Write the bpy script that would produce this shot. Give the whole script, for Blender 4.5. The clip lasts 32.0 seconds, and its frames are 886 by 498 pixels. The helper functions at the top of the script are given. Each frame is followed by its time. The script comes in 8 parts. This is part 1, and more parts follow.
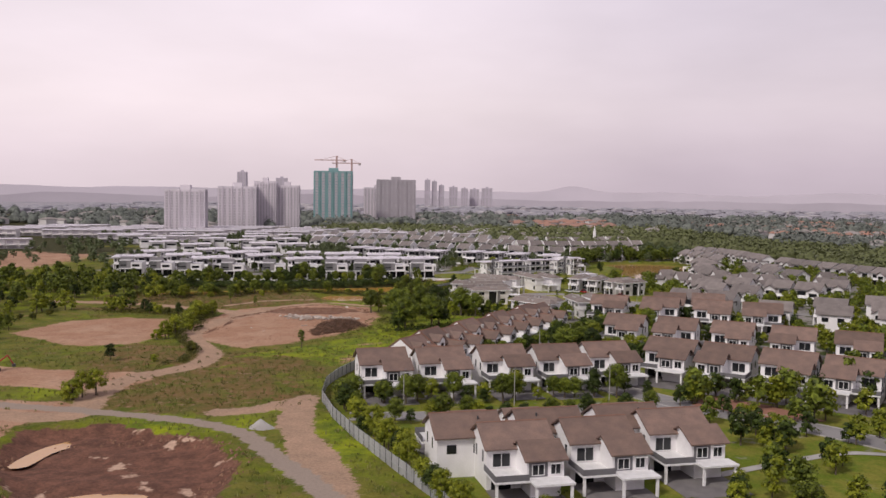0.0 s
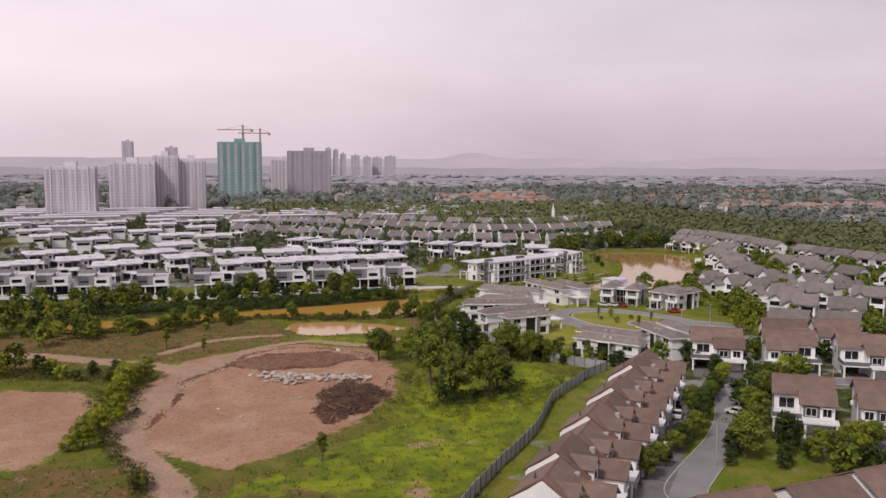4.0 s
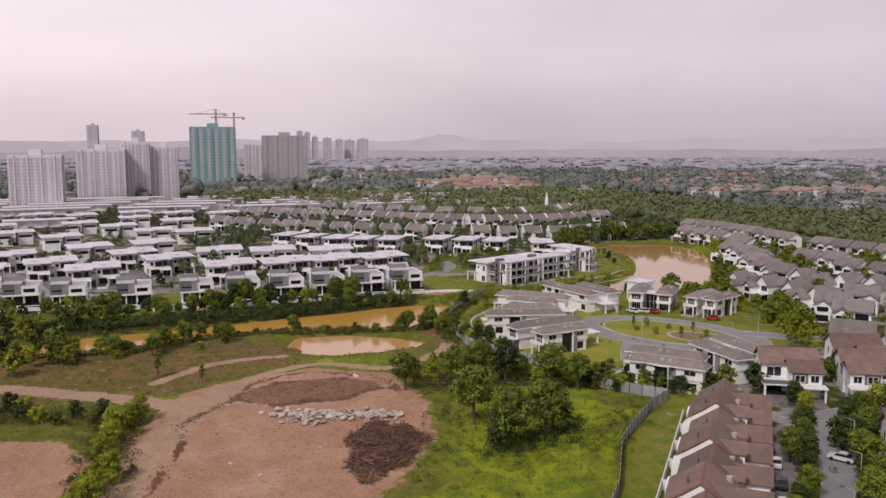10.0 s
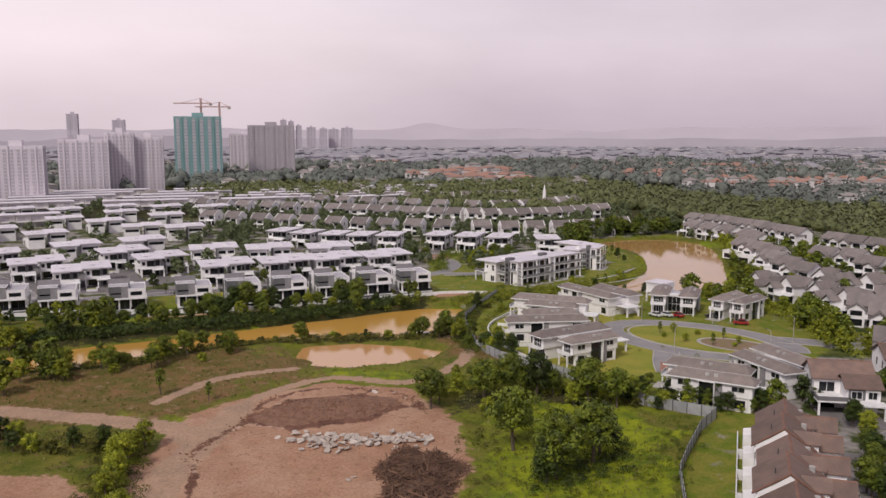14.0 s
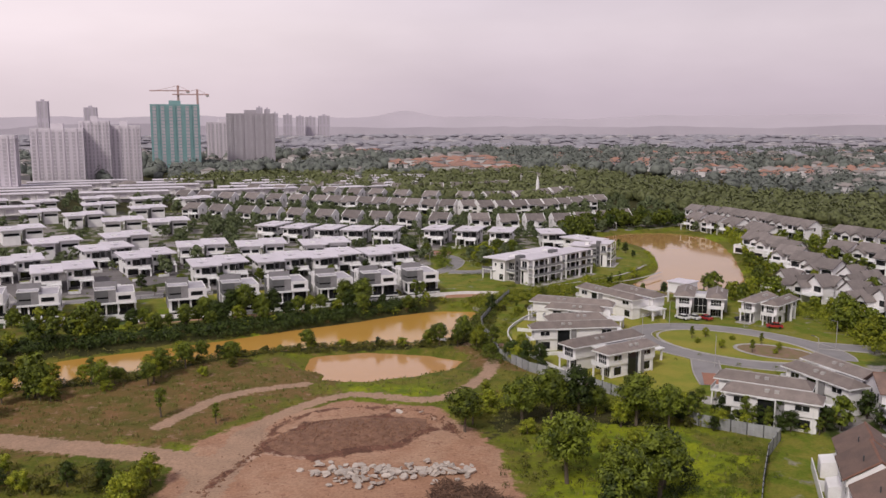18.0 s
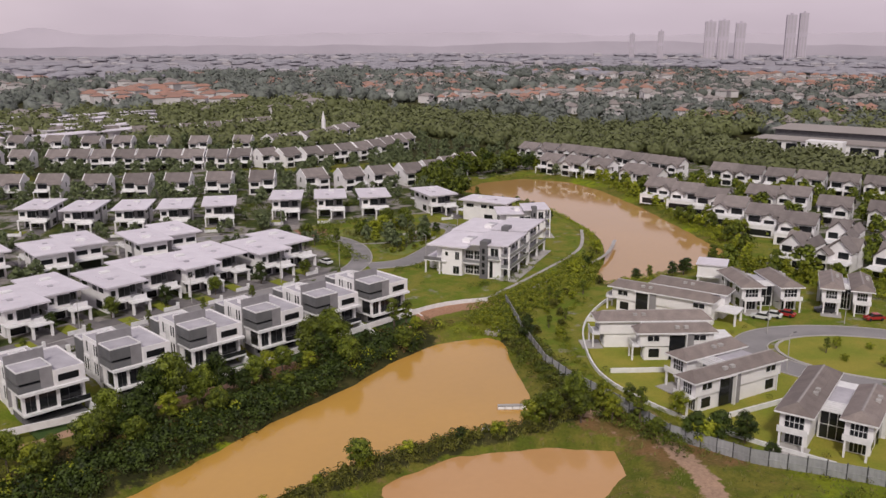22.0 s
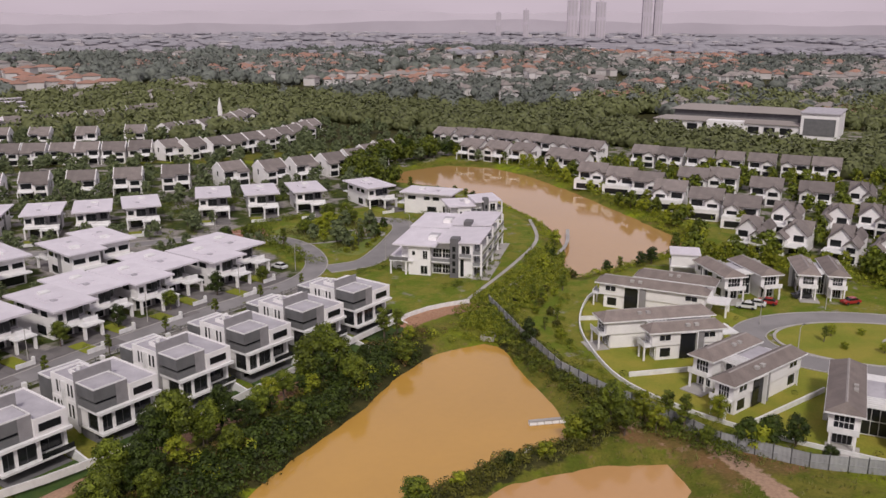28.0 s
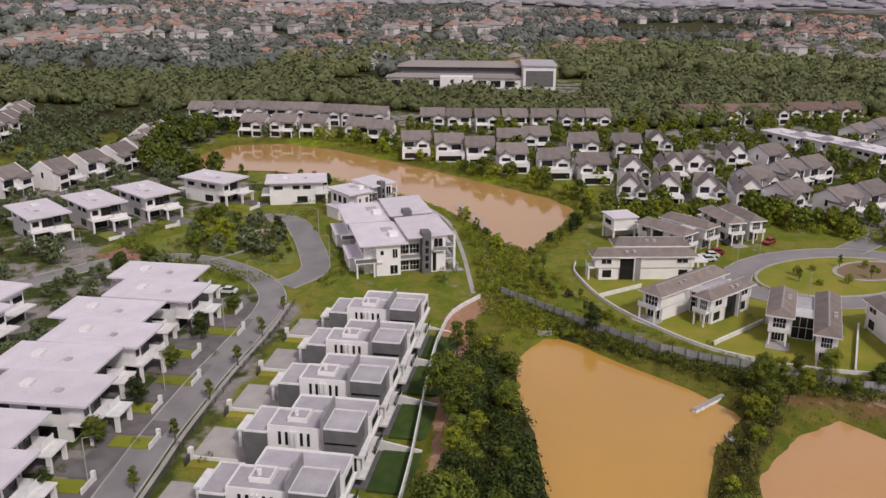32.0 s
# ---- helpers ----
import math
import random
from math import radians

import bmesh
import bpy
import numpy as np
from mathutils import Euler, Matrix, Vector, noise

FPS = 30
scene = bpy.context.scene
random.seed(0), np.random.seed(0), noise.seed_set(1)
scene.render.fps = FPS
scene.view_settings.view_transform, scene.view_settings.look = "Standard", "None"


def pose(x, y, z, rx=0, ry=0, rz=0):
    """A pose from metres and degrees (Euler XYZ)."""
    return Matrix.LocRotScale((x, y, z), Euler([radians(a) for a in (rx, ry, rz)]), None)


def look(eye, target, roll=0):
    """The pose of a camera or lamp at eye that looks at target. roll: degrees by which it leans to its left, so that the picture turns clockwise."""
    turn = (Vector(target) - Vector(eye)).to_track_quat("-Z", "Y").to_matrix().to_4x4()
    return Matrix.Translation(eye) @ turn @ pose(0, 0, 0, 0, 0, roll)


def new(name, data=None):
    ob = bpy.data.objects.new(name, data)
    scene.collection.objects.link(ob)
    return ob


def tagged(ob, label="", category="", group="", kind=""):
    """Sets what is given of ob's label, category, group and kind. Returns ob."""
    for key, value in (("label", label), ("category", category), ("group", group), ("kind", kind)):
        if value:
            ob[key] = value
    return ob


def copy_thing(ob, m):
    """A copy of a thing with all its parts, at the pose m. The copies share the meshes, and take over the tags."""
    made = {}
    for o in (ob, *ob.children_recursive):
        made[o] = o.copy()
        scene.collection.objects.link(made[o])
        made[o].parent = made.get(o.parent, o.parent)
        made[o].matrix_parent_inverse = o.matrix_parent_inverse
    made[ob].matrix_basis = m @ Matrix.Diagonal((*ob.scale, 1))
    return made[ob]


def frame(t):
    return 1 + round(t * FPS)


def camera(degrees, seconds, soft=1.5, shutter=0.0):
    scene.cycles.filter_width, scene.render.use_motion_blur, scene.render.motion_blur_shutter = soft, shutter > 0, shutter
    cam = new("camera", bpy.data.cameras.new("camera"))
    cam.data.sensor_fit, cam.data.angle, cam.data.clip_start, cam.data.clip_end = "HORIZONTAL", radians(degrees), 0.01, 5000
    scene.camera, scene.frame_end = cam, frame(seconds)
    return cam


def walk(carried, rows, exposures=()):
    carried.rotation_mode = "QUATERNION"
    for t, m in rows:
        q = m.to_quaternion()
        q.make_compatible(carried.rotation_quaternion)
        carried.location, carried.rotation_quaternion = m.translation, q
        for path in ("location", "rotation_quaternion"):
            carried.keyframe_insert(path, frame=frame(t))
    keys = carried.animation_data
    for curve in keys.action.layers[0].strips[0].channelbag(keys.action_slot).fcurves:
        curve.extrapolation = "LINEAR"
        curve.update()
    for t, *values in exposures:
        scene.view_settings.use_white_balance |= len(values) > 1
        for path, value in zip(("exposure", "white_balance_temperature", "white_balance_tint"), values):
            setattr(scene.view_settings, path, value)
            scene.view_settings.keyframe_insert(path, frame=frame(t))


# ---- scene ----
cam = camera(54.514, 32.0)
# seconds, then x, y, z, heading to the right of north, pitch, roll (degrees)
ROWS = [
    (0, 51.22, -166.24, 43.24, 1.411, -3.593, -0.791),
    (0.5, 50.47, -164.24, 42.95, 1.574, -3.569, -0.460),
    (1, 50.17, -162.86, 43.09, 1.644, -3.654, -0.529),
    (1.3, 48.98, -160.98, 43.47, 2.004, -3.652, -0.620),
    (1.4, 47.78, -157.66, 43.72, 2.179, -3.759, -0.532),
    (1.5, 46.58, -154.35, 43.97, 2.360, -3.863, -0.449),
    (1.6, 45.39, -151.04, 44.21, 2.545, -3.966, -0.373),
    (1.7, 44.19, -147.74, 44.46, 2.737, -4.066, -0.302),
    (1.8, 43.01, -144.44, 44.71, 2.934, -4.164, -0.236),
    (1.9, 41.82, -141.14, 44.96, 3.136, -4.260, -0.177),
    (2, 40.65, -137.85, 45.21, 3.344, -4.353, -0.123),
    (2.1, 39.47, -134.56, 45.46, 3.557, -4.445, -0.074),
    (2.2, 38.30, -131.28, 45.71, 3.775, -4.535, -0.031),
    (2.3, 37.13, -127.99, 45.96, 3.999, -4.622, 0.006),
    (2.4, 35.97, -124.72, 46.21, 4.229, -4.707, 0.037),
    (2.5, 34.81, -121.44, 46.47, 4.464, -4.791, 0.063),
    (2.6, 33.66, -118.17, 46.72, 4.705, -4.872, 0.084),
    (2.7, 32.51, -114.91, 46.97, 4.951, -4.951, 0.098),
    (2.8, 31.36, -111.64, 47.23, 5.202, -5.028, 0.107),
    (2.9, 30.22, -108.38, 47.48, 5.459, -5.103, 0.111),
    (3, 29.08, -105.13, 47.74, 5.721, -5.175, 0.108),
    (3.1, 27.95, -101.88, 47.99, 5.989, -5.246, 0.100),
    (3.2, 26.82, -98.63, 48.25, 6.262, -5.314, 0.087),
    (3.3, 25.69, -95.38, 48.51, 6.541, -5.381, 0.068),
    (3.4, 24.57, -92.14, 48.76, 6.825, -5.445, 0.043),
    (3.5, 23.46, -88.90, 49.02, 7.115, -5.507, 0.012),
    (3.6, 22.34, -85.67, 49.28, 7.410, -5.567, -0.024),
    (3.7, 21.23, -82.44, 49.54, 7.711, -5.625, -0.065),
    (3.8, 20.13, -79.21, 49.80, 8.017, -5.681, -0.113),
    (3.9, 19.03, -75.99, 50.06, 8.328, -5.734, -0.166),
    (4, 17.93, -72.77, 50.32, 8.645, -5.786, -0.224),
    (4.1, 16.84, -69.56, 50.58, 8.968, -5.835, -0.289),
    (5.5, 14.68, -62.32, 52.68, 9.285, -6.254, 0.213),
    (6, 14.05, -60.13, 52.77, 9.435, -6.335, 0.193),
    (6.5, 13.39, -57.94, 52.89, 9.589, -6.417, 0.172),
    (7, 12.70, -55.77, 53.02, 9.745, -6.500, 0.150),
    (7.5, 12.00, -53.61, 53.18, 9.902, -6.583, 0.129),
    (8, 11.28, -51.48, 53.35, 10.059, -6.668, 0.107),
    (8.5, 10.55, -49.36, 53.54, 10.215, -6.755, 0.087),
    (9, 9.80, -47.26, 53.74, 10.370, -6.842, 0.069),
    (9.5, 9.04, -45.19, 53.96, 10.523, -6.931, 0.052),
    (10, 8.28, -43.13, 54.19, 10.675, -7.021, 0.038),
    (10.5, 7.51, -41.09, 54.43, 10.824, -7.113, 0.026),
    (11, 6.74, -39.06, 54.67, 10.971, -7.206, 0.016),
    (11.5, 5.96, -37.05, 54.92, 11.118, -7.300, 0.009),
    (12, 5.18, -35.04, 55.17, 11.264, -7.395, 0.004),
    (12.5, 4.39, -33.03, 55.41, 11.410, -7.490, 0.001),
    (13, 3.61, -31.01, 55.65, 11.557, -7.587, -0.000),
    (13.5, 2.83, -28.98, 55.88, 11.707, -7.683, 0.000),
    (14, 2.04, -26.93, 56.09, 11.861, -7.780, 0.002),
    (14.5, 1.25, -24.84, 56.28, 12.021, -7.877, 0.004),
    (16.5, -1.92, -16.00, 56.73, 12.761, -8.253, 0.004),
    (17, -2.73, -13.60, 56.74, 12.983, -8.342, -0.002),
    (17.5, -3.55, -11.10, 56.70, 13.225, -8.429, -0.012),
    (18, -4.80, -7.65, 57.00, 13.534, -8.586, -0.032),
    (18.1, -6.11, -4.15, 57.26, 14.213, -8.743, -0.004),
    (18.2, -7.42, -0.67, 57.49, 14.880, -8.896, 0.023),
    (18.3, -8.71, 2.81, 57.69, 15.535, -9.046, 0.051),
    (18.4, -9.99, 6.28, 57.87, 16.179, -9.192, 0.077),
    (18.5, -11.27, 9.74, 58.03, 16.813, -9.336, 0.103),
    (18.6, -12.54, 13.20, 58.16, 17.440, -9.479, 0.128),
    (18.7, -13.79, 16.64, 58.28, 18.060, -9.619, 0.151),
    (18.8, -15.04, 20.08, 58.38, 18.673, -9.758, 0.174),
    (18.9, -16.29, 23.51, 58.47, 19.283, -9.897, 0.195),
    (19, -17.53, 26.93, 58.55, 19.889, -10.035, 0.215),
    (19.1, -18.76, 30.34, 58.61, 20.492, -10.173, 0.232),
    (19.2, -19.99, 33.75, 58.67, 21.095, -10.311, 0.249),
    (19.3, -21.21, 37.15, 58.72, 21.699, -10.450, 0.263),
    (19.4, -22.43, 40.54, 58.76, 22.304, -10.591, 0.275),
    (19.5, -23.64, 43.93, 58.81, 22.911, -10.733, 0.285),
    (19.6, -24.86, 47.31, 58.85, 23.523, -10.878, 0.292),
    (19.7, -26.07, 50.69, 58.89, 24.140, -11.025, 0.297),
    (19.8, -27.28, 54.06, 58.94, 24.763, -11.175, 0.299),
    (19.9, -28.48, 57.42, 59.00, 25.394, -11.328, 0.298),
    (20, -29.69, 60.78, 59.06, 26.033, -11.485, 0.294),
    (20.1, -30.90, 64.13, 59.13, 26.683, -11.646, 0.287),
    (20.2, -32.11, 67.48, 59.21, 27.344, -11.812, 0.277),
    (20.3, -33.32, 70.83, 59.31, 28.018, -11.983, 0.264),
    (20.4, -34.53, 74.17, 59.43, 28.705, -12.159, 0.246),
    (20.5, -35.74, 77.50, 59.56, 29.407, -12.342, 0.225),
    (20.6, -36.96, 80.84, 59.71, 30.125, -12.530, 0.201),
    (20.7, -38.18, 84.16, 59.88, 30.861, -12.725, 0.172),
    (20.8, -39.40, 87.49, 60.08, 31.615, -12.928, 0.139),
    (20.9, -40.63, 90.81, 60.30, 32.389, -13.138, 0.101),
    (21, -41.87, 94.13, 60.55, 33.185, -13.356, 0.059),
    (21.1, -43.11, 97.45, 60.84, 34.002, -13.582, 0.013),
    (21.5, -44.69, 101.03, 61.15, 35.615, -13.787, 0.018),
    (22, -45.57, 103.12, 61.29, 36.321, -13.900, 0.021),
    (22.5, -46.46, 105.21, 61.44, 37.041, -14.017, 0.021),
    (23, -47.37, 107.28, 61.60, 37.774, -14.136, 0.020),
    (23.5, -48.30, 109.35, 61.77, 38.518, -14.257, 0.017),
    (24, -49.24, 111.42, 61.94, 39.272, -14.379, 0.013),
    (24.5, -50.20, 113.50, 62.12, 40.035, -14.502, 0.008),
    (25, -51.16, 115.59, 62.30, 40.805, -14.623, 0.001),
    (25.5, -52.13, 117.69, 62.47, 41.581, -14.744, -0.006),
    (27.5, -56.02, 126.30, 63.15, 44.722, -15.192, -0.040),
    (28, -56.99, 128.53, 63.29, 45.510, -15.292, -0.049),
    (28.5, -57.95, 130.79, 63.43, 46.296, -15.385, -0.057),
    (29, -58.90, 133.10, 63.56, 47.080, -15.471, -0.065),
    (29.5, -59.84, 135.45, 63.67, 47.859, -15.548, -0.072),
    (29.9, -60.58, 137.37, 63.74, 48.477, -15.603, -0.076),
    (30, -60.76, 137.85, 63.76, 48.632, -15.617, -0.078),
    (30.1, -62.15, 141.32, 64.02, 49.824, -15.818, -0.099),
    (30.2, -63.54, 144.81, 64.27, 51.020, -16.014, -0.120),
    (30.3, -64.93, 148.30, 64.53, 52.220, -16.202, -0.140),
    (30.4, -66.32, 151.80, 64.79, 53.423, -16.384, -0.160),
    (30.5, -67.70, 155.32, 65.04, 54.630, -16.559, -0.179),
    (30.6, -69.09, 158.84, 65.30, 55.841, -16.728, -0.197),
    (30.7, -70.47, 162.38, 65.56, 57.056, -16.890, -0.214),
    (30.8, -71.85, 165.92, 65.82, 58.274, -17.046, -0.231),
    (30.9, -73.23, 169.47, 66.07, 59.496, -17.195, -0.247),
    (31, -74.61, 173.04, 66.33, 60.722, -17.338, -0.263),
    (31.1, -75.99, 176.63, 66.59, 61.946, -17.480, -0.277),
    (31.2, -77.36, 180.24, 66.85, 63.174, -17.616, -0.291),
    (31.3, -78.73, 183.85, 67.11, 64.406, -17.745, -0.304),
    (31.4, -80.10, 187.48, 67.37, 65.642, -17.868, -0.316),
    (31.5, -81.47, 191.12, 67.63, 66.881, -17.984, -0.328),
    (31.6, -82.84, 194.76, 67.89, 68.125, -18.094, -0.339),
    (31.7, -84.20, 198.42, 68.15, 69.372, -18.197, -0.349),
    (31.8, -85.57, 202.08, 68.41, 70.622, -18.294, -0.359),
    (31.9, -86.93, 205.76, 68.67, 71.877, -18.384, -0.367),
    (32, -88.30, 209.44, 68.93, 73.135, -18.467, -0.376),
]
PATH = [(t, pose(x, y, z, 90 + p, 0, -h) @ pose(0, 0, 0, 0, 0, -r)) for t, x, y, z, h, p, r in ROWS]
walk(cam, PATH)

# ---- world, sun ----
world = bpy.data.worlds.new("overcast_sky")
scene.world = world
world.use_nodes = True
wn, wl = world.node_tree.nodes, world.node_tree.links
wn.clear()


def wnode(kind, **inputs):
    n = wn.new(kind)
    for k, v in inputs.items():
        n.inputs[k].default_value = v
    return n


w_out = wn.new("ShaderNodeOutputWorld")
w_bg = wn.new("ShaderNodeBackground")
w_bg.inputs["Strength"].default_value = 1.0
w_sky = wn.new("ShaderNodeTexSky")
w_sky.sky_type = "NISHITA"
w_sky.sun_disc = False
w_sky.sun_elevation = radians(45)
w_sky.sun_rotation = radians(222)
w_sky.air_density, w_sky.dust_density = 1.5, 4.0
w_co = wn.new("ShaderNodeTexCoord")
w_sep = wn.new("ShaderNodeSeparateXYZ")
wl.new(w_co.outputs["Generated"], w_sep.inputs[0])
# cloud sheet: dim and pinkish at the horizon, brighter towards the zenith
w_ramp = wn.new("ShaderNodeValToRGB")
wl.new(w_sep.outputs["Z"], w_ramp.inputs[0])
els = w_ramp.color_ramp.elements
els[0].position, els[0].color = 0.0, (0.56, 0.465, 0.53, 1)
els[1].position, els[1].color = 1.0, (0.36, 0.33, 0.37, 1)
for p, c in ((0.03, (0.60, 0.50, 0.57, 1)), (0.1, (0.72, 0.615, 0.675, 1)), (0.3, (0.67, 0.60, 0.70, 1)), (0.42, (0.60, 0.54, 0.62, 1)), (0.62, (0.44, 0.40, 0.45, 1))):
    e = els.new(p)
    e.color = c
w_noise = wn.new("ShaderNodeTexNoise")
w_map = wn.new("ShaderNodeMapping")
w_map.inputs["Scale"].default_value = (1.0, 1.0, 3.2)
wl.new(w_co.outputs["Generated"], w_map.inputs[0])
wl.new(w_map.outputs[0], w_noise.inputs["Vector"])
w_noise.inputs["Scale"].default_value = 2.3
w_noise.inputs["Detail"].default_value = 5.0
w_cr = wn.new("ShaderNodeMapRange")
for k, v in (("From Min", 0.3), ("From Max", 0.75), ("To Min", 0.87), ("To Max", 1.12)):
    w_cr.inputs[k].default_value = v
wl.new(w_noise.outputs["Fac"], w_cr.inputs["Value"])
w_mul = wn.new("ShaderNodeVectorMath")
w_mul.operation = "SCALE"
wl.new(w_ramp.outputs[0], w_mul.inputs[0])
wl.new(w_cr.outputs[0], w_mul.inputs["Scale"])
# glow of the veiled sun to the north-west
w_dot = wn.new("ShaderNodeVectorMath")
w_dot.operation = "DOT_PRODUCT"
wl.new(w_co.outputs["Generated"], w_dot.inputs[0])
w_dot.inputs[1].default_value = Vector((-0.30, 0.92, 0.10)).normalized()
w_gl = wn.new("ShaderNodeMapRange")
for k, v in (("From Min", 0.80), ("From Max", 1.0), ("To Min", 0.0), ("To Max", 0.20)):
    w_gl.inputs[k].default_value = v
w_gl.interpolation_type = "SMOOTHSTEP"
wl.new(w_dot.outputs["Value"], w_gl.inputs["Value"])
w_warm = wn.new("ShaderNodeVectorMath")
w_warm.operation = "SCALE"
w_warm.inputs[0].default_value = (1.0, 0.86, 0.78)
wl.new(w_gl.outputs[0], w_warm.inputs["Scale"])
w_add = wn.new("ShaderNodeVectorMath")
wl.new(w_mul.outputs[0], w_add.inputs[0])
wl.new(w_warm.outputs[0], w_add.inputs[1])
w_skys = wn.new("ShaderNodeVectorMath")
w_skys.operation = "SCALE"
w_skys.inputs["Scale"].default_value = 0.006
wl.new(w_sky.outputs[0], w_skys.inputs[0])
w_fin = wn.new("ShaderNodeVectorMath")
wl.new(w_add.outputs[0], w_fin.inputs[0])
wl.new(w_skys.outputs[0], w_fin.inputs[1])
wl.new(w_fin.outputs[0], w_bg.inputs["Color"])
wl.new(w_bg.outputs[0], w_out.inputs[0])

sun = new("sun", bpy.data.lights.new("sun", "SUN"))
sun.data.energy, sun.data.angle, sun.data.color = 2.2, radians(9), (1.0, 0.93, 0.85)
sun.matrix_world = look((-260, -190, 400), (0, 100, 0))

# ---- materials ----


def material(name, base, alt=None, scale=1.0, rough=0.7, bump=0.0, bump_scale=8.0, metal=0.0, detail=4.0, rand=0.0, spec=0.4, grain=0.06):
    """A surface of two colours mixed by broad noise, with fine grain, bump and a shift from object to object."""
    m = bpy.data.materials.new(name)
    m.use_nodes = True
    n, l = m.node_tree.nodes, m.node_tree.links
    b = n["Principled BSDF"]
    b.inputs["Roughness"].default_value, b.inputs["Metallic"].default_value = rough, metal
    b.inputs["Specular IOR Level"].default_value = spec
    co = n.new("ShaderNodeTexCoord")
    tex = n.new("ShaderNodeTexNoise")
    tex.inputs["Scale"].default_value, tex.inputs["Detail"].default_value = scale, detail
    l.new(co.outputs["Object"], tex.inputs["Vector"])
    mix = n.new("ShaderNodeMix")
    mix.data_type = "RGBA"
    mr = n.new("ShaderNodeMapRange")
    mr.inputs["From Min"].default_value, mr.inputs["From Max"].default_value = 0.35, 0.65
    l.new(tex.outputs["Fac"], mr.inputs["Value"])
    l.new(mr.outputs[0], mix.inputs["Factor"])
    mix.inputs["A"].default_value = (*base, 1)
    mix.inputs["B"].default_value = (*(alt or [c * 0.86 for c in base]), 1)
    fine = n.new("ShaderNodeTexNoise")
    fine.inputs["Scale"].default_value, fine.inputs["Detail"].default_value = bump_scale, 3.0
    l.new(co.outputs["Object"], fine.inputs["Vector"])
    fr = n.new("ShaderNodeMapRange")
    fr.inputs["To Min"].default_value, fr.inputs["To Max"].default_value = 1 - grain * 2, 1 + grain * 2
    l.new(fine.outputs["Fac"], fr.inputs["Value"])
    info = n.new("ShaderNodeObjectInfo")
    rr = n.new("ShaderNodeMapRange")
    rr.inputs["To Min"].default_value, rr.inputs["To Max"].default_value = 1 - rand, 1 + rand
    l.new(info.outputs["Random"], rr.inputs["Value"])
    mm = n.new("ShaderNodeMath")
    mm.operation = "MULTIPLY"
    l.new(fr.outputs[0], mm.inputs[0])
    l.new(rr.outputs[0], mm.inputs[1])
    sc = n.new("ShaderNodeVectorMath")
    sc.operation = "SCALE"
    l.new(mix.outputs["Result"], sc.inputs[0])
    l.new(mm.outputs[0], sc.inputs["Scale"])
    l.new(sc.outputs[0], b.inputs["Base Color"])
    if bump:
        bp = n.new("ShaderNodeBump")
        bp.inputs["Strength"].default_value, bp.inputs["Distance"].default_value = bump, 0.05
        l.new(fine.outputs["Fac"], bp.inputs["Height"])
        l.new(bp.outputs[0], b.inputs["Normal"])
    return m


def foliage(name, base, alt, rand=0.25, rough=0.6):
    """Leaves: colour shifts leaf by leaf, tuft by tuft and tree by tree."""
    m = bpy.data.materials.new(name)
    m.use_nodes = True
    n, l = m.node_tree.nodes, m.node_tree.links
    b = n["Principled BSDF"]
    b.inputs["Roughness"].default_value = rough
    b.inputs["Specular IOR Level"].default_value = 0.25
    geo = n.new("ShaderNodeNewGeometry")
    info = n.new("ShaderNodeObjectInfo")
    mix = n.new("ShaderNodeMix")
    mix.data_type = "RGBA"
    co = n.new("ShaderNodeTexCoord")
    tuft = n.new("ShaderNodeTexNoise")
    tuft.inputs["Scale"].default_value, tuft.inputs["Detail"].default_value = 0.75, 2.0
    l.new(co.outputs["Object"], tuft.inputs["Vector"])
    tone = n.new("ShaderNodeMapRange")
    tone.inputs["From Min"].default_value, tone.inputs["From Max"].default_value = 0.36, 0.64
    tone.inputs["To Max"].default_value = 0.68
    l.new(tuft.outputs["Fac"], tone.inputs["Value"])
    leaf = n.new("ShaderNodeMath")
    leaf.operation, leaf.use_clamp = "MULTIPLY_ADD", True
    l.new(geo.outputs["Random Per Island"], leaf.inputs[0])
    leaf.inputs[1].default_value = 0.32
    l.new(tone.outputs[0], leaf.inputs[2])
    l.new(leaf.outputs[0], mix.inputs["Factor"])
    mix.inputs["A"].default_value, mix.inputs["B"].default_value = (*base, 1), (*alt, 1)
    rr = n.new("ShaderNodeMapRange")
    rr.inputs["To Min"].default_value, rr.inputs["To Max"].default_value = 1 - rand, 1 + rand
    l.new(info.outputs["Random"], rr.inputs["Value"])
    sc = n.new("ShaderNodeVectorMath")
    sc.operation = "SCALE"
    l.new(mix.outputs["Result"], sc.inputs[0])
    l.new(rr.outputs[0], sc.inputs["Scale"])
    l.new(sc.outputs[0], b.inputs["Base Color"])
    return m


def tiled_roof(name, base, alt, course=0.42):
    """Interlocking roof tiles: courses and tile columns as relief, weathered tile by tile."""
    m = material(name, base, alt, 0.5, 0.75, 0.0, 5.0, rand=0.2, grain=0.12)
    n, l = m.node_tree.nodes, m.node_tree.links
    co = n.new("ShaderNodeTexCoord")
    wv = n.new("ShaderNodeTexWave")
    wv.bands_direction, wv.wave_profile = "Z", "SAW"
    wv.inputs["Scale"].default_value = 1.0 / course * 0.55
    wv.inputs["Distortion"].default_value = 0.2
    l.new(co.outputs["Object"], wv.inputs["Vector"])
    bp = n.new("ShaderNodeBump")
    bp.inputs["Strength"].default_value, bp.inputs["Distance"].default_value = 0.9, 0.06
    l.new(wv.outputs["Fac"], bp.inputs["Height"])
    l.new(bp.outputs[0], n["Principled BSDF"].inputs["Normal"])
    return m


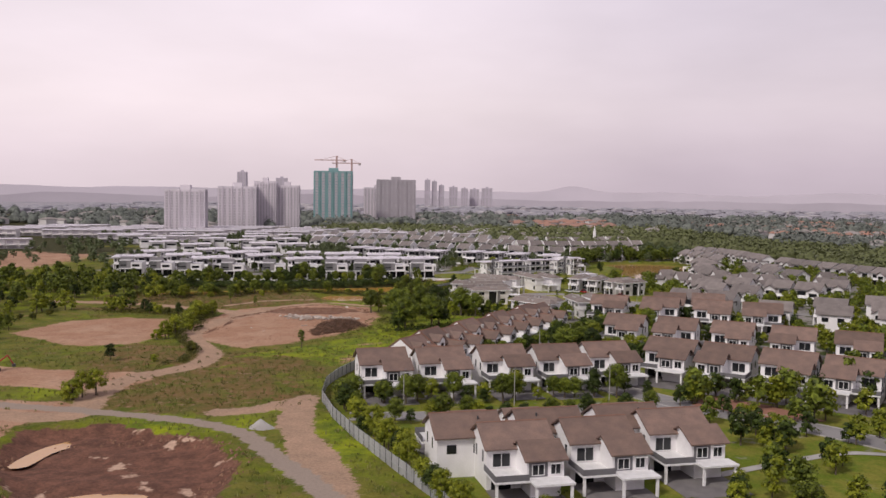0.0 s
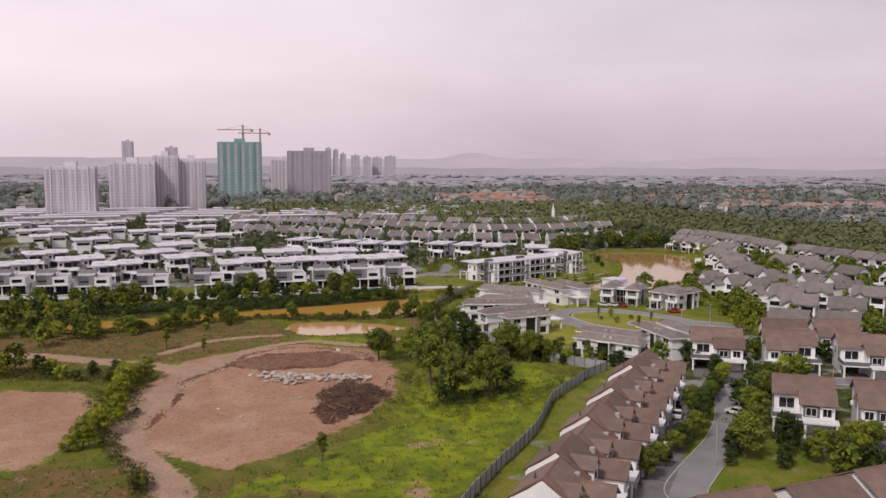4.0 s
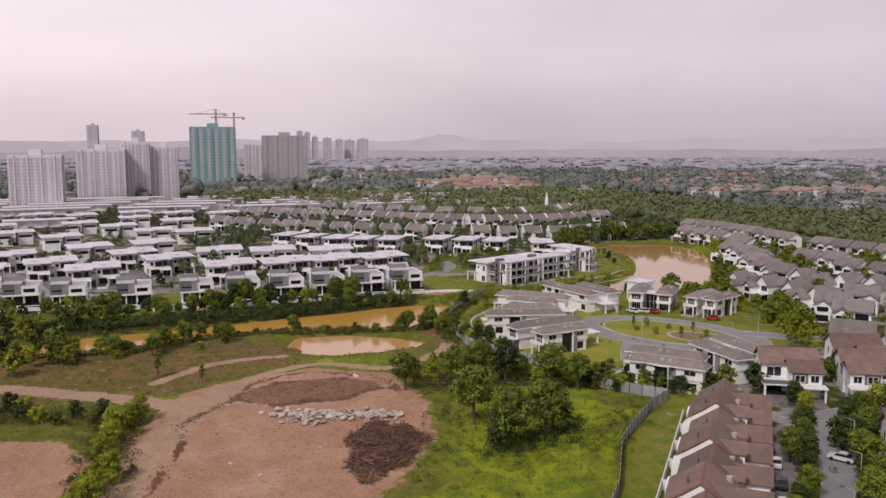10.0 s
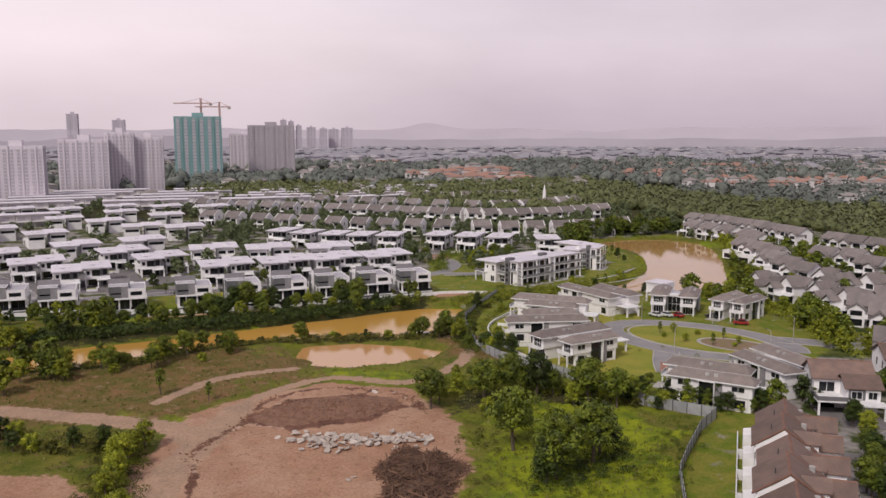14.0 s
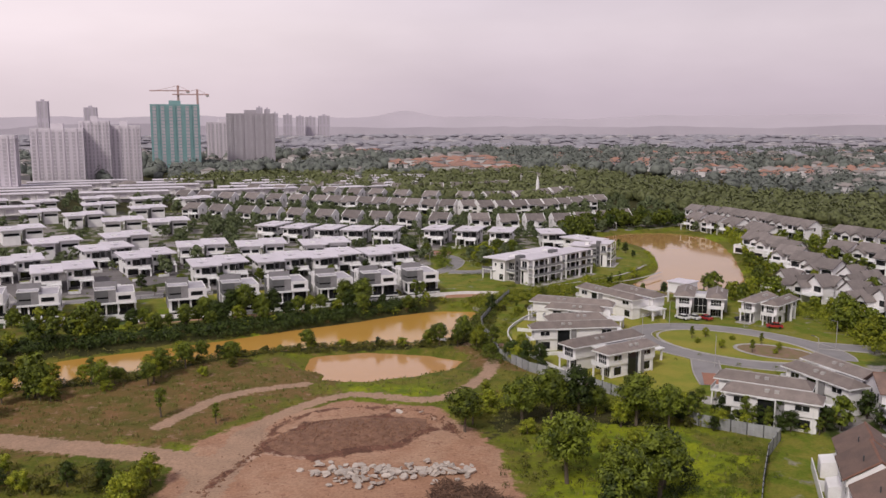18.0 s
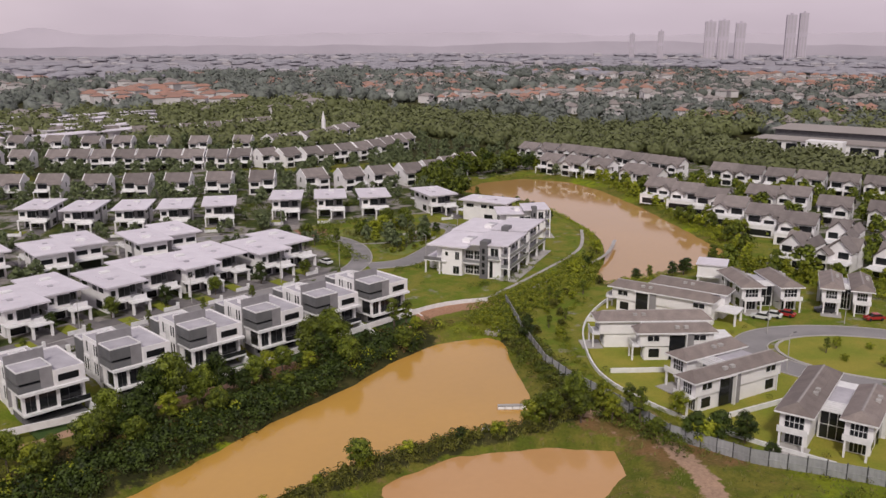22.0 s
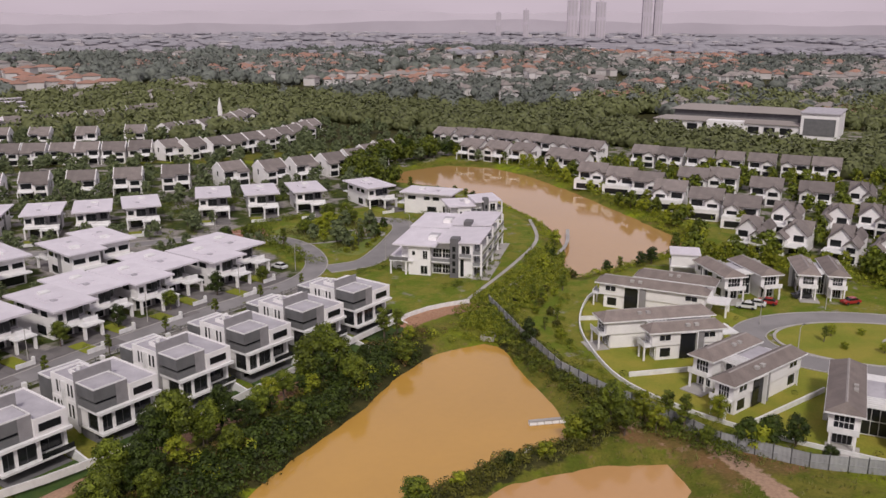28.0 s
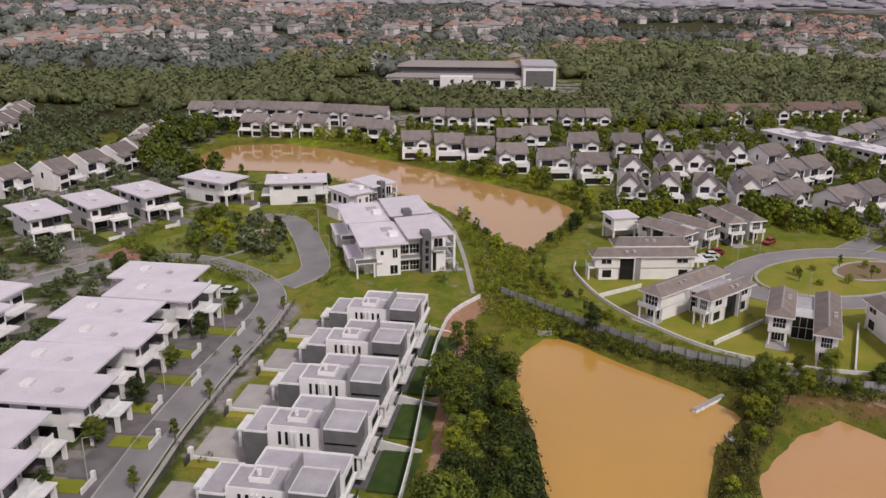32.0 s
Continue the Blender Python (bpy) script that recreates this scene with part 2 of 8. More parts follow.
def glass(name, tint):
    return material(name, tint, None, 0.3, 0.12, spec=0.5)


M_WHITE = material("white_render", (0.82, 0.80, 0.81), (0.75, 0.73, 0.74), 0.35, 0.8, 0.15, 6, rand=0.04)
M_WHITEROOF = material("white_roof_coating", (0.68, 0.64, 0.70), (0.60, 0.56, 0.62), 0.25, 0.6, 0.1, 3, rand=0.05)
M_TRIM = material("white_trim", (0.78, 0.77, 0.78), None, 1.0, 0.6)
M_GREYWALL = material("grey_render", (0.16, 0.155, 0.165), (0.13, 0.125, 0.135), 0.5, 0.8, 0.15, 6, rand=0.06)
M_MIDGREY = material("mid_grey_render", (0.27, 0.26, 0.27), (0.22, 0.21, 0.22), 0.5, 0.8, 0.15, 6, rand=0.06)
M_TURF = material("dark_turf", (0.028, 0.060, 0.010), (0.050, 0.082, 0.015), 0.4, 0.95, 0.4, 6, rand=0.15, grain=0.2)
M_RIDGEGREY = material("grey_ridge_tiles", (0.34, 0.31, 0.30), None, 1.0, 0.8)
# wall tone of the far town, paled with haze in the base colour
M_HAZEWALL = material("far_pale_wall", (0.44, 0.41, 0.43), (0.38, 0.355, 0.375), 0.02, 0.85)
M_PARKLAWN = material("park_lawn", (0.13, 0.18, 0.03), (0.20, 0.21, 0.05), 0.25, 0.95, 0.4, 5, grain=0.2)
M_DARKCLAD = material("charcoal_cladding", (0.14, 0.14, 0.145), (0.115, 0.115, 0.12), 0.6, 0.7, 0.1, 5, rand=0.1)
M_GREYROOF = material("grey_roof_screed", (0.45, 0.43, 0.47), (0.36, 0.34, 0.38), 0.3, 0.85, 0.2, 3, rand=0.08)
M_BROWNTILE = tiled_roof("brown_roof_tiles", (0.205, 0.135, 0.11), (0.155, 0.106, 0.09))
# tile tone lifted a little to carry haze over the far rows
M_GREYTILE = tiled_roof("grey_brown_roof_tiles", (0.225, 0.195, 0.187), (0.175, 0.15, 0.145))
M_VILLATILE = tiled_roof("villa_roof_tiles", (0.24, 0.20, 0.184), (0.19, 0.157, 0.146))
M_RIDGE = material("terracotta_ridge_tiles", (0.24, 0.125, 0.09), (0.19, 0.10, 0.075), 1.0, 0.8)
M_GLASS = glass("dark_window_glass", (0.016, 0.017, 0.020))
M_RAILGLASS = glass("balcony_rail_glass", (0.26, 0.26, 0.28))
M_ASPHALT = material("sun_bleached_asphalt", (0.27, 0.255, 0.26), (0.21, 0.20, 0.205), 0.15, 0.9, 0.2, 6)
M_CONCRETE = material("concrete", (0.42, 0.40, 0.39), (0.33, 0.31, 0.30), 0.25, 0.9, 0.2, 4, rand=0.06)
M_PAVER = material("driveway_pavers", (0.19, 0.175, 0.175), (0.14, 0.128, 0.132), 0.4, 0.9, 0.2, 5, rand=0.1)
M_REDPAVER = material("red_brick_pavers", (0.34, 0.16, 0.11), (0.28, 0.14, 0.1), 0.4, 0.9, 0.2, 5)
M_LAWN = material("mown_lawn", (0.185, 0.21, 0.017), (0.275, 0.245, 0.034), 0.16, 0.95, 0.4, 5, rand=0.12, grain=0.2)
M_EARTH = material("dark_spoil", (0.16, 0.085, 0.055), (0.24, 0.13, 0.085), 0.7, 0.95, 0.6, 4, grain=0.25)
M_BARK = material("bark", (0.13, 0.10, 0.075), (0.09, 0.07, 0.055), 2.0, 0.95, 0.4, 10)
M_LEAF = foliage("leaf_green", (0.022, 0.034, 0.005), (0.175, 0.212, 0.020))
M_LEAFDARK = foliage("leaf_dark_green", (0.008, 0.014, 0.003), (0.058, 0.086, 0.011))
M_LEAFLIGHT = foliage("leaf_yellow_green", (0.075, 0.105, 0.008), (0.32, 0.335, 0.024))
M_SCRUB = foliage("scrub_leaf", (0.020, 0.026, 0.004), (0.150, 0.145, 0.020))
M_DRYSCRUB = foliage("dry_reeds", (0.10, 0.06, 0.025), (0.24, 0.16, 0.05))
# haze put into these four leaf colours, greyer and paler with distance
M_GARDENHAZELEAF = foliage("dusty_garden_leaf", (0.050, 0.066, 0.032), (0.155, 0.185, 0.082), rand=0.15)
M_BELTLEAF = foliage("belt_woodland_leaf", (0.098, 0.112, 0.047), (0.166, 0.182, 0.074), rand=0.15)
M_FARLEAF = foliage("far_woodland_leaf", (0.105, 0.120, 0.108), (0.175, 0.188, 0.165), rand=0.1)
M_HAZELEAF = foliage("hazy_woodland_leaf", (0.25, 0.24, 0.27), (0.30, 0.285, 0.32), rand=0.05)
M_GRASS = foliage("tall_weeds", (0.10, 0.125, 0.022), (0.25, 0.225, 0.075), rand=0.1)
M_STEEL = material("painted_steel_hoarding", (0.34, 0.345, 0.355), (0.28, 0.285, 0.295), 0.8, 0.5, rand=0.12)
M_STEELDARK = material("dark_steel_post", (0.07, 0.07, 0.075), None, 1.0, 0.5)
M_WOODDEB = material("felled_timber", (0.205, 0.115, 0.075), (0.105, 0.062, 0.044), 1.0, 0.95, 0.5, 6, rand=0.25)
M_RUBBLE = material("concrete_rubble", (0.48, 0.42, 0.38), (0.36, 0.30, 0.26), 0.6, 0.95, 0.5, 4, rand=0.2)
M_REDROOF = material("far_red_roof", (0.37, 0.20, 0.15), (0.29, 0.175, 0.14), 0.02, 0.85)
M_FARROOF = material("far_grey_roof", (0.30, 0.27, 0.26), (0.24, 0.21, 0.2), 0.02, 0.85)
M_FARWALL = material("far_white_wall", (0.66, 0.63, 0.64), (0.55, 0.52, 0.52), 0.02, 0.85)
# tower walls and windows: haze mixed into the base colours, most in the distant ones
M_TOWER = material("tower_wall", (0.66, 0.61, 0.66), (0.60, 0.555, 0.605), 0.03, 0.8)
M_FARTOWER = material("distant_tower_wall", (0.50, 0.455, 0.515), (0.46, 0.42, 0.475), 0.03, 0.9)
M_TOWERGREY = material("tower_grey_wall", (0.42, 0.38, 0.42), (0.37, 0.34, 0.37), 0.03, 0.8)
M_TOWERGLASS = material("tower_window", (0.45, 0.415, 0.455), None, 0.1, 0.4)
M_NET = material("green_scaffold_netting", (0.19, 0.335, 0.345), (0.23, 0.37, 0.375), 0.05, 0.9)
M_CRANE = material("crane_paint", (0.45, 0.30, 0.28), None, 1.0, 0.6)
M_CARW = material("car_white_paint", (0.7, 0.7, 0.7), None, 1, 0.25, spec=0.6)
M_CARR = material("car_red_paint", (0.35, 0.03, 0.03), None, 1, 0.25, spec=0.6)
M_CARD = material("car_dark_paint", (0.03, 0.03, 0.035), None, 1, 0.25, spec=0.6)
M_TYRE = material("tyre_rubber", (0.02, 0.02, 0.02), None, 1, 0.9)


def water(name, base, alt, rough):
    m = material(name, base, alt, 0.02, rough, 0.0, 0.7, spec=0.5, grain=0.02)
    n, l = m.node_tree.nodes, m.node_tree.links
    co = n.new("ShaderNodeTexCoord")
    t = n.new("ShaderNodeTexNoise")
    t.inputs["Scale"].default_value, t.inputs["Detail"].default_value = 1.4, 3.0
    l.new(co.outputs["Object"], t.inputs["Vector"])
    bp = n.new("ShaderNodeBump")
    bp.inputs["Strength"].default_value, bp.inputs["Distance"].default_value = 0.12, 0.03
    l.new(t.outputs["Fac"], bp.inputs["Height"])
    l.new(bp.outputs[0], n["Principled BSDF"].inputs["Normal"])
    return m


M_POND = water("muddy_pond_water", (0.54, 0.30, 0.066), (0.47, 0.265, 0.063), 0.12)
M_SPOND = water("shallow_silty_water", (0.53, 0.30, 0.13), (0.50, 0.26, 0.085), 0.12)
M_LAKE = water("silty_lake_water", (0.47, 0.275, 0.105), (0.43, 0.255, 0.10), 0.07)


def ground_material():
    """Earth and grass, blended by the ground's own zones with ragged edges."""
    m = bpy.data.materials.new("ground")
    m.use_nodes = True
    n, l = m.node_tree.nodes, m.node_tree.links
    b = n["Principled BSDF"]
    b.inputs["Roughness"].default_value = 0.95
    b.inputs["Specular IOR Level"].default_value = 0.15
    co = n.new("ShaderNodeTexCoord")

    def nz(scale, detail=5.0, rough=0.6):
        t = n.new("ShaderNodeTexNoise")
        t.inputs["Scale"].default_value, t.inputs["Detail"].default_value, t.inputs["Roughness"].default_value = scale, detail, rough
        l.new(co.outputs["Object"], t.inputs["Vector"])
        return t.outputs["Fac"]

    def rng(v, a, c, lo=0.0, hi=1.0):
        r = n.new("ShaderNodeMapRange")
        r.inputs["From Min"].default_value, r.inputs["From Max"].default_value = a, c
        r.inputs["To Min"].default_value, r.inputs["To Max"].default_value = lo, hi
        l.new(v, r.inputs["Value"])
        return r.outputs[0]

    def mixc(f, a, c):
        x = n.new("ShaderNodeMix")
        x.data_type = "RGBA"
        l.new(f, x.inputs["Factor"])
        for k, v in (("A", a), ("B", c)):
            if isinstance(v, tuple):
                x.inputs[k].default_value = (*v, 1)
            else:
                l.new(v, x.inputs[k])
        return x.outputs["Result"]

    def zone(name, ragged=0.5, scale=0.35):
        a = n.new("ShaderNodeAttribute")
        a.attribute_name = name
        s = n.new("ShaderNodeMath")
        s.operation = "ADD"
        l.new(a.outputs["Fac"], s.inputs[0])
        l.new(rng(nz(scale, 6.0, 0.65), 0.25, 0.75, -ragged, ragged), s.inputs[1])
        return rng(s.outputs[0], 0.42, 0.58)

    broad, mid, fine = nz(0.035), nz(0.22), nz(2.2)
    grass = mixc(rng(mid, 0.38, 0.62), (0.085, 0.105, 0.013), (0.165, 0.15, 0.028))
    lush = mixc(rng(mid, 0.38, 0.62), (0.24, 0.275, 0.014), (0.105, 0.145, 0.014))
    grass = mixc(rng(nz(0.45, 7.0, 0.7), 0.58, 0.68), grass, (0.20, 0.125, 0.07))
    grass = mixc(rng(broad, 0.50, 0.62), grass, lush)
    dry = mixc(rng(mid, 0.35, 0.65), (0.20, 0.115, 0.052), (0.10, 0.095, 0.02))
    dry = mixc(rng(nz(0.5, 7.0, 0.7), 0.57, 0.66), dry, (0.30, 0.19, 0.13))
    grass = mixc(zone("dry", 0.5, 0.12), grass, dry)
    grass = mixc(zone("lush", 0.6, 0.1), grass, lush)
    lawn = mixc(rng(mid, 0.4, 0.6), (0.12, 0.16, 0.016), (0.20, 0.19, 0.034))
    paving = mixc(rng(nz(0.5), 0.45, 0.55), (0.24, 0.22, 0.215), (0.30, 0.275, 0.26))
    estate = mixc(rng(nz(0.2, 4.0), 0.60, 0.72), lawn, paving)
    garden = mixc(rng(mid, 0.42, 0.58), (0.045, 0.062, 0.014), (0.095, 0.105, 0.026))
    packed = mixc(rng(nz(0.11, 3.0), 0.47, 0.55), garden, paving)
    estate = mixc(zone("built", 0.2, 0.1), estate, packed)
    col = mixc(zone("estate", 0.15), grass, estate)
    # floor under trees: dark soil with the canopy's shade in its colour
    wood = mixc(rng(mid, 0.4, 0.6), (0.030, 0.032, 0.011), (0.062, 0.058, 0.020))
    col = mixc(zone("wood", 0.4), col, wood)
    # painted haze: far ground fades to a pale mauve base colour
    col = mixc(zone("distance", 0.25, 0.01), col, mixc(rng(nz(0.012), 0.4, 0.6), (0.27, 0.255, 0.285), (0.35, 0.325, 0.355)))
    dirt = mixc(rng(mid, 0.35, 0.65), (0.39, 0.225, 0.148), (0.33, 0.185, 0.12))
    dirt = mixc(rng(nz(0.09), 0.45, 0.65), dirt, (0.43, 0.275, 0.19))
    dirt = mixc(rng(nz(0.6, 8.0, 0.7), 0.56, 0.66), dirt, (0.27, 0.145, 0.10))
    col = mixc(zone("dirt", 0.32), col, dirt)
    track = mixc(rng(mid, 0.35, 0.65), (0.41, 0.27, 0.19), (0.33, 0.225, 0.16))
    col = mixc(zone("track", 0.3, 0.8), col, track)
    mud = mixc(rng(nz(0.35, 7.0, 0.7), 0.4, 0.6), (0.11, 0.055, 0.04), (0.19, 0.092, 0.064))
    mud = mixc(rng(nz(0.12, 4.0), 0.60, 0.64), mud, (0.48, 0.33, 0.25))
    col = mixc(zone("mud", 0.25, 0.6), col, mud)
    gravel = mixc(rng(fine, 0.35, 0.65), (0.34, 0.27, 0.225), (0.28, 0.225, 0.19))
    col = mixc(zone("gravel", 0.2, 1.2), col, gravel)
    sh = n.new("ShaderNodeVectorMath")
    sh.operation = "SCALE"
    l.new(col, sh.inputs[0])
    l.new(rng(fine, 0.3, 0.7, 0.78, 1.2), sh.inputs["Scale"])
    l.new(sh.outputs[0], b.inputs["Base Color"])
    bp = n.new("ShaderNodeBump")
    bp.inputs["Strength"].default_value, bp.inputs["Distance"].default_value = 0.7, 0.25
    l.new(nz(1.1, 8.0, 0.7), bp.inputs["Height"])
    l.new(bp.outputs[0], b.inputs["Normal"])
    return m


# ---- shapes ----


class Shape:
    """Collects boxes, prisms and roofs as points and faces of one mesh."""

    def __init__(self):
        self.v, self.f = [], []

    def add(self, pts, faces):
        n = len(self.v)
        self.v += [tuple(p) for p in pts]
        self.f += [tuple(i + n for i in f) for f in faces]
        return self

    def box(self, x0, y0, z0, x1, y1, z1):
        return self.add([(x0, y0, z0), (x1, y0, z0), (x1, y1, z0), (x0, y1, z0), (x0, y0, z1), (x1, y0, z1), (x1, y1, z1), (x0, y1, z1)],
                        [(3, 2, 1, 0), (4, 5, 6, 7), (0, 1, 5, 4), (1, 2, 6, 5), (2, 3, 7, 6), (3, 0, 4, 7)])

    def prism(self, pts, z0, z1):
        k = len(pts)
        return self.add([(x, y, z0) for x, y in pts] + [(x, y, z1) for x, y in pts],
                        [tuple(range(k - 1, -1, -1)), tuple(range(k, 2 * k))] + [(i, (i + 1) % k, k + (i + 1) % k, k + i) for i in range(k)])

    def along_x(self, pts, x0, x1):
        """A profile of (y, z) points, drawn along x."""
        k = len(pts)
        return self.add([(x0, y, z) for y, z in pts] + [(x1, y, z) for y, z in pts],
                        [tuple(range(k - 1, -1, -1)), tuple(range(k, 2 * k))] + [(i, (i + 1) % k, k + (i + 1) % k, k + i) for i in range(k)])

    def gable(self, x0, x1, y0, y1, ze, zr, th=0.22, ym=None):
        """A saddle roof with its ridge along x: two slabs."""
        m = (y0 + y1) / 2 if ym is None else ym
        return self.along_x([(y0, ze), (m, zr), (y1, ze), (y1, ze - th), (m, zr - th * 1.1), (y0, ze - th)], x0, x1)

    def hip(self, x0, x1, y0, y1, ze, zr, th=0.22, run=None):
        w, d = x1 - x0, y1 - y0
        if w >= d:
            r = d / 2 if run is None else run
            a, b = (x0 + r, (y0 + y1) / 2, zr), (x1 - r, (y0 + y1) / 2, zr)
            top = [(4, 5, 9, 8), (5, 6, 9), (6, 7, 8, 9), (7, 4, 8)]
        else:
            r = w / 2 if run is None else run
            a, b = ((x0 + x1) / 2, y0 + r, zr), ((x0 + x1) / 2, y1 - r, zr)
            top = [(4, 5, 8), (5, 6, 9, 8), (6, 7, 9), (7, 4, 8, 9)]
        return self.add([(x0, y0, ze - th), (x1, y0, ze - th), (x1, y1, ze - th), (x0, y1, ze - th),
                         (x0, y0, ze), (x1, y0, ze), (x1, y1, ze), (x0, y1, ze), a, b],
                        [(3, 2, 1, 0), (0, 1, 5, 4), (1, 2, 6, 5), (2, 3, 7, 6), (3, 0, 4, 7)] + top)

    def ring(self, x0, y0, x1, y1, t, z0, z1):
        """A closed rim, one piece."""
        o, i = [(x0, y0), (x1, y0), (x1, y1), (x0, y1)], [(x0 + t, y0 + t), (x1 - t, y0 + t), (x1 - t, y1 - t), (x0 + t, y1 - t)]
        f = []
        for k in range(4):
            n = (k + 1) % 4
            f += [(k, n, 4 + n, 4 + k), (8 + n, 8 + k, 12 + k, 12 + n), (4 + k, 4 + n, 12 + n, 12 + k), (n, k, 8 + k, 8 + n)]
        return self.add([(x, y, z0) for x, y in o] + [(x, y, z1) for x, y in o] + [(x, y, z0) for x, y in i] + [(x, y, z1) for x, y in i], f)

    def tube(self, p, q, r0, r1, k=6):
        p, q = Vector(p), Vector(q)
        d = (q - p).normalized()
        u = d.orthogonal().normalized()
        w = d.cross(u)
        ring = [u * math.cos(2 * math.pi * i / k) + w * math.sin(2 * math.pi * i / k) for i in range(k)]
        return self.add([p + a * r0 for a in ring] + [q + a * r1 for a in ring],
                        [tuple(range(k - 1, -1, -1)), tuple(range(k, 2 * k))] + [(i, (i + 1) % k, k + (i + 1) % k, k + i) for i in range(k)])

    def mirror(self):
        s = Shape()
        s.v = [(-x, y, z) for x, y, z in self.v]
        s.f = [tuple(reversed(f)) for f in self.f]
        return s

    def turn_x(self, x, y):
        """Lays what ran along x along y instead, from the place given."""
        self.v = [(x - b, y + a, z) for a, b, z in self.v]
        return self

    def mesh(self, name, mat):
        me = bpy.data.meshes.new(name)
        me.from_pydata(self.v, [], self.f)
        me.materials.append(mat)
        return me


def part(name, shape, mat, parent, label=""):
    ob = new(name, shape.mesh(name, mat))
    ob.parent = parent
    return tagged(ob, label) if label else ob


def thing(name, label, category, group="", kind=""):
    return tagged(new(name), label, category, group, kind)


GROUND = 1.5
made = {}


def put(key, build, m):
    """The first of a kind stands where it was built; later ones are copies."""
    if key not in made:
        made[key] = build()
        made[key].matrix_basis = m
        return made[key]
    return copy_thing(made[key], m)

# ---- plan of the ground ----
POND = [(63, 235), (51, 238), (40, 235), (28, 230), (12, 225), (-2, 220), (-20, 213), (-42, 208), (-62, 200), (-66, 190), (-50, 186), (-33, 188), (-14, 199), (10, 204), (30, 203), (43, 199), (49, 206), (57, 220), (64, 231)]
SMALL_POND = [(11, 196), (26, 197), (40, 190), (46, 184), (42, 178), (31, 174), (20, 173), (12, 176), (13, 181), (9, 185)]
LAKE = [(164, 377), (185, 388), (206, 386), (216, 368), (212, 345), (198, 312), (184, 285), (166, 252), (156, 243), (140, 244), (112, 248), (117, 256), (133, 268), (152, 290), (166, 322), (172, 350)]
CIRCLE = [(-19, 84), (-20, 114), (-14, 140), (-1, 152), (16, 157), (32, 149), (37, 127), (35, 105), (27, 88), (19, 76), (10, 67), (4, 63), (-5, 70)]
PIT = [(-15, -36), (-18, -18), (-4, -13), (16, -22), (24, -36), (24, -52), (0, -56)]
MUD_PATCH = [(-3, 134), (6, 147), (22, 148), (30, 138), (20, 130), (6, 128)]
WEST_LOT = [(-68, 84), (-60, 110), (-46, 118), (-31, 114), (-24, 103), (-22.5, 84), (-27, 70), (-34, 65), (-44, 66)]
FAR_LOT = [(-250, 270), (-150, 285), (-140, 330), (-170, 400), (-260, 430)]
YARD = [(-64, 8), (-18, 3), (-12, -6), (-20, -14), (-17, -36), (-24, -64), (-70, -64)]
SOUTH_LOT = [(-75, 40), (-45, 36), (-26, 32), (-14, 31), (-8, 24), (-12, 14), (-24, 14), (-45, 18), (-72, 8)]
ESTATE = [(36, 33), (36, -8), (48, -37), (58, -60), (75, -110), (420, -110), (420, 330), (285, 430), (225, 420), (170, 395), (120, 470), (-260, 640), (-140, 420), (-130, 300), (-90, 262), (-60, 251), (4, 243), (32, 251), (66, 254), (78, 248), (70, 233), (62, 216), (58, 202), (57, 184), (64, 160), (76, 128), (88, 119), (78, 109), (66, 92), (54, 68)]
BUILT = [(-140, 282), (-70, 272), (-40, 268), (60, 284), (66, 300), (70, 345), (90, 350), (150, 338), (160, 385), (225, 398), (235, 330), (210, 270), (176, 232), (160, 180), (130, 150), (96, 118), (104, 60), (200, -60), (420, -60), (420, 330), (270, 450), (230, 640), (-20, 660), (-260, 660), (-150, 420)]
LUSH = [(30, 42), (46, 60), (62, 88), (76, 112), (66, 146), (52, 150), (44, 120), (38, 88), (26, 74), (12, 60), (4, 50), (22, 54)]
DRY_FIELD = [(-22, 74), (-8, 62), (22, 58), (27, 30), (30, 4), (-12, -8), (-30, 40), (-34, 62)]
DRY = [(-60, 140), (-15, 150), (10, 172), (-10, 190), (-60, 175)]
DRY_BANK = [(44, 174), (60, 168), (60, 186), (54, 198), (45, 192), (49, 184)]


def edge_distance(px, py, poly):
    """Signed distance from points to a polygon's edge, negative inside."""
    inside = np.zeros(px.shape, bool)
    best = np.full(px.shape, 1e9)
    k = len(poly)
    for i in range(k):
        (ax, ay), (bx, by) = poly[i], poly[(i + 1) % k]
        dx, dy = bx - ax, by - ay
        t = np.clip(((px - ax) * dx + (py - ay) * dy) / (dx * dx + dy * dy), 0, 1)
        best = np.minimum(best, np.hypot(px - ax - t * dx, py - ay - t * dy))
        if dy:
            cross = ((ay > py) != (by > py)) & (px < (bx - ax) * (py - ay) / dy + ax)
            inside ^= cross
    return np.where(inside, -best, best)


def line_distance(px, py, line):
    best = np.full(px.shape, 1e9)
    for (ax, ay), (bx, by) in zip(line, line[1:]):
        dx, dy = bx - ax, by - ay
        t = np.clip(((px - ax) * dx + (py - ay) * dy) / (dx * dx + dy * dy), 0, 1)
        best = np.minimum(best, np.hypot(px - ax - t * dx, py - ay - t * dy))
    return best


def smooth(line, n=6):
    """A line through the given points, rounded."""
    out = []
    p = [line[0]] + list(line) + [line[-1]]
    for a, b, c, d in zip(p, p[1:], p[2:], p[3:]):
        for i in range(n):
            t = i / n
            out.append(tuple(0.5 * (2 * b[k] + (c[k] - a[k]) * t + (2 * a[k] - 5 * b[k] + 4 * c[k] - d[k]) * t * t + (3 * b[k] - a[k] - 3 * c[k] + d[k]) * t ** 3) for k in (0, 1)))
    return out + [line[-1]]


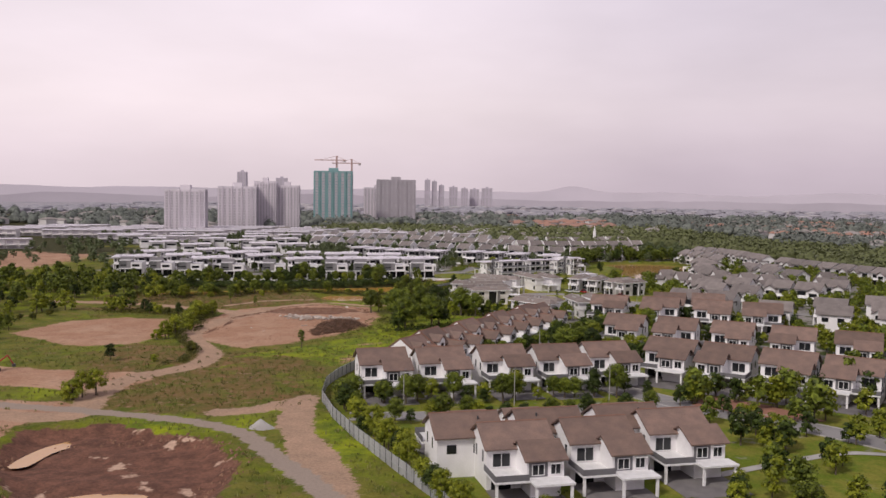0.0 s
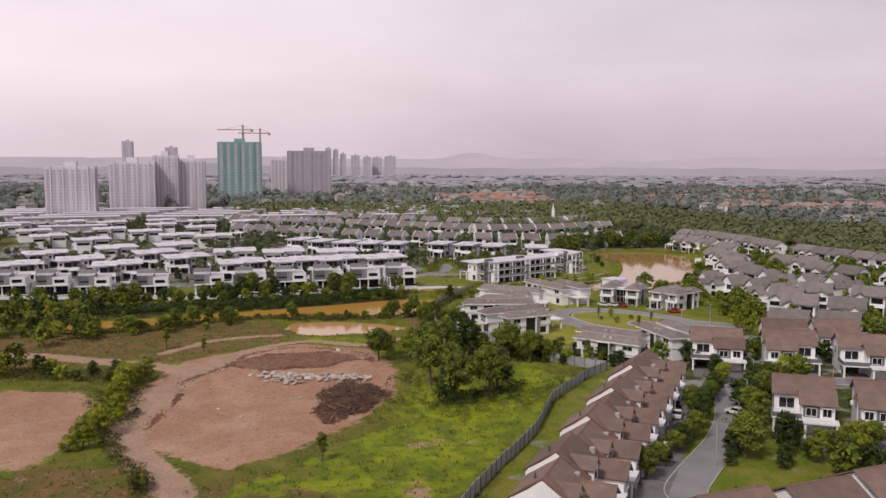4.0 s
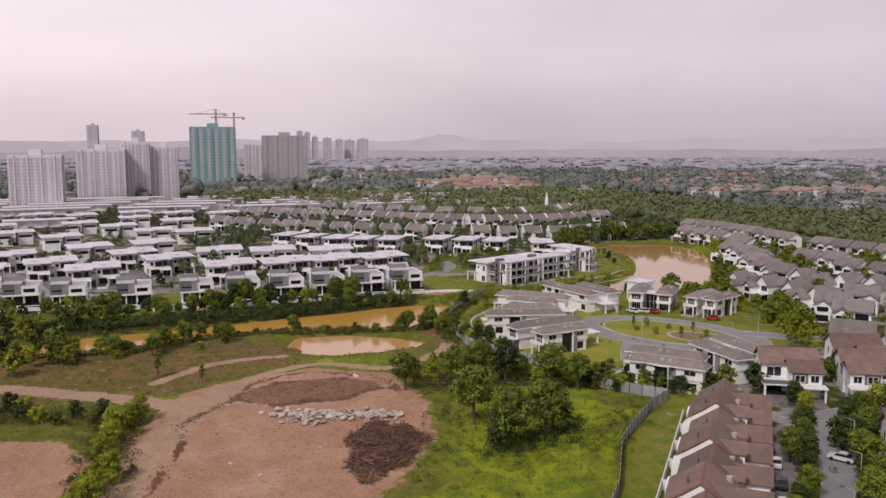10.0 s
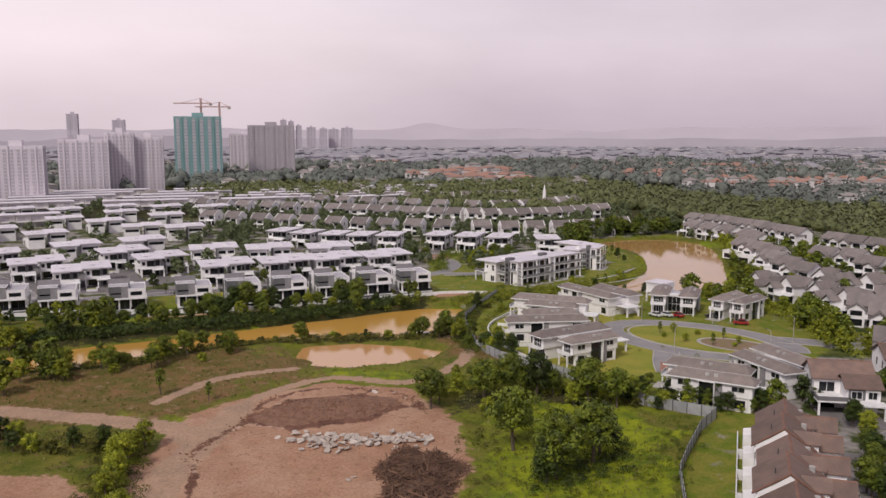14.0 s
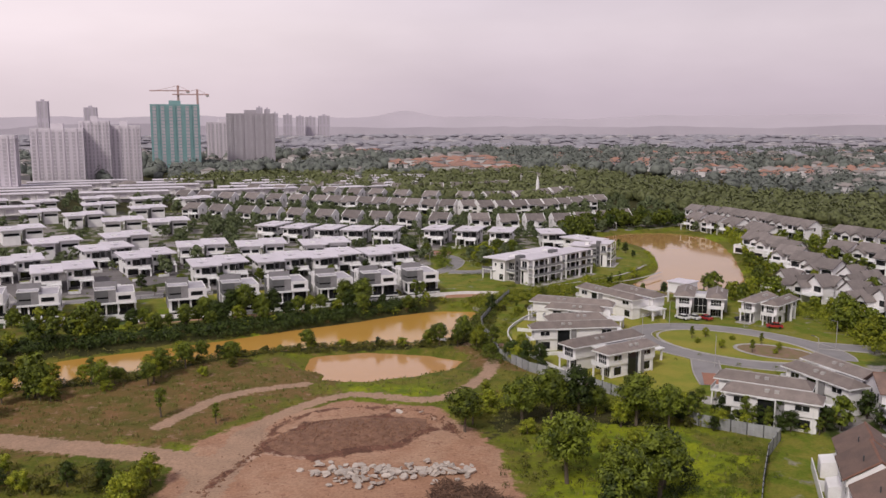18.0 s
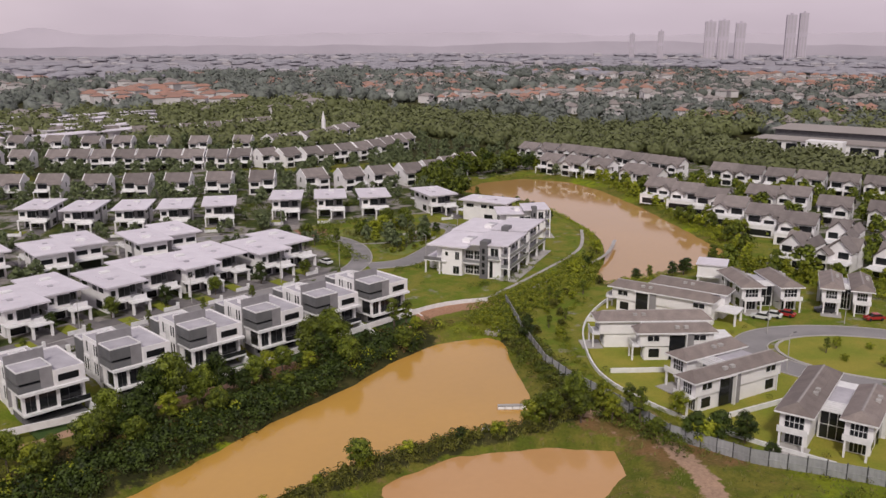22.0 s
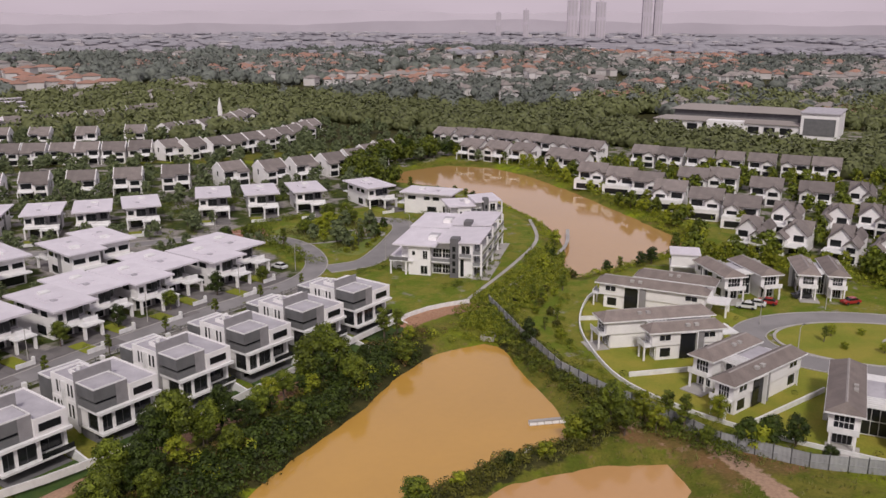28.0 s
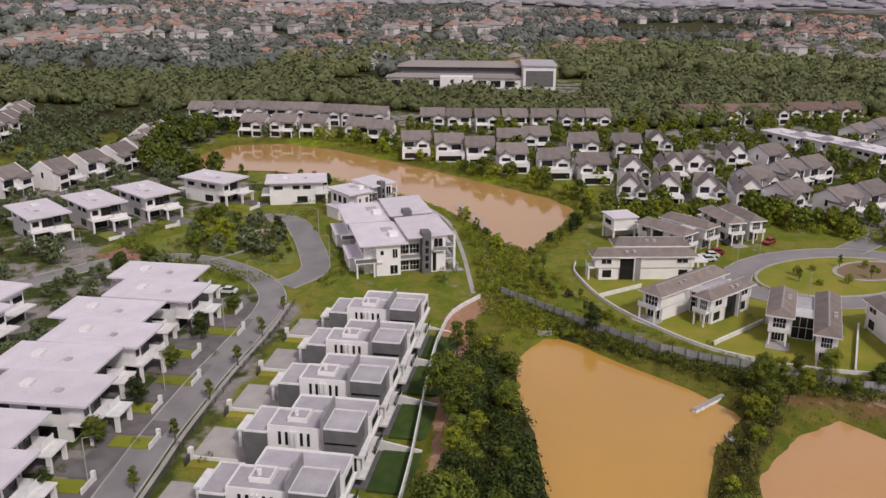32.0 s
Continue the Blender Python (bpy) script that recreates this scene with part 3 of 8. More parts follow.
def closed(poly, n=4):
    """A polygon rounded at its corners."""
    out = []
    k = len(poly)
    for i in range(k):
        a, b, c, d = (poly[(i + j) % k] for j in (-1, 0, 1, 2))
        for s in range(n):
            t = s / n
            out.append(tuple(0.5 * (2 * b[q] + (c[q] - a[q]) * t + (2 * a[q] - 5 * b[q] + 4 * c[q] - d[q]) * t * t + (3 * b[q] - a[q] - 3 * c[q] + d[q]) * t ** 3) for q in (0, 1)))
    return out


def noise2(x, y, s, seed=0.0):
    return np.array([noise.fractal(Vector((a * s, b * s, seed)), 1.0, 2.0, 4) for a, b in zip(x.ravel(), y.ravel())]).reshape(x.shape)


TRACKS = [
    (smooth([(-90, 158), (-53, 152), (-35, 144), (-17, 135), (-12, 128)]), 3.0),
    (smooth([(-60, 0), (-33, -6), (-14, -8), (-15, 10), (-14, 22), (-9, 31), (-4, 38), (-2, 48), (-4, 58), (-10, 69), (-16, 86), (-14, 110), (-4, 142)]), 3.2),
    (smooth([(13, -4), (20, -2), (27, 4), (28, -13), (35, -29), (40, -46)]), 2.6),
    (smooth([(-6, 140), (2, 152), (16, 161), (32, 154), (46, 166), (52, 178), (58, 190), (50, 194)]), 1.6),
    (smooth([(-20, 150), (-8, 166), (8, 170)]), 1.6),
    (smooth([(-90, 247), (-40, 238), (-10, 238), (12, 240), (33, 245), (52, 250), (66, 252), (76, 249)]), 1.8),
    (smooth([(46, -62), (34, -35), (29, -8), (28, 8)]), 2.6),
]
GRAVEL = (smooth([(-40, 2), (-16, -3), (4, -9), (19, -17), (29, -33), (40, -52), (55, -85)]), 1.9)

steps = np.arange(-100, 250, 2.0)
outer = 250 * 1.14 ** np.arange(1, 28)
gx = np.concatenate([-100 - (outer[::-1] - 250), steps, np.arange(250, 340, 6), 340 + (outer - 250)])
gy = np.concatenate([-100 - (outer[::-1] - 250), np.arange(-100, 270, 2.0), np.arange(270, 480, 4), 480 + (outer - 250)])
GX, GY = np.meshgrid(gx, gy)
bumpy = (GX > -110) & (GX < 260) & (GY > -110) & (GY < 480)
rough = np.zeros_like(GX)
rough[bumpy] = noise2(GX[bumpy], GY[bumpy], 0.11)
wob = np.zeros_like(GX)
wob[bumpy] = noise2(GX[bumpy], GY[bumpy], 0.2, 9.0)
d_est = edge_distance(GX, GY, ESTATE)
d_pond, d_small, d_lake = (edge_distance(GX, GY, p) + 0.6 * wob for p in (POND, SMALL_POND, LAKE))
wild = np.clip(d_est / 5, 0, 1)
GZ = GROUND + 0.28 * rough * wild * np.exp(-((np.hypot(GX - 60, GY - 150) / 420) ** 4))
for d, bank in ((d_pond, 4.5), (d_small, 4.0), (d_lake, 6.0)):
    dip = np.clip(d / bank, -0.7, 1)
    GZ = np.where(d < bank, np.minimum(GZ, GROUND * dip), GZ)
d_pit = edge_distance(GX, GY, PIT) + wob
GZ = np.where(d_pit < 0, np.maximum(GZ + np.clip(d_pit / 3, -1, 0) * 1.6 + 0.5 * rough, -0.6), GZ)
GZ = np.where((d_pit > 0) & (d_pit < 3), GZ + 0.5 * (1 - np.abs(d_pit - 1.5) / 1.5), GZ)
far_d = np.hypot(GX - 60, GY - 150)
# the slopes beyond the estate
GZ = GZ - 0.05 * (far_d > 3000)
# sunk back gardens of the cubic houses
LOW_GARDENS = [(-98, 258), (-61, 252.5), (-40, 250), (50, 261.5), (56, 262), (58, 250), (50, 248), (-38, 236.6), (-61, 239.5), (-98, 245)]
GZ = GZ - 1.3 * np.clip(0.5 - edge_distance(GX, GY, LOW_GARDENS) / 2.0, 0, 1)


def soft(d, width):
    return np.clip(0.5 - d / width, 0, 1)


zones = {
    "dirt": np.maximum.reduce([soft(edge_distance(GX, GY, p), 5) for p in (CIRCLE, WEST_LOT, SOUTH_LOT, FAR_LOT, YARD)]),
    "mud": np.maximum(soft(d_pit, 3), soft(edge_distance(GX, GY, MUD_PATCH), 5)),
    "track": np.maximum.reduce([soft(line_distance(GX, GY, l) - w, 3) for l, w in TRACKS]),
    "gravel": soft(line_distance(GX, GY, GRAVEL[0]) - GRAVEL[1], 2),
    "estate": soft(d_est, 2.5) * (d_lake > 6) * (far_d < 600),
    "dry": np.maximum(np.maximum(soft(edge_distance(GX, GY, DRY), 30), 0.9 * soft(edge_distance(GX, GY, DRY_BANK), 6)), 0.42 * soft(edge_distance(GX, GY, DRY_FIELD), 10)) + 0.22 * (d_est > 0),
    "lush": soft(edge_distance(GX, GY, LUSH), 14),
    "built": soft(edge_distance(GX, GY, BUILT), 12),
    # share of the painted haze, growing between 900 and 1800 m
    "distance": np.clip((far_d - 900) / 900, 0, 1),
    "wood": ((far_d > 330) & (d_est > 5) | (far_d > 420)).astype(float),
}
TRENCH = smooth([(-13, 86), (-10, 107), (-11, 120), (-3, 134), (3, 148), (16, 153), (29, 146), (33, 132)])
zones["mud"] = np.maximum(zones["mud"], soft(line_distance(GX, GY, TRENCH) - 0.7, 2.0))
red = soft(line_distance(GX, GY, TRACKS[5][0]) - (1.9 + 1.0 * (GX > 30)), 2.0)
zones["dirt"] = np.maximum(zones["dirt"], red)
zones["track"] = np.where(red > 0.05, 0.0, zones["track"])
# dark soil under scrub and trees, their shade put into the ground colour
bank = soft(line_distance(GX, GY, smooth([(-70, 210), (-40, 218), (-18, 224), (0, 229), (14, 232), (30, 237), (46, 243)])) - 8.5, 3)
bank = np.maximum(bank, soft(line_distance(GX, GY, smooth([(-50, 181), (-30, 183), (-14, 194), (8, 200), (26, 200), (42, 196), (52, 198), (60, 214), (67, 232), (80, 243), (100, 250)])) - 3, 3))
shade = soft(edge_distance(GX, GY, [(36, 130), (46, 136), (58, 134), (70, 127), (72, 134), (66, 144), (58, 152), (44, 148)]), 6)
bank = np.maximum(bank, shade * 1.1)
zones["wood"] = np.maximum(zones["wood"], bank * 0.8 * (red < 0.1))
for patch in ([(29, 71), (37, 74.5), (46, 73), (52, 72), (46, 69.5), (36, 68.5)], [(24, 58), (31, 55.5), (38, 59), (36, 49), (32, 38), (29, 40), (30, 50)], [(61, 104), (63.5, 103), (60, 93), (56.5, 86), (55, 89)]):
    zones["dirt"] = np.maximum(zones["dirt"], 0.52 * soft(edge_distance(GX, GY, patch), 4))
zones["estate"] = np.where(red > 0.2, 0.0, zones["estate"])
nx, ny = len(gx), len(gy)
idx = np.arange(nx * ny).reshape(ny, nx)
quads = np.stack([idx[:-1, :-1], idx[:-1, 1:], idx[1:, 1:], idx[1:, :-1]], -1).reshape(-1, 4)
me = bpy.data.meshes.new("ground")
me.from_pydata(np.stack([GX, GY, GZ], -1).reshape(-1, 3).tolist(), [], quads.tolist())
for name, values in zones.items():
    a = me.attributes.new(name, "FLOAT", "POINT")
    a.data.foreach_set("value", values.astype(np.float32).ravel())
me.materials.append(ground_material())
me.shade_smooth()
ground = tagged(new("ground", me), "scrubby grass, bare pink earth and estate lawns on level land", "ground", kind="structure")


def ground_at(x, y):
    """The height of the ground at a place."""
    i = min(max(int(np.searchsorted(gx, x)) - 1, 0), nx - 2)
    j = min(max(int(np.searchsorted(gy, y)) - 1, 0), ny - 2)
    u, v = (x - gx[i]) / (gx[i + 1] - gx[i]), (y - gy[j]) / (gy[j + 1] - gy[j])
    return float((GZ[j, i] * (1 - u) + GZ[j, i + 1] * u) * (1 - v) + (GZ[j + 1, i] * (1 - u) + GZ[j + 1, i + 1] * u) * v)


def sheet(name, poly, z, mat, label, category, grow=0.0):
    cx, cy = np.mean([p[0] for p in poly]), np.mean([p[1] for p in poly])
    pts = [(x + (x - cx) * grow, y + (y - cy) * grow, z) for x, y in poly]
    bm = bmesh.new()
    f = bm.faces.new([bm.verts.new(p) for p in pts])
    bmesh.ops.triangulate(bm, faces=[f])
    data = bpy.data.meshes.new(name)
    bm.to_mesh(data)
    bm.free()
    data.materials.append(mat)
    if data.polygons[0].normal.z < 0:
        data.flip_normals()
    return tagged(new(name, data), label, category, kind="structure")


sheet("water", closed(POND), 0.0, M_POND, "opaque ochre muddy water filling a long pond", "pond", 0.04)
sheet("water", closed(SMALL_POND), 0.0, M_SPOND, "shallow pinkish silty water in a small pond", "pond", 0.04)
sheet("water", closed(LAKE), 0.0, M_LAKE, "still tan lake water reflecting the grey sky", "lake", 0.03)


def ribbon(name, line, half, z, mat, label, category, shape=None, skirt=0.0):
    """A strip of even width along a line; with a skirt it is a raised slab."""
    s = shape or Shape()
    n0 = len(s.v)
    k = len(line)
    for i, (x, y) in enumerate(line):
        a, b = line[max(i - 1, 0)], line[min(i + 1, k - 1)]
        d = Vector((b[0] - a[0], b[1] - a[1])).normalized()
        nx_, ny_ = -d.y * half, d.x * half
        s.v += [(x + nx_, y + ny_, z), (x - nx_, y - ny_, z)]
        if skirt:
            s.v += [(x + nx_, y + ny_, z - skirt), (x - nx_, y - ny_, z - skirt)]
    w = 4 if skirt else 2
    for i in range(k - 1):
        a, b = n0 + w * i, n0 + w * (i + 1)
        s.f.append((a, a + 1, b + 1, b))
        if skirt:
            s.f += [(a + 2, a, b, b + 2), (a + 1, a + 3, b + 3, b + 1)]
    if shape is None:
        return tagged(new(name, s.mesh(name, mat)), label, category, kind="structure")


def offset(line, d):
    out = []
    k = len(line)
    for i, (x, y) in enumerate(line):
        a, b = line[max(i - 1, 0)], line[min(i + 1, k - 1)]
        v = Vector((b[0] - a[0], b[1] - a[1])).normalized()
        out.append((x - v.y * d, y + v.x * d))
    return out


road_level = [1.535]


def road(line, half, kerbs=True, mat=None, label="grey asphalt estate road between pale kerbs"):
    road_level[0] += 0.006
    line = smooth(line)
    ribbon("road", line, half, road_level[0], mat or M_ASPHALT, label, "road")
    if kerbs:
        for side in (1, -1):
            ribbon("kerb", offset(line, side * (half + 0.12)), 0.12, 1.66 + road_level[0] - 1.535, M_CONCRETE, "pale concrete kerb edging an estate road", "kerb", skirt=0.2)


OVAL = [(114 + 20 * math.cos(a) * math.cos(-0.95) - 12 * math.sin(a) * math.sin(-0.95), 177 + 20 * math.cos(a) * math.sin(-0.95) + 12 * math.sin(a) * math.cos(-0.95)) for a in np.linspace(0, 2 * math.pi, 33)]
OVAL_ROAD = [(114 + (x - 114) * 1.26, 177 + (y - 177) * 1.24) for x, y in OVAL]
road([(-70, 267), (-30, 274), (-4, 280), (9, 283), (28, 286.3), (46, 288.6), (60, 291.5), (68, 296.5), (74, 304), (78.5, 315), (79, 326), (75, 336), (66, 342.5), (54, 348), (20, 362), (-40, 392)], 2.7)
road([(70, 294), (80, 291.5), (90, 296), (104, 305), (113, 312), (117, 319), (113, 327)], 3.2)
road(OVAL_ROAD[1:], 3.2)
road([(100, 167), (95, 157), (92, 149)], 3.0)
road([(160, 92), (144, 98), (126, 103), (114, 102), (107, 96), (102, 88), (96, 76), (88, 64), (78, 52), (72, 43), (74, 36)], 3.0)
road([(74, 36), (92, 20), (108, 0), (124, -14), (140, -36), (160, -70)], 3.6)
road([(134, 172), (150, 162), (170, 150), (200, 140), (260, 130)], 3.2)
road([(38, -7), (54, -6), (72, -3), (90, 2), (104, 4)], 2.6)
road([(56, -64), (90, -60), (124, -54), (146, -44)], 3.2)
sheet("pavement", [(90, 150), (97, 147), (101, 154), (94, 158)], 1.60, M_REDPAVER, "red brick paving at the cul-de-sac entrance", "paving")
sheet("pavement", [(72, 336), (79, 332), (83, 341), (74, 346)], 1.62, M_REDPAVER, "red brick paving at the garden entrance", "paving")
sheet("pavement", [(112, 12), (122, 4), (128, -8), (120, -8), (106, 4)], 1.61, M_REDPAVER, "red brick paving at a road junction", "paving")
sheet("lawn", OVAL, 1.64, M_LAWN, "oval lawn in the middle of a cul-de-sac", "lawn")
ribbon("kerb", OVAL, 0.3, 1.72, M_CONCRETE, "pale concrete kerb round an oval lawn", "kerb", skirt=0.25)
inner = [(120 + (x - 114) * 0.5, 169 + (y - 177) * 0.46) for x, y in OVAL]
sheet("flower_bed", inner, 1.67, material("bed_soil", (0.24, 0.15, 0.11), (0.18, 0.15, 0.06), 0.5, 0.95, 0.3, 4), "brown planting bed inside an oval lawn", "flower bed")
ribbon("path", inner, 0.5, 1.70, M_CONCRETE, "pale concrete path round a planting bed", "path")
for line in ([(78, 253), (107, 264), (130, 275), (148, 292)], [(84, 250), (101, 256), (128, 264), (146, 276)]):
    ribbon("path", smooth(line), 0.5, 1.58, M_CONCRETE, "pale concrete footpath along the lake side", "path")

ribbon("path", [(100 + 5.5 * math.cos(a), 315 + 5.5 * math.sin(a)) for a in np.linspace(0, 2 * math.pi, 25)], 0.7, 1.60, M_CONCRETE, "pale concrete path round a small garden fountain", "path")
ribbon("path", smooth([(96, -40), (110, -33), (124, -28), (140, -34)]), 0.9, 1.59, M_CONCRETE, "pale concrete footpath through a small park", "path")
ribbon("path", smooth([(80, 318), (88, 314), (94.5, 314)]), 0.6, 1.59, M_CONCRETE, "pale concrete footpath into a garden", "path")
sheet("lawn", closed([(82, 300), (84, 322), (82, 334), (92, 338), (108, 332), (111, 322), (106, 312), (92, 302)], 3), 1.545, M_PARKLAWN, "bright green lawn of a small garden", "lawn")
LAWN_RING = [(97, 233), (84, 226), (74, 217), (65, 204), (62, 190), (63, 176), (67, 160), (78, 146), (92, 152), (97, 164), (95, 180), (100, 194), (110, 203), (112, 226)]
sheet("lawn", closed(LAWN_RING, 3), 1.525, M_LAWN, "green lawns round the cul-de-sac villas", "lawn")
LINK = smooth([(-40, 272), (-4, 280), (9, 283), (28, 286.3), (46, 288.6), (60, 291.5)])
ribbon("pavement", offset(LINK, 5.6), 2.6, 1.53, M_PAVER, "grey paved strip of driveways in front of white houses", "paving")
ribbon("verge", offset(LINK, -3.6), 0.35, 1.56, M_CONCRETE, "pale concrete kerb strip beside the road", "kerb")

sheet("pavement", [(-118, 288), (-50, 280), (-26, 300), (-30, 352), (-60, 372), (-108, 372), (-126, 340)], 1.527, M_PAVER, "grey paved lanes and forecourts between white houses", "paving")
road([(-72, 268), (-84, 296), (-100, 324), (-128, 380), (-150, 440)], 3.0)

# ---- house kinds ----


def lattice(xs, zs, openings, y0, y1):
    """A plate in the xz plane with openings cut through it, in one piece."""
    s = Shape()
    nx_, nz_ = len(xs), len(zs)
    s.v = [(x, y, z) for y in (y0, y1) for z in zs for x in xs]
    k = nx_ * nz_

    def solid(i, j):
        return 0 <= i < nx_ - 1 and 0 <= j < nz_ - 1 and (i, j) not in openings
    for j in range(nz_ - 1):
        for i in range(nx_ - 1):
            if not solid(i, j):
                continue
            a, b, c, d = j * nx_ + i, j * nx_ + i + 1, (j + 1) * nx_ + i + 1, (j + 1) * nx_ + i
            s.f += [(a, b, c, d), (d + k, c + k, b + k, a + k)]
            for (p, q), (u, w) in (((i, j - 1), (b, a)), ((i + 1, j), (c, b)), ((i, j + 1), (d, c)), ((i - 1, j), (a, d))):
                if not solid(p, q):
                    s.f.append((u, w, w + k, u + k))
    return s


def window(parent, x0, z0, x1, z1, y, name="window", pane=True, depth=0.12, bars=1, rows=0, mat=None):
    """A framed window on a wall that faces -y; the frame is one piece with its bars."""
    t, b = 0.09, 0.035
    xs, zs = [x0 - t, x0], [z0 - t, z0]
    for lo, hi, n, out in ((x0, x1, bars, xs), (z0, z1, rows, zs)):
        for i in range(n):
            m = lo + (hi - lo) * (i + 1) / (n + 1)
            out += [m - b, m + b]
    xs += [x1, x1 + t]
    zs += [z1, z1 + t]
    holes = {(i, j) for i in range(1, len(xs) - 1, 2) for j in range(1, len(zs) - 1, 2)}
    w = part(name, lattice(xs, zs, holes, y - depth, y), mat or M_TRIM, parent, "white window frame" if mat is None else "dark window frame")
    if pane:
        part("pane", Shape().box(x0, y - 0.05, z0, x1, y - 0.01, z1), M_GLASS, w, "dark glass pane")
    return w


def side_window(parent, x, y0, z0, y1, z1, out, bars=1, rows=0):
    """A framed window on a wall that faces along x, to the side that out's sign gives."""
    w = window(parent, y0, z0, y1, z1, 0, bars=bars, rows=rows)
    for o in [w] + list(w.children):
        for v in o.data.vertices:
            a, b = v.co.x, v.co.y
            v.co.x, v.co.y = x + (b if out < 0 else -b), a
        if out > 0:
            o.data.flip_normals()
    if out < 0:
        for o in [w] + list(w.children):
            o.data.flip_normals()
    return w


def side_pane(parent, x, y0, z0, y1, z1, out):
    return part("window", Shape().box(min(x, x + out), y0, z0, max(x, x + out), y1, z1), M_GLASS, parent, "dark narrow side window")


def widen(h, kx, ky=1.0, kz=1.0):
    """Stretches a house's plan when it is built, before any copy."""
    for o in h.children_recursive:
        for v in o.data.vertices:
            v.co.x *= kx
            v.co.y *= ky
            v.co.z *= kz
    return h


def turned(pts, y0, y1):
    """A profile of (x, z) points, drawn along y."""
    s = Shape().along_x(pts, y0, y1)
    s.v = [(y, x, z) for x, y, z in s.v]
    s.f = [tuple(reversed(f)) for f in s.f]
    return s


def gable_house(roof, flip, near, kx=1.0):
    """Two-storey house: rear block and front wing under saddle roofs, porch slab on posts."""
    kind = "brown" if roof is M_BROWNTILE else "grey-brown"
    h = thing("house", f"white two-storey house with {kind} tiled gable roofs and a porch", "house", "estate houses")
    mir = (lambda s: s.mirror()) if flip else (lambda s: s)
    sx = -1 if flip else 1
    part("wall", mir(Shape().along_x([(-0.5, 0), (8, 0), (8, 6.0), (3.75, 8.4), (-0.5, 6.0)], -5.1, 5.1)), M_WHITE, h)
    part("wing", mir(Shape().along_x([(-5.2, 2.7), (0, 2.7), (0, 6.6), (-1.9, 7.2), (-5.2, 5.5)], -0.6, 5.0).box(0.2, -4.6, 0, 4.8, -0.5, 2.7)), M_WHITE, h)
    r = part("roof", mir(Shape().gable(-5.6, 5.6, -1.1, 8.6, 6.05, 8.75, 0.2, 3.75)), roof, h, f"{kind} tiled main roof")
    part("ridge_cap", mir(Shape().along_x([(3.6, 8.72), (3.75, 8.84), (3.9, 8.72)], -5.6, 5.6)), M_RIDGE if roof is M_BROWNTILE else M_GREYTILE, r)
    part("roof", mir(Shape().gable(-1.1, 5.5, -5.8, 1.6, 5.6, 7.5, 0.2, -1.9)), roof, h, f"{kind} tiled wing roof")
    part("porch_roof", mir(Shape().box(-5.6, -6.2, 2.75, -0.4, -0.5, 3.05).box(-0.4, -8.2, 2.75, 5.6, -5.2, 3.05)), M_TRIM, h, "flat white porch slab")
    posts = [(-5.2, -5.8), (5.2, -7.8), (0.0, -7.8)]
    for x, y in posts:
        part("post", mir(Shape().box(x - 0.18, y - 0.18, 0, x + 0.18, y + 0.18, 2.75)), M_WHITE, h)
    part("cladding", mir(Shape().box(-0.3, -5.26, 3.2, 2.5, -5.18, 5.3)), M_GREYWALL, h, "dark grey panel on the upper front")
    for a, b in ((0.2, 1.9), (3.0, 4.4)):
        x0, x1 = sorted((sx * a, sx * b))
        window(h, x0, 3.5, x1, 4.9, -5.28 if a < 2 else -5.2, pane=True)
    x0, x1 = sorted((sx * -4.2, sx * -1.6))
    window(h, x0, 3.4, x1, 5.3, -0.5)
    x0, x1 = sorted((sx * -4.4, sx * -1.4))
    part("door", Shape().box(x0, -0.56, 0.1, x1, -0.5, 2.4), M_GLASS, h, "dark glazed front door")
    if near:
        for x, o in ((-5.1, -0.05), (5.1, 0.05)):
            for y0 in (1.2, 4.6):
                side_pane(h, sx * x, y0, 3.7, y0 + 0.6, 5.3, sx * o)
        for a in (-3.6, 0.6):
            x0, x1 = sorted((sx * a, sx * (a + 1.5)))
            part("rear_window", Shape().box(x0, 8.0, 3.6, x1, 8.07, 4.9), M_GLASS, h, "dark rear window")
        part("roof_vent", Shape().box(sx * 2.0 - 0.1, 5.2, 7.6, sx * 2.0 + 0.1, 5.4, 8.4), M_STEELDARK, h, "thin dark roof vent pipe")
        part("rail", mir(Shape().box(-5.5, -6.15, 3.05, -0.5, -6.05, 3.9).box(-5.55, -6.15, 3.05, -5.45, -0.5, 3.9)), M_GREYWALL, h, "grey balcony parapet")
        part("driveway", mir(Shape().box(-5.2, -12.5, 0.0, 5.2, -0.5, 0.09)), M_PAVER, h, "paved driveway")
        part("awning", mir(Shape().box(2.8, -5.9, 5.05, 4.6, -5.2, 5.15)), M_TRIM, h)
        part("air_conditioner", mir(Shape().box(5.1, 6.0, 3.0, 5.5, 6.9, 3.7)), M_TRIM, h, "white outdoor air-conditioner unit")
    return widen(h, kx)


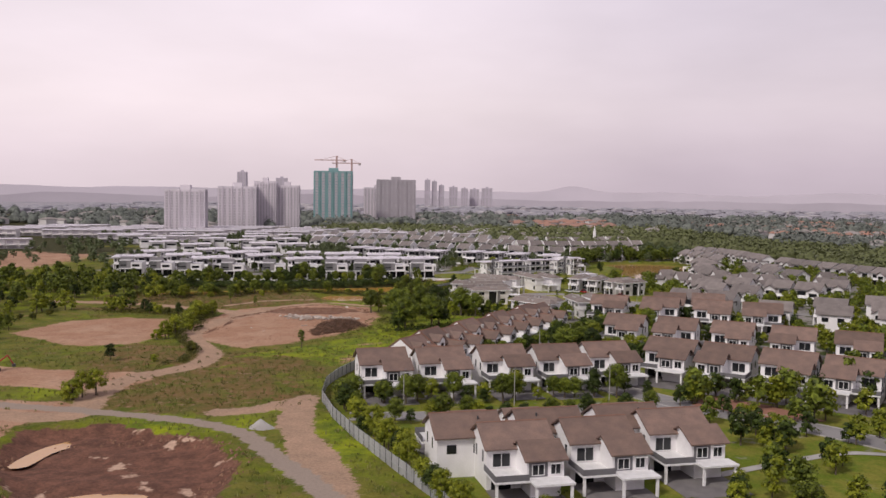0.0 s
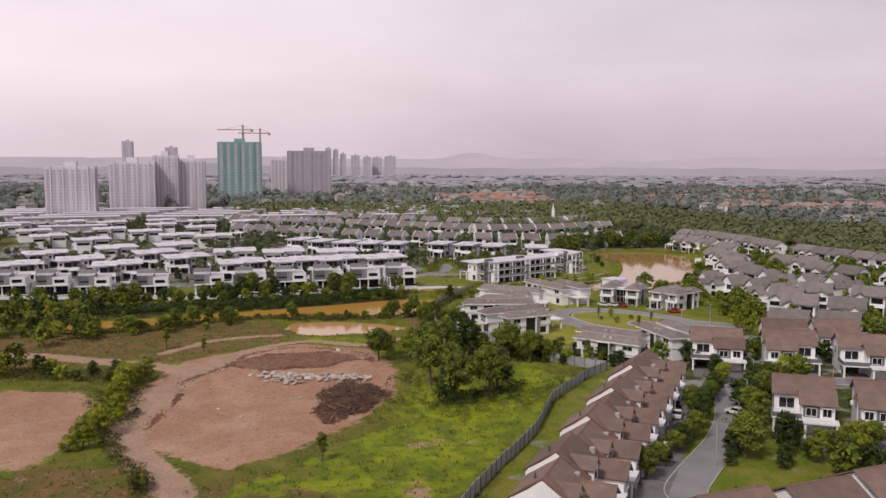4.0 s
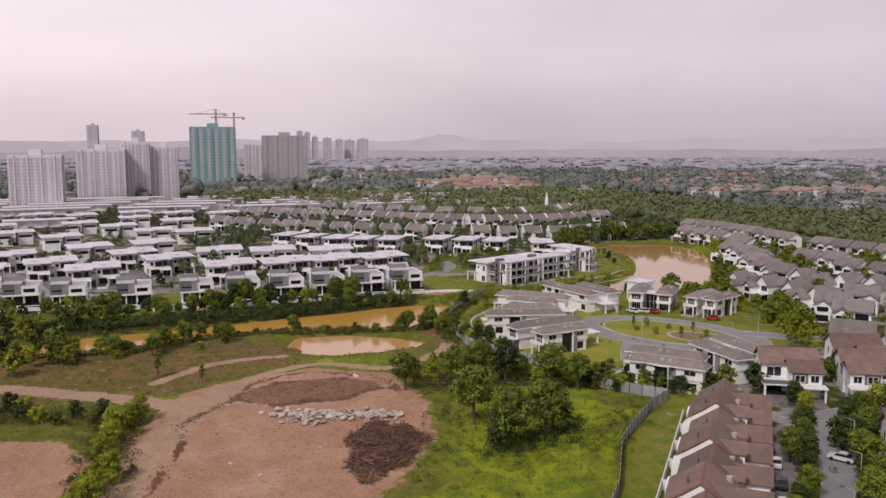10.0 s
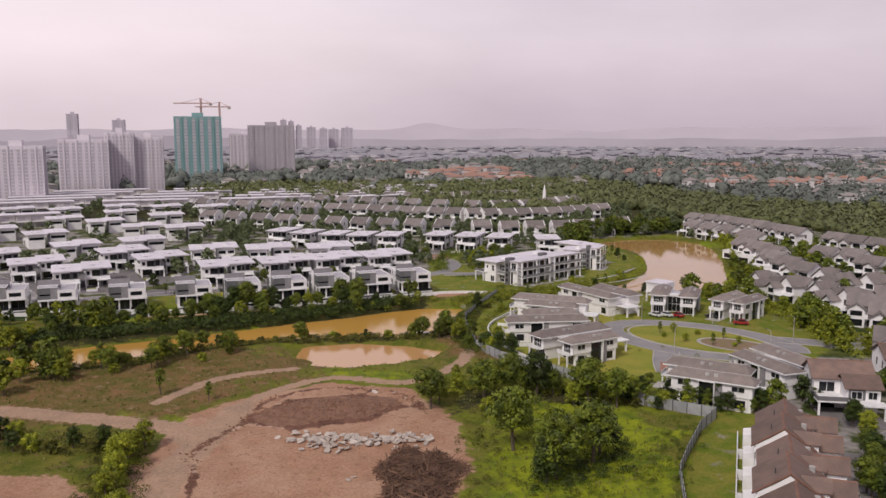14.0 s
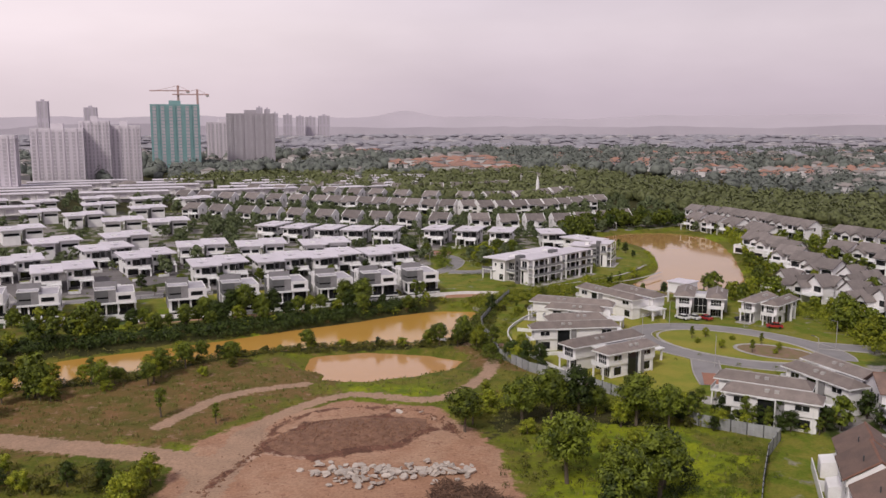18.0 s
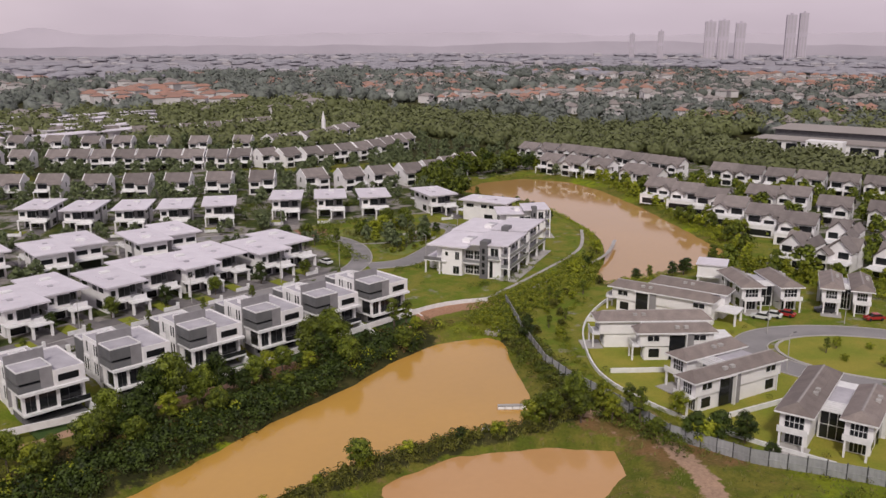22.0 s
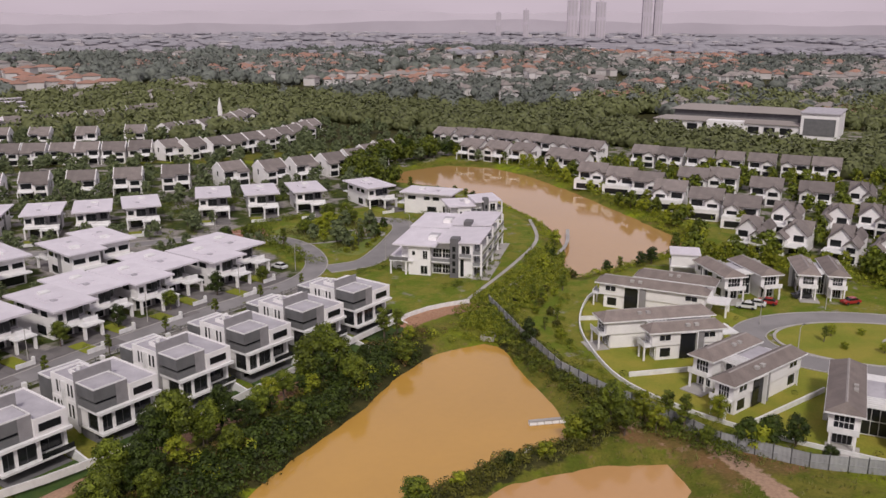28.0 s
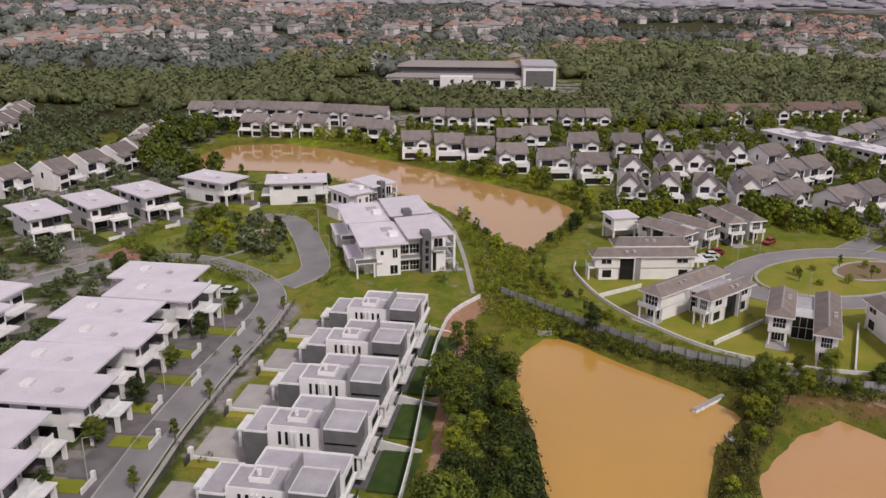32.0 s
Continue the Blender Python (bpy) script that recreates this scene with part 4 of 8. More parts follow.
def front_gable_house(roof, flip, near):
    """Two-storey house whose ridges run from front to back, gable walls facing the street."""
    kind = "brown" if roof is M_BROWNTILE else "grey-brown"
    h = thing("house", f"white two-storey house with {kind} front-gabled roofs in a stepped row", "house", "estate houses")
    sx = -1 if flip else 1

    def mir(s):
        return s.mirror() if flip else s

    def saddle(x0, xm, x1, ze, zr, y0, y1, th=0.22):
        return mir(turned([(x0, ze), (xm, zr), (x1, ze), (x1, ze - th), (xm, zr - th * 1.15), (x0, ze - th)], y0, y1))

    def cap(xm, zr, y0, y1):
        return mir(turned([(xm - 0.24, zr - 0.1), (xm, zr + 0.12), (xm + 0.24, zr - 0.1)], y0, y1))

    ridge = M_RIDGE if roof is M_BROWNTILE else M_GREYTILE
    part("wall", mir(turned([(-3.9, 0), (3.0, 0), (3.0, 5.4), (-0.5, 8.3), (-3.9, 5.4)], -3.0, 2.4)), M_WHITE, h)
    part("rear_wall", mir(Shape().along_x([(1.8, 0), (7.2, 0), (7.2, 5.3), (4.5, 7.6), (1.8, 5.3)], -3.9, 1.4)), M_WHITE, h)
    part("roof", mir(Shape().gable(-4.4, 1.8, 1.0, 8.0, 5.0, 8.0, 0.22, 4.5)), roof, h, f"{kind} tiled cross roof")
    if near:
        part("verge", mir(Shape().gable(-4.5, -4.4, 1.0, 8.0, 5.0, 8.02, 0.34, 4.5)), M_TRIM, h, "white verge board")
    r = part("roof", saddle(-4.3, -0.5, 3.4, 5.35, 8.75, -3.6, 2.8), roof, h, f"{kind} tiled main roof")
    if near:
        part("ridge_cap", cap(-0.5, 8.75, -3.6, 2.8), ridge, r)
    if near:
        part("verge", mir(turned([(-4.3, 5.35), (-0.5, 8.75), (3.4, 5.35), (3.4, 5.05), (-0.5, 8.42), (-4.3, 5.05)], -3.72, -3.6)), M_TRIM, r, "white verge board")
    part("wing", mir(turned([(1.0, 0), (4.6, 0), (4.6, 4.7), (2.8, 6.2), (1.0, 4.7)], -6.6, -0.4)), M_WHITE, h)
    w = part("roof", saddle(0.6, 2.8, 5.0, 4.7, 6.55, -7.2, 0.2), roof, h, f"{kind} tiled wing roof")
    if near:
        part("ridge_cap", cap(2.8, 6.55, -7.2, 0.2), ridge, w)
    if near:
        part("party_wall", mir(Shape().box(4.45, -3.4, 0, 4.75, 8.4, 6.1)), M_WHITE, h, "white party wall rising between roofs")
    part("rear_wing", mir(turned([(0.4, 0), (4.4, 0), (4.4, 4.9), (2.4, 6.6), (0.4, 4.9)], 1.0, 9.0)), M_WHITE, h)
    b = part("roof", saddle(0.0, 2.4, 4.45, 4.9, 6.95, 0.4, 9.5), roof, h, f"{kind} tiled rear roof")
    if near:
        part("ridge_cap", cap(2.4, 6.95, 0.4, 9.5), ridge, b)
    part("porch_roof", mir(Shape().box(-4.5, -7.8, 2.7, 0.9, -3.0, 3.0)), M_TRIM, h, "flat white porch slab")
    part("post", mir(Shape().box(-4.3, -7.6, 0, -4.0, -7.3, 2.7)), M_WHITE, h)
    for a, b, y, z0, z1 in ((1.6, 3.9, -6.6, 3.1, 4.5), (-3.2, -0.4, -3.0, 3.5, 5.2), (1.5, 4.0, -6.6, 0.4, 2.3)):
        x0, x1 = sorted((sx * a, sx * b))
        if near:
            window(h, x0, z0, x1, z1, y, bars=2)
        else:
            part("window", Shape().box(x0, y - 0.07, z0, x1, y, z1), M_GLASS, h, "dark window")
    x0, x1 = sorted((sx * -3.6, sx * 0.6))
    # dark sheet on the wall, standing for the shade inside the carport
    part("door", Shape().box(x0, -3.07, 0.1, x1, -3.0, 2.5), M_GLASS, h, "dark panel painting the shade of a carport opening")
    x0, x1 = sorted((sx * -2.8, sx * -1.2))
    part("rear_window", Shape().box(x0, 7.2, 3.4, x1, 7.27, 4.8), M_GLASS, h, "dark rear window")
    x0, x1 = sorted((sx * 1.6, sx * 3.2))
    part("rear_window", Shape().box(x0, 9.0, 3.2, x1, 9.07, 4.4), M_GLASS, h, "dark rear window")
    if near:
        part("driveway", mir(Shape().box(-4.4, -12.0, 0.0, 4.4, -3.0, 0.09)), M_PAVER, h, "paved driveway")
        part("water_tank", mir(Shape().tube((1.0, -1.6, 5.2), (1.0, -1.6, 6.6), 0.5, 0.5, 10)), M_CONCRETE, h, "pale water tank between roofs")
        part("yard_wall", mir(Shape().box(-4.5, 7.0, 0, -4.3, 10.3, 1.6)), M_TRIM, h, "white back-yard wall")
        part("yard_wall", mir(Shape().box(-4.5, 10.3, 0, 4.4, 10.5, 1.6)), M_TRIM, h, "white back-yard wall")
        part("roof_vent", mir(Shape().box(1.6, 4.0, 6.2, 1.8, 4.2, 7.7)), M_STEELDARK, h, "thin dark roof vent pipe")
    return h if near else widen(h, 0.94, 0.98)


def row_house(flip):
    """House of a stepped terrace: a saddle roof along the row, tile caps at the party walls, gabled wing and dormer in front."""
    h = thing("house", "white terrace house with brown saddle roof and gabled front wing", "house", "estate houses")
    roof, up, dy = M_BROWNTILE, (0.55 if flip else 0.0), (0.7 if flip else 0.0)
    m = 0.9 + dy
    part("wall", Shape().along_x([(-3.3 + dy, 0), (4.9 + dy, 0), (4.9 + dy, 5.5 + up), (m, 8.1 + up), (-3.3 + dy, 5.5 + up)], -4.68, 4.68), M_WHITE, h)
    r = part("roof", Shape().gable(-4.62, 4.62, -3.9 + dy, 5.6 + dy, 5.35 + up, 8.5 + up, 0.22, m), roof, h, "brown tiled saddle roof")
    part("ridge_cap", Shape().along_x([(m - 0.22, 8.42 + up), (m, 8.62 + up), (m + 0.22, 8.42 + up)], -4.62, 4.62), M_RIDGE, r)
    part("verge_cap", Shape().along_x([(-4.0 + dy, 5.4 + up), (m, 8.72 + up), (5.7 + dy, 5.4 + up), (5.7 + dy, 5.2 + up), (m, 8.5 + up), (-4.0 + dy, 5.2 + up)], -4.74, -4.48), M_RIDGE, r, "terracotta cap along the party wall")
    part("gable_wall", Shape().along_x([(-3.6 + dy, 5.1 + up), (m, 8.3 + up), (5.2 + dy, 5.1 + up), (5.2 + dy, 4.4 + up), (-3.6 + dy, 4.4 + up)], -4.72, -4.62), M_WHITE, h, "white strip of party wall under the verge")
    part("wing", turned([(0.2, 0), (4.4, 0), (4.4, 4.7), (2.3, 6.2), (0.2, 4.7)], -7.0, -2.6), M_WHITE, h)
    w = part("wing_roof", turned([(-0.2, 4.65), (2.3, 6.5), (4.75, 4.65), (4.75, 4.42), (2.3, 6.24), (-0.2, 4.42)], -7.5, -0.6), roof, h, "brown tiled wing roof")
    part("ridge_cap", turned([(2.1, 6.42), (2.3, 6.6), (2.5, 6.42)], -7.5, -0.6), M_RIDGE, w)
    d = part("dormer", turned([(-3.6, 5.0), (-0.9, 5.0), (-0.9, 6.4 + up), (-2.25, 7.5 + up), (-3.6, 6.4 + up)], -3.5, -0.4), M_WHITE, h, "white gabled dormer")
    part("dormer_roof", turned([(-3.95, 6.25 + up), (-2.25, 7.75 + up), (-0.55, 6.25 + up), (-0.55, 6.05 + up), (-2.25, 7.5 + up), (-3.95, 6.05 + up)], -3.8, 0.2), roof, d, "brown dormer roof")
    part("dormer_window", Shape().box(-2.9, -3.57, 5.3, -1.6, -3.5, 6.3), M_GLASS, d, "dark dormer window")
    part("porch_roof", Shape().box(-4.5, -7.6, 2.6, 0.1, -3.2, 2.85), M_TRIM, h, "flat white porch slab")
    for x in (-4.2, -0.5):
        part("post", Shape().box(x - 0.14, -7.4, 0, x + 0.14, -7.1, 2.6), M_WHITE, h)
    window(h, 1.0, 3.0, 3.6, 4.4, -7.0, bars=2)
    window(h, 1.0, 0.5, 3.6, 2.2, -7.0, bars=2)
    window(h, -3.8, 3.2, -1.0, 4.8, -3.3 + dy, bars=2)
    # no opening is cut: a dark panel gives the carport's shade
    part("door", Shape().box(-3.9, -3.4, 0.1, -0.6, -3.3, 2.4), M_GLASS, h, "dark panel painting the shade of a carport opening")
    for a in (-3.2, 1.2):
        part("rear_window", Shape().box(a, 4.9 + dy, 3.3, a + 1.7, 4.97 + dy, 4.6), M_GLASS, h, "dark rear window")
    y = part("yard_wall", Shape().box(-4.68, 4.9 + dy, 0, -4.5, 8.2, 1.7), M_TRIM, h, "white back-yard wall")
    part("yard_end", Shape().box(-4.68, 8.2, 0, 4.6, 8.36, 1.7), M_TRIM, y)
    part("lean_to", Shape().along_x([(4.9 + dy, 2.9), (7.4, 2.4), (7.4, 0), (4.9 + dy, 0)], 0.6, 4.4), M_WHITE, h, "white kitchen lean-to in the back yard")
    part("driveway", Shape().box(-4.5, -12.0, 0.0, 4.5, -3.3, 0.09), M_PAVER, h, "paved driveway")
    part("roof_vent", Shape().box(-1.6, 2.6 + dy, 6.6 + up, -1.42, 2.78 + dy, 8.1 + up), M_STEELDARK, h, "thin dark roof vent pipe")
    part("water_tank", Shape().tube((3.6, -1.7, 5.6), (3.6, -1.7, 7.0 + up), 0.45, 0.45, 10), M_CONCRETE, h, "pale water tank between roofs")
    return h


def plain_house(roof, flip, terrace=False, parapet=False):
    """Two-storey house of the rows farther off: a saddle roof, with white gable parapets or a gabled front wing."""
    what = "white lakeside house with stacked terraces and grey-brown roof" if terrace else f"white two-storey house, grey-brown roof {'between gable parapets' if parapet else 'and gabled wing'}"
    h = thing("house", what, "house", "estate houses")
    mir = (lambda s: s.mirror()) if flip else (lambda s: s)
    sx = -1 if flip else 1
    part("wall", mir(Shape().along_x([(-3.6, 0), (4.8, 0), (4.8, 6.2), (0.8, 8.5), (-3.6, 6.2)], -4.5, 4.5)), M_WHITE, h)
    e = 4.35 if parapet else 5.0
    part("roof", mir(Shape().gable(-e, e, -4.5, 5.4, 6.0, 8.75, 0.2, 0.8)), roof, h, "grey-brown tiled main roof")
    if parapet:
        for x0, x1 in ((-4.6, -4.35), (4.35, 4.6)):
            part("gable_parapet", mir(Shape().along_x([(-4.4, 6.05), (0.8, 8.95), (5.3, 6.15), (5.3, 5.6), (0.8, 8.0), (-4.4, 5.5)], x0, x1)), M_WHITE, h, "white gable parapet")
        part("wing", mir(Shape().box(0.3, -5.6, 0, 4.4, -3.6, 5.4)), M_WHITE, h)
        part("wing_roof", mir(Shape().along_x([(-6.1, 5.35), (-3.5, 6.5), (-3.5, 6.2), (-6.1, 5.15)], 0.0, 4.7)), roof, h, "grey-brown lean-to roof")
    else:
        part("wing", mir(turned([(0.2, 0), (4.4, 0), (4.4, 5.2), (2.3, 6.7), (0.2, 5.2)], -5.6, -3.4)), M_WHITE, h)
        part("wing_roof", mir(turned([(-0.3, 5.1), (2.3, 7.05), (4.9, 5.1), (4.9, 4.9), (2.3, 6.8), (-0.3, 4.9)], -6.2, 0.2)), roof, h, "grey-brown tiled wing roof")
    part("porch_roof", mir(Shape().box(-4.6, -7.4, 2.7, 0.2, -3.6, 2.95)), M_TRIM, h)
    part("balcony", mir(Shape().box(-4.5, -5.6, 2.95, 0.2, -5.48, 3.8)), M_TRIM, h, "white balcony parapet")
    # the ground-floor panes stand in for shaded openings, the wider one the carport
    for a, b, y, z0, z1, name in ((0.9, 3.7, -5.6, 3.3, 4.7, "window"), (-3.9, -0.7, -3.6, 3.2, 5.3, "balcony_door"), (-4.0, -0.4, -3.6, 0.1, 2.5, "carport_door"), (0.8, 3.9, -5.6, 0.4, 2.3, "window")):
        x0, x1 = sorted((sx * a, sx * b))
        part(name, Shape().box(x0, y - 0.07, z0, x1, y, z1), M_GLASS, h, "dark front pane")
    for a in (-3.2, 1.0):
        x0, x1 = sorted((sx * a, sx * (a + 1.8)))
        part("rear_window", Shape().box(x0, 4.8, 3.6, x1, 4.87, 5.0), M_GLASS, h, "dark rear window")
    for o in (-1, 1):
        part("side_window", Shape().box(min(o * 4.5, o * 4.56), 0.2, 3.6, max(o * 4.5, o * 4.56), 1.0, 5.4), M_GLASS, h, "dark side window")
    part("post", mir(Shape().box(-4.5, -7.2, 0, -4.2, -6.9, 2.7)), M_WHITE, h)
    if terrace:
        t = part("terrace", mir(Shape().box(-4.7, -9.0, 0, 4.7, -5.6, 2.75)), M_WHITE, h, "white terrace block towards the lake")
        part("terrace_parapet", mir(Shape().ring(-4.7, -9.0, 4.7, -5.6, 0.16, 2.75, 3.6)), M_TRIM, t, "white terrace parapet")
        part("terrace_glazing", Shape().box(-3.8, -9.07, 0.4, 3.8, -9.0, 2.3), M_GLASS, t, "dark terrace glazing")
    return widen(h, 1.08, 1.0)


def flat_house(wide, near=True):
    """White two-storey modern house under a wide flat roof, corner window, carport slab in front."""
    h = thing("house", "white modern two-storey house under a broad pale flat roof", "house", "modern houses")
    hw = wide / 2
    part("wall", Shape().box(-hw + 0.8, -5, 0, hw - 0.8, 8, 6.6), M_WHITE, h)
    part("upper_bay", Shape().box(-hw + 0.4, -7.4, 3.3, 0.9, -5, 6.6), M_WHITE, h, "projecting white upper room")
    part("roof", Shape().box(-hw - 0.7, -8.6, 6.6, hw + 0.5, 9.2, 6.98), M_WHITEROOF, h, "flat pale roof with wide eaves")
    part("roof_plate", Shape().box(-2.4, -1.6, 6.98, 1.4, 2.4, 7.22), M_WHITEROOF, h, "low raised roof plate")
    part("roof_box", Shape().box(-0.6, 2.6, 6.98, 1.4, 4.2, 7.5), M_TRIM, h, "white raised roof box")
    if near:
        part("roof_hatch", Shape().box(-1.6, -2.9, 6.98, -0.5, -2.0, 7.25), M_GREYROOF, h, "small grey roof hatch")
    if near:
        window(h, -1.7, 4.0, 0.78, 5.95, -7.4, bars=1, mat=M_STEELDARK)
        window(h, -hw + 0.9, 4.5, -2.6, 5.6, -7.4, bars=0, mat=M_STEELDARK)
        window(h, 2.0, 3.9, hw - 1.2, 5.6, -5.08, bars=1, mat=M_STEELDARK)
    else:
        part("front_window", Shape().box(-1.7, -7.47, 4.0, 0.9, -7.4, 5.95), M_GLASS, h, "dark front window")
    part("corner_pane", Shape().box(0.9, -7.3, 4.0, 0.97, -5.3, 5.95), M_GLASS, h, "dark corner window")
    part("recess_wall", Shape().box(0.95, -5.08, 0.1, hw - 0.8, -5.0, 6.55), M_MIDGREY, h, "grey rendered recess wall")
    part("balcony", Shape().box(-hw + 0.1, -8.8, 2.95, hw - 0.3, -5.0, 3.25), M_TRIM, h, "white first-floor slab")
    part("parapet", Shape().box(0.95, -8.8, 3.25, hw - 0.3, -8.68, 4.0), M_TRIM, h, "white balcony parapet")
    part("canopy", Shape().box(-0.4, -10.8, 2.7, hw - 0.2, -8.8, 2.95), M_TRIM, h, "flat white carport roof")
    for x in (0.0, hw - 0.6):
        part("column", Shape().box(x - 0.22, -10.6, 0, x + 0.22, -9.9, 2.7), M_WHITE, h)
    part("column", Shape().box(-hw + 0.2, -8.6, 0, -hw + 0.6, -8.0, 2.95), M_WHITE, h)
    part("sliding_door", Shape().box(-hw + 1.3, -5.07, 0.2, 0.5, -5.0, 2.6), M_GLASS, h, "dark sliding glass door")
    part("entrance_door", Shape().box(1.8, -5.14, 0.1, hw - 1.4, -5.08, 2.5), M_GLASS, h, "dark entrance door")
    for x, o in ((-hw + 0.8, -0.06), (hw - 0.8, 0.06)):
        for y0, y1 in ((-3.8, -1.6), (-0.6, 1.4), (4.2, 6.8)) if near else ((-3.8, -0.4),):
            side_pane(h, x, y0, 4.5, y1, 5.6, o)
        if near:
            side_pane(h, x, -2.8, 0.5, 0.2, 2.4, o)
    if not near:
        part("rear_window", Shape().box(-hw + 1.2, 8.0, 4.1, hw - 1.2, 8.07, 5.3), M_GLASS, h, "dark rear ribbon window")
        return h
    part("side_band", Shape().box(hw - 0.86, 0.5, 0, hw - 0.72, 2.3, 6.5), M_MIDGREY, h, "grey stripe of side wall")
    for x0, x1 in ((-hw + 1.2, -0.6), (0.3, hw - 1.2)):
        part("rear_window", Shape().box(x0, 8.0, 4.1, x1, 8.07, 5.3), M_GLASS, h, "dark rear window")
    part("rear_canopy", Shape().box(-hw + 0.2, 8.0, 2.9, hw - 0.4, 10.4, 3.15), M_TRIM, h, "white slab over the rear terrace")
    part("rear_glazing", Shape().box(-hw + 1.4, 8.0, 0.2, hw - 1.6, 8.07, 2.6), M_GLASS, h, "dark rear glass doors")
    part("driveway", Shape().box(-0.4, -17.2, 0, hw - 0.4, -5, 0.09), M_PAVER, h, "grey paved driveway")
    part("hedge_bed", Shape().box(-hw + 0.3, -16.4, 0, -1.0, -10.5, 0.16), M_LAWN, h, "small front lawn")
    part("gate_pier", Shape().box(-0.95, -17.2, 0, -0.45, -16.6, 1.5), M_TRIM, h, "white gate pier")
    part("gate_wall", Shape().box(-hw + 0.2, -17.1, 0, -0.95, -16.9, 0.9), M_TRIM, h, "low white front wall")
    return h


def box_house():
    """White and charcoal three-storey house: glazed middle floor, charcoal corner cube, a fin wall across it."""
    h = thing("house", "white and charcoal cubic house with dark glass and flat roofs", "house", "cubic houses by the pond")
    part("plinth", Shape().box(-5.4, -6.6, 0.2, 5.4, 6.0, 2.6), M_GREYWALL, h, "grey plinth under the ground floor")
    # dark sheet on the plinth, painting the shade under the slab
    part("undercroft_glazing", Shape().box(-4.8, -6.68, 1.3, 4.6, -6.6, 2.5), M_GLASS, h, "dark panel for the shade of the undercroft")
    part("floor_slab", Shape().box(-5.9, -10.3, 2.65, 6.1, -2.0, 2.95), M_TRIM, h, "white projecting floor slab")
    part("middle_wall", Shape().box(-5.7, -2.0, 0.6, 5.7, 10.6, 5.7), M_WHITE, h)
    for x0, y0, x1, y1 in ((-5.8, -9.4, -5.2, -8.9), (-3.3, -9.4, -2.8, -8.9), (0.3, -9.4, 0.9, -2.0), (-5.8, -5.4, -5.2, -2.0), (5.3, -8.4, 5.8, -2.0)):
        part("pier", Shape().box(x0, y0, 2.95, x1, y1, 5.6), M_WHITE, h)
    for x0, x1, y in ((-5.2, -3.3, -9.1), (-2.8, 0.3, -9.1), (0.9, 5.3, -7.4)):
        g = part("glazing", Shape().box(x0, y, 2.95, x1, y + 0.08, 5.6), M_GLASS, h, "dark floor-to-ceiling glass")
        part("mullion", Shape().box((x0 + x1) / 2 - 0.05, y - 0.05, 2.95, (x0 + x1) / 2 + 0.05, y, 5.6), M_STEELDARK, g)
    part("glazing", Shape().box(-5.6, -8.9, 2.95, -5.52, -5.4, 5.6), M_GLASS, h, "dark corner glass")
    part("floor_slab", Shape().box(-6.2, -10.3, 5.6, 6.0, -2.0, 5.98), M_TRIM, h, "white projecting upper slab")
    cube = part("corner_cube", Shape().box(-6.2, -9.3, 5.98, 0.0, -3.4, 6.9), M_DARKCLAD, h, "charcoal projecting upper room")
    part("slot", Shape().box(-5.6, -8.7, 6.9, 0.0, -3.4, 7.35), M_GLASS, cube, "dark slot window round the corner")
    part("cube_top", Shape().box(-6.2, -9.3, 7.35, 0.0, -3.4, 9.0), M_DARKCLAD, cube)
    part("cube_face", Shape().box(-2.2, -9.36, 5.98, 0.04, -9.28, 9.0), M_MIDGREY, cube, "mid-grey panel on the cube's front")
    part("roof", Shape().box(-5.9, -9.1, 9.0, -0.3, -3.4, 9.06), M_GREYROOF, cube, "grey flat roof")
    part("parapet", Shape().ring(-6.2, -9.3, 0.0, -3.4, 0.16, 9.0, 9.2), M_TRIM, cube, "thin white roof rim")
    up = part("upper_wall", Shape().box(0.0, -9.9, 5.98, 5.6, 4.6, 8.1), M_WHITE, h)
    part("ribbon_window", Shape().box(0.7, -9.98, 6.6, 4.4, -9.9, 7.6), M_GLASS, up, "dark ribbon window")
    part("roof", Shape().box(0.2, -9.7, 8.1, 5.4, 4.4, 8.16), M_GREYROOF, up, "grey flat roof")
    part("parapet", Shape().ring(0.0, -9.9, 5.6, 4.6, 0.2, 8.1, 8.4), M_WHITE, up, "white roof parapet")
    rear = part("rear_wall", Shape().box(-5.6, -3.4, 5.7, 0.0, 6.5, 8.45), M_WHITE, h)
    part("roof", Shape().box(-5.4, -3.0, 8.45, -0.2, 6.3, 8.51), M_GREYROOF, rear, "grey flat roof")
    part("parapet", Shape().ring(-5.6, -3.1, 0.0, 6.5, 0.2, 8.45, 8.75), M_WHITE, rear, "white roof parapet")
    part("skylight_rim", Shape().ring(-3.7, 0.2, -0.5, 3.6, 0.22, 8.51, 9.1), M_WHITE, rear, "white skylight rim")
    part("skylight", Shape().box(-3.5, 0.4, 8.51, -0.7, 3.4, 8.9), M_GREYROOF, rear, "grey roof box")
    part("tank", Shape().tube((-2.4, 2.4, 8.9), (-2.4, 2.4, 9.5), 0.4, 0.4, 8), M_TRIM, rear, "white round roof vent")
    back = part("rear_block", Shape().box(-5.9, 6.5, 2.4, 1.8, 10.6, 7.7), M_DARKCLAD, h, "charcoal rear room")
    part("roof", Shape().box(-5.7, 6.7, 7.7, 1.6, 10.4, 7.76), M_GREYROOF, back, "grey flat roof")
    part("parapet", Shape().ring(-5.9, 6.5, 1.8, 10.6, 0.18, 7.7, 7.95), M_TRIM, back, "white roof rim")
    part("rear_window", Shape().box(-3.8, 10.6, 3.6, -1.0, 10.67, 5.4), M_GLASS, back, "dark rear window")
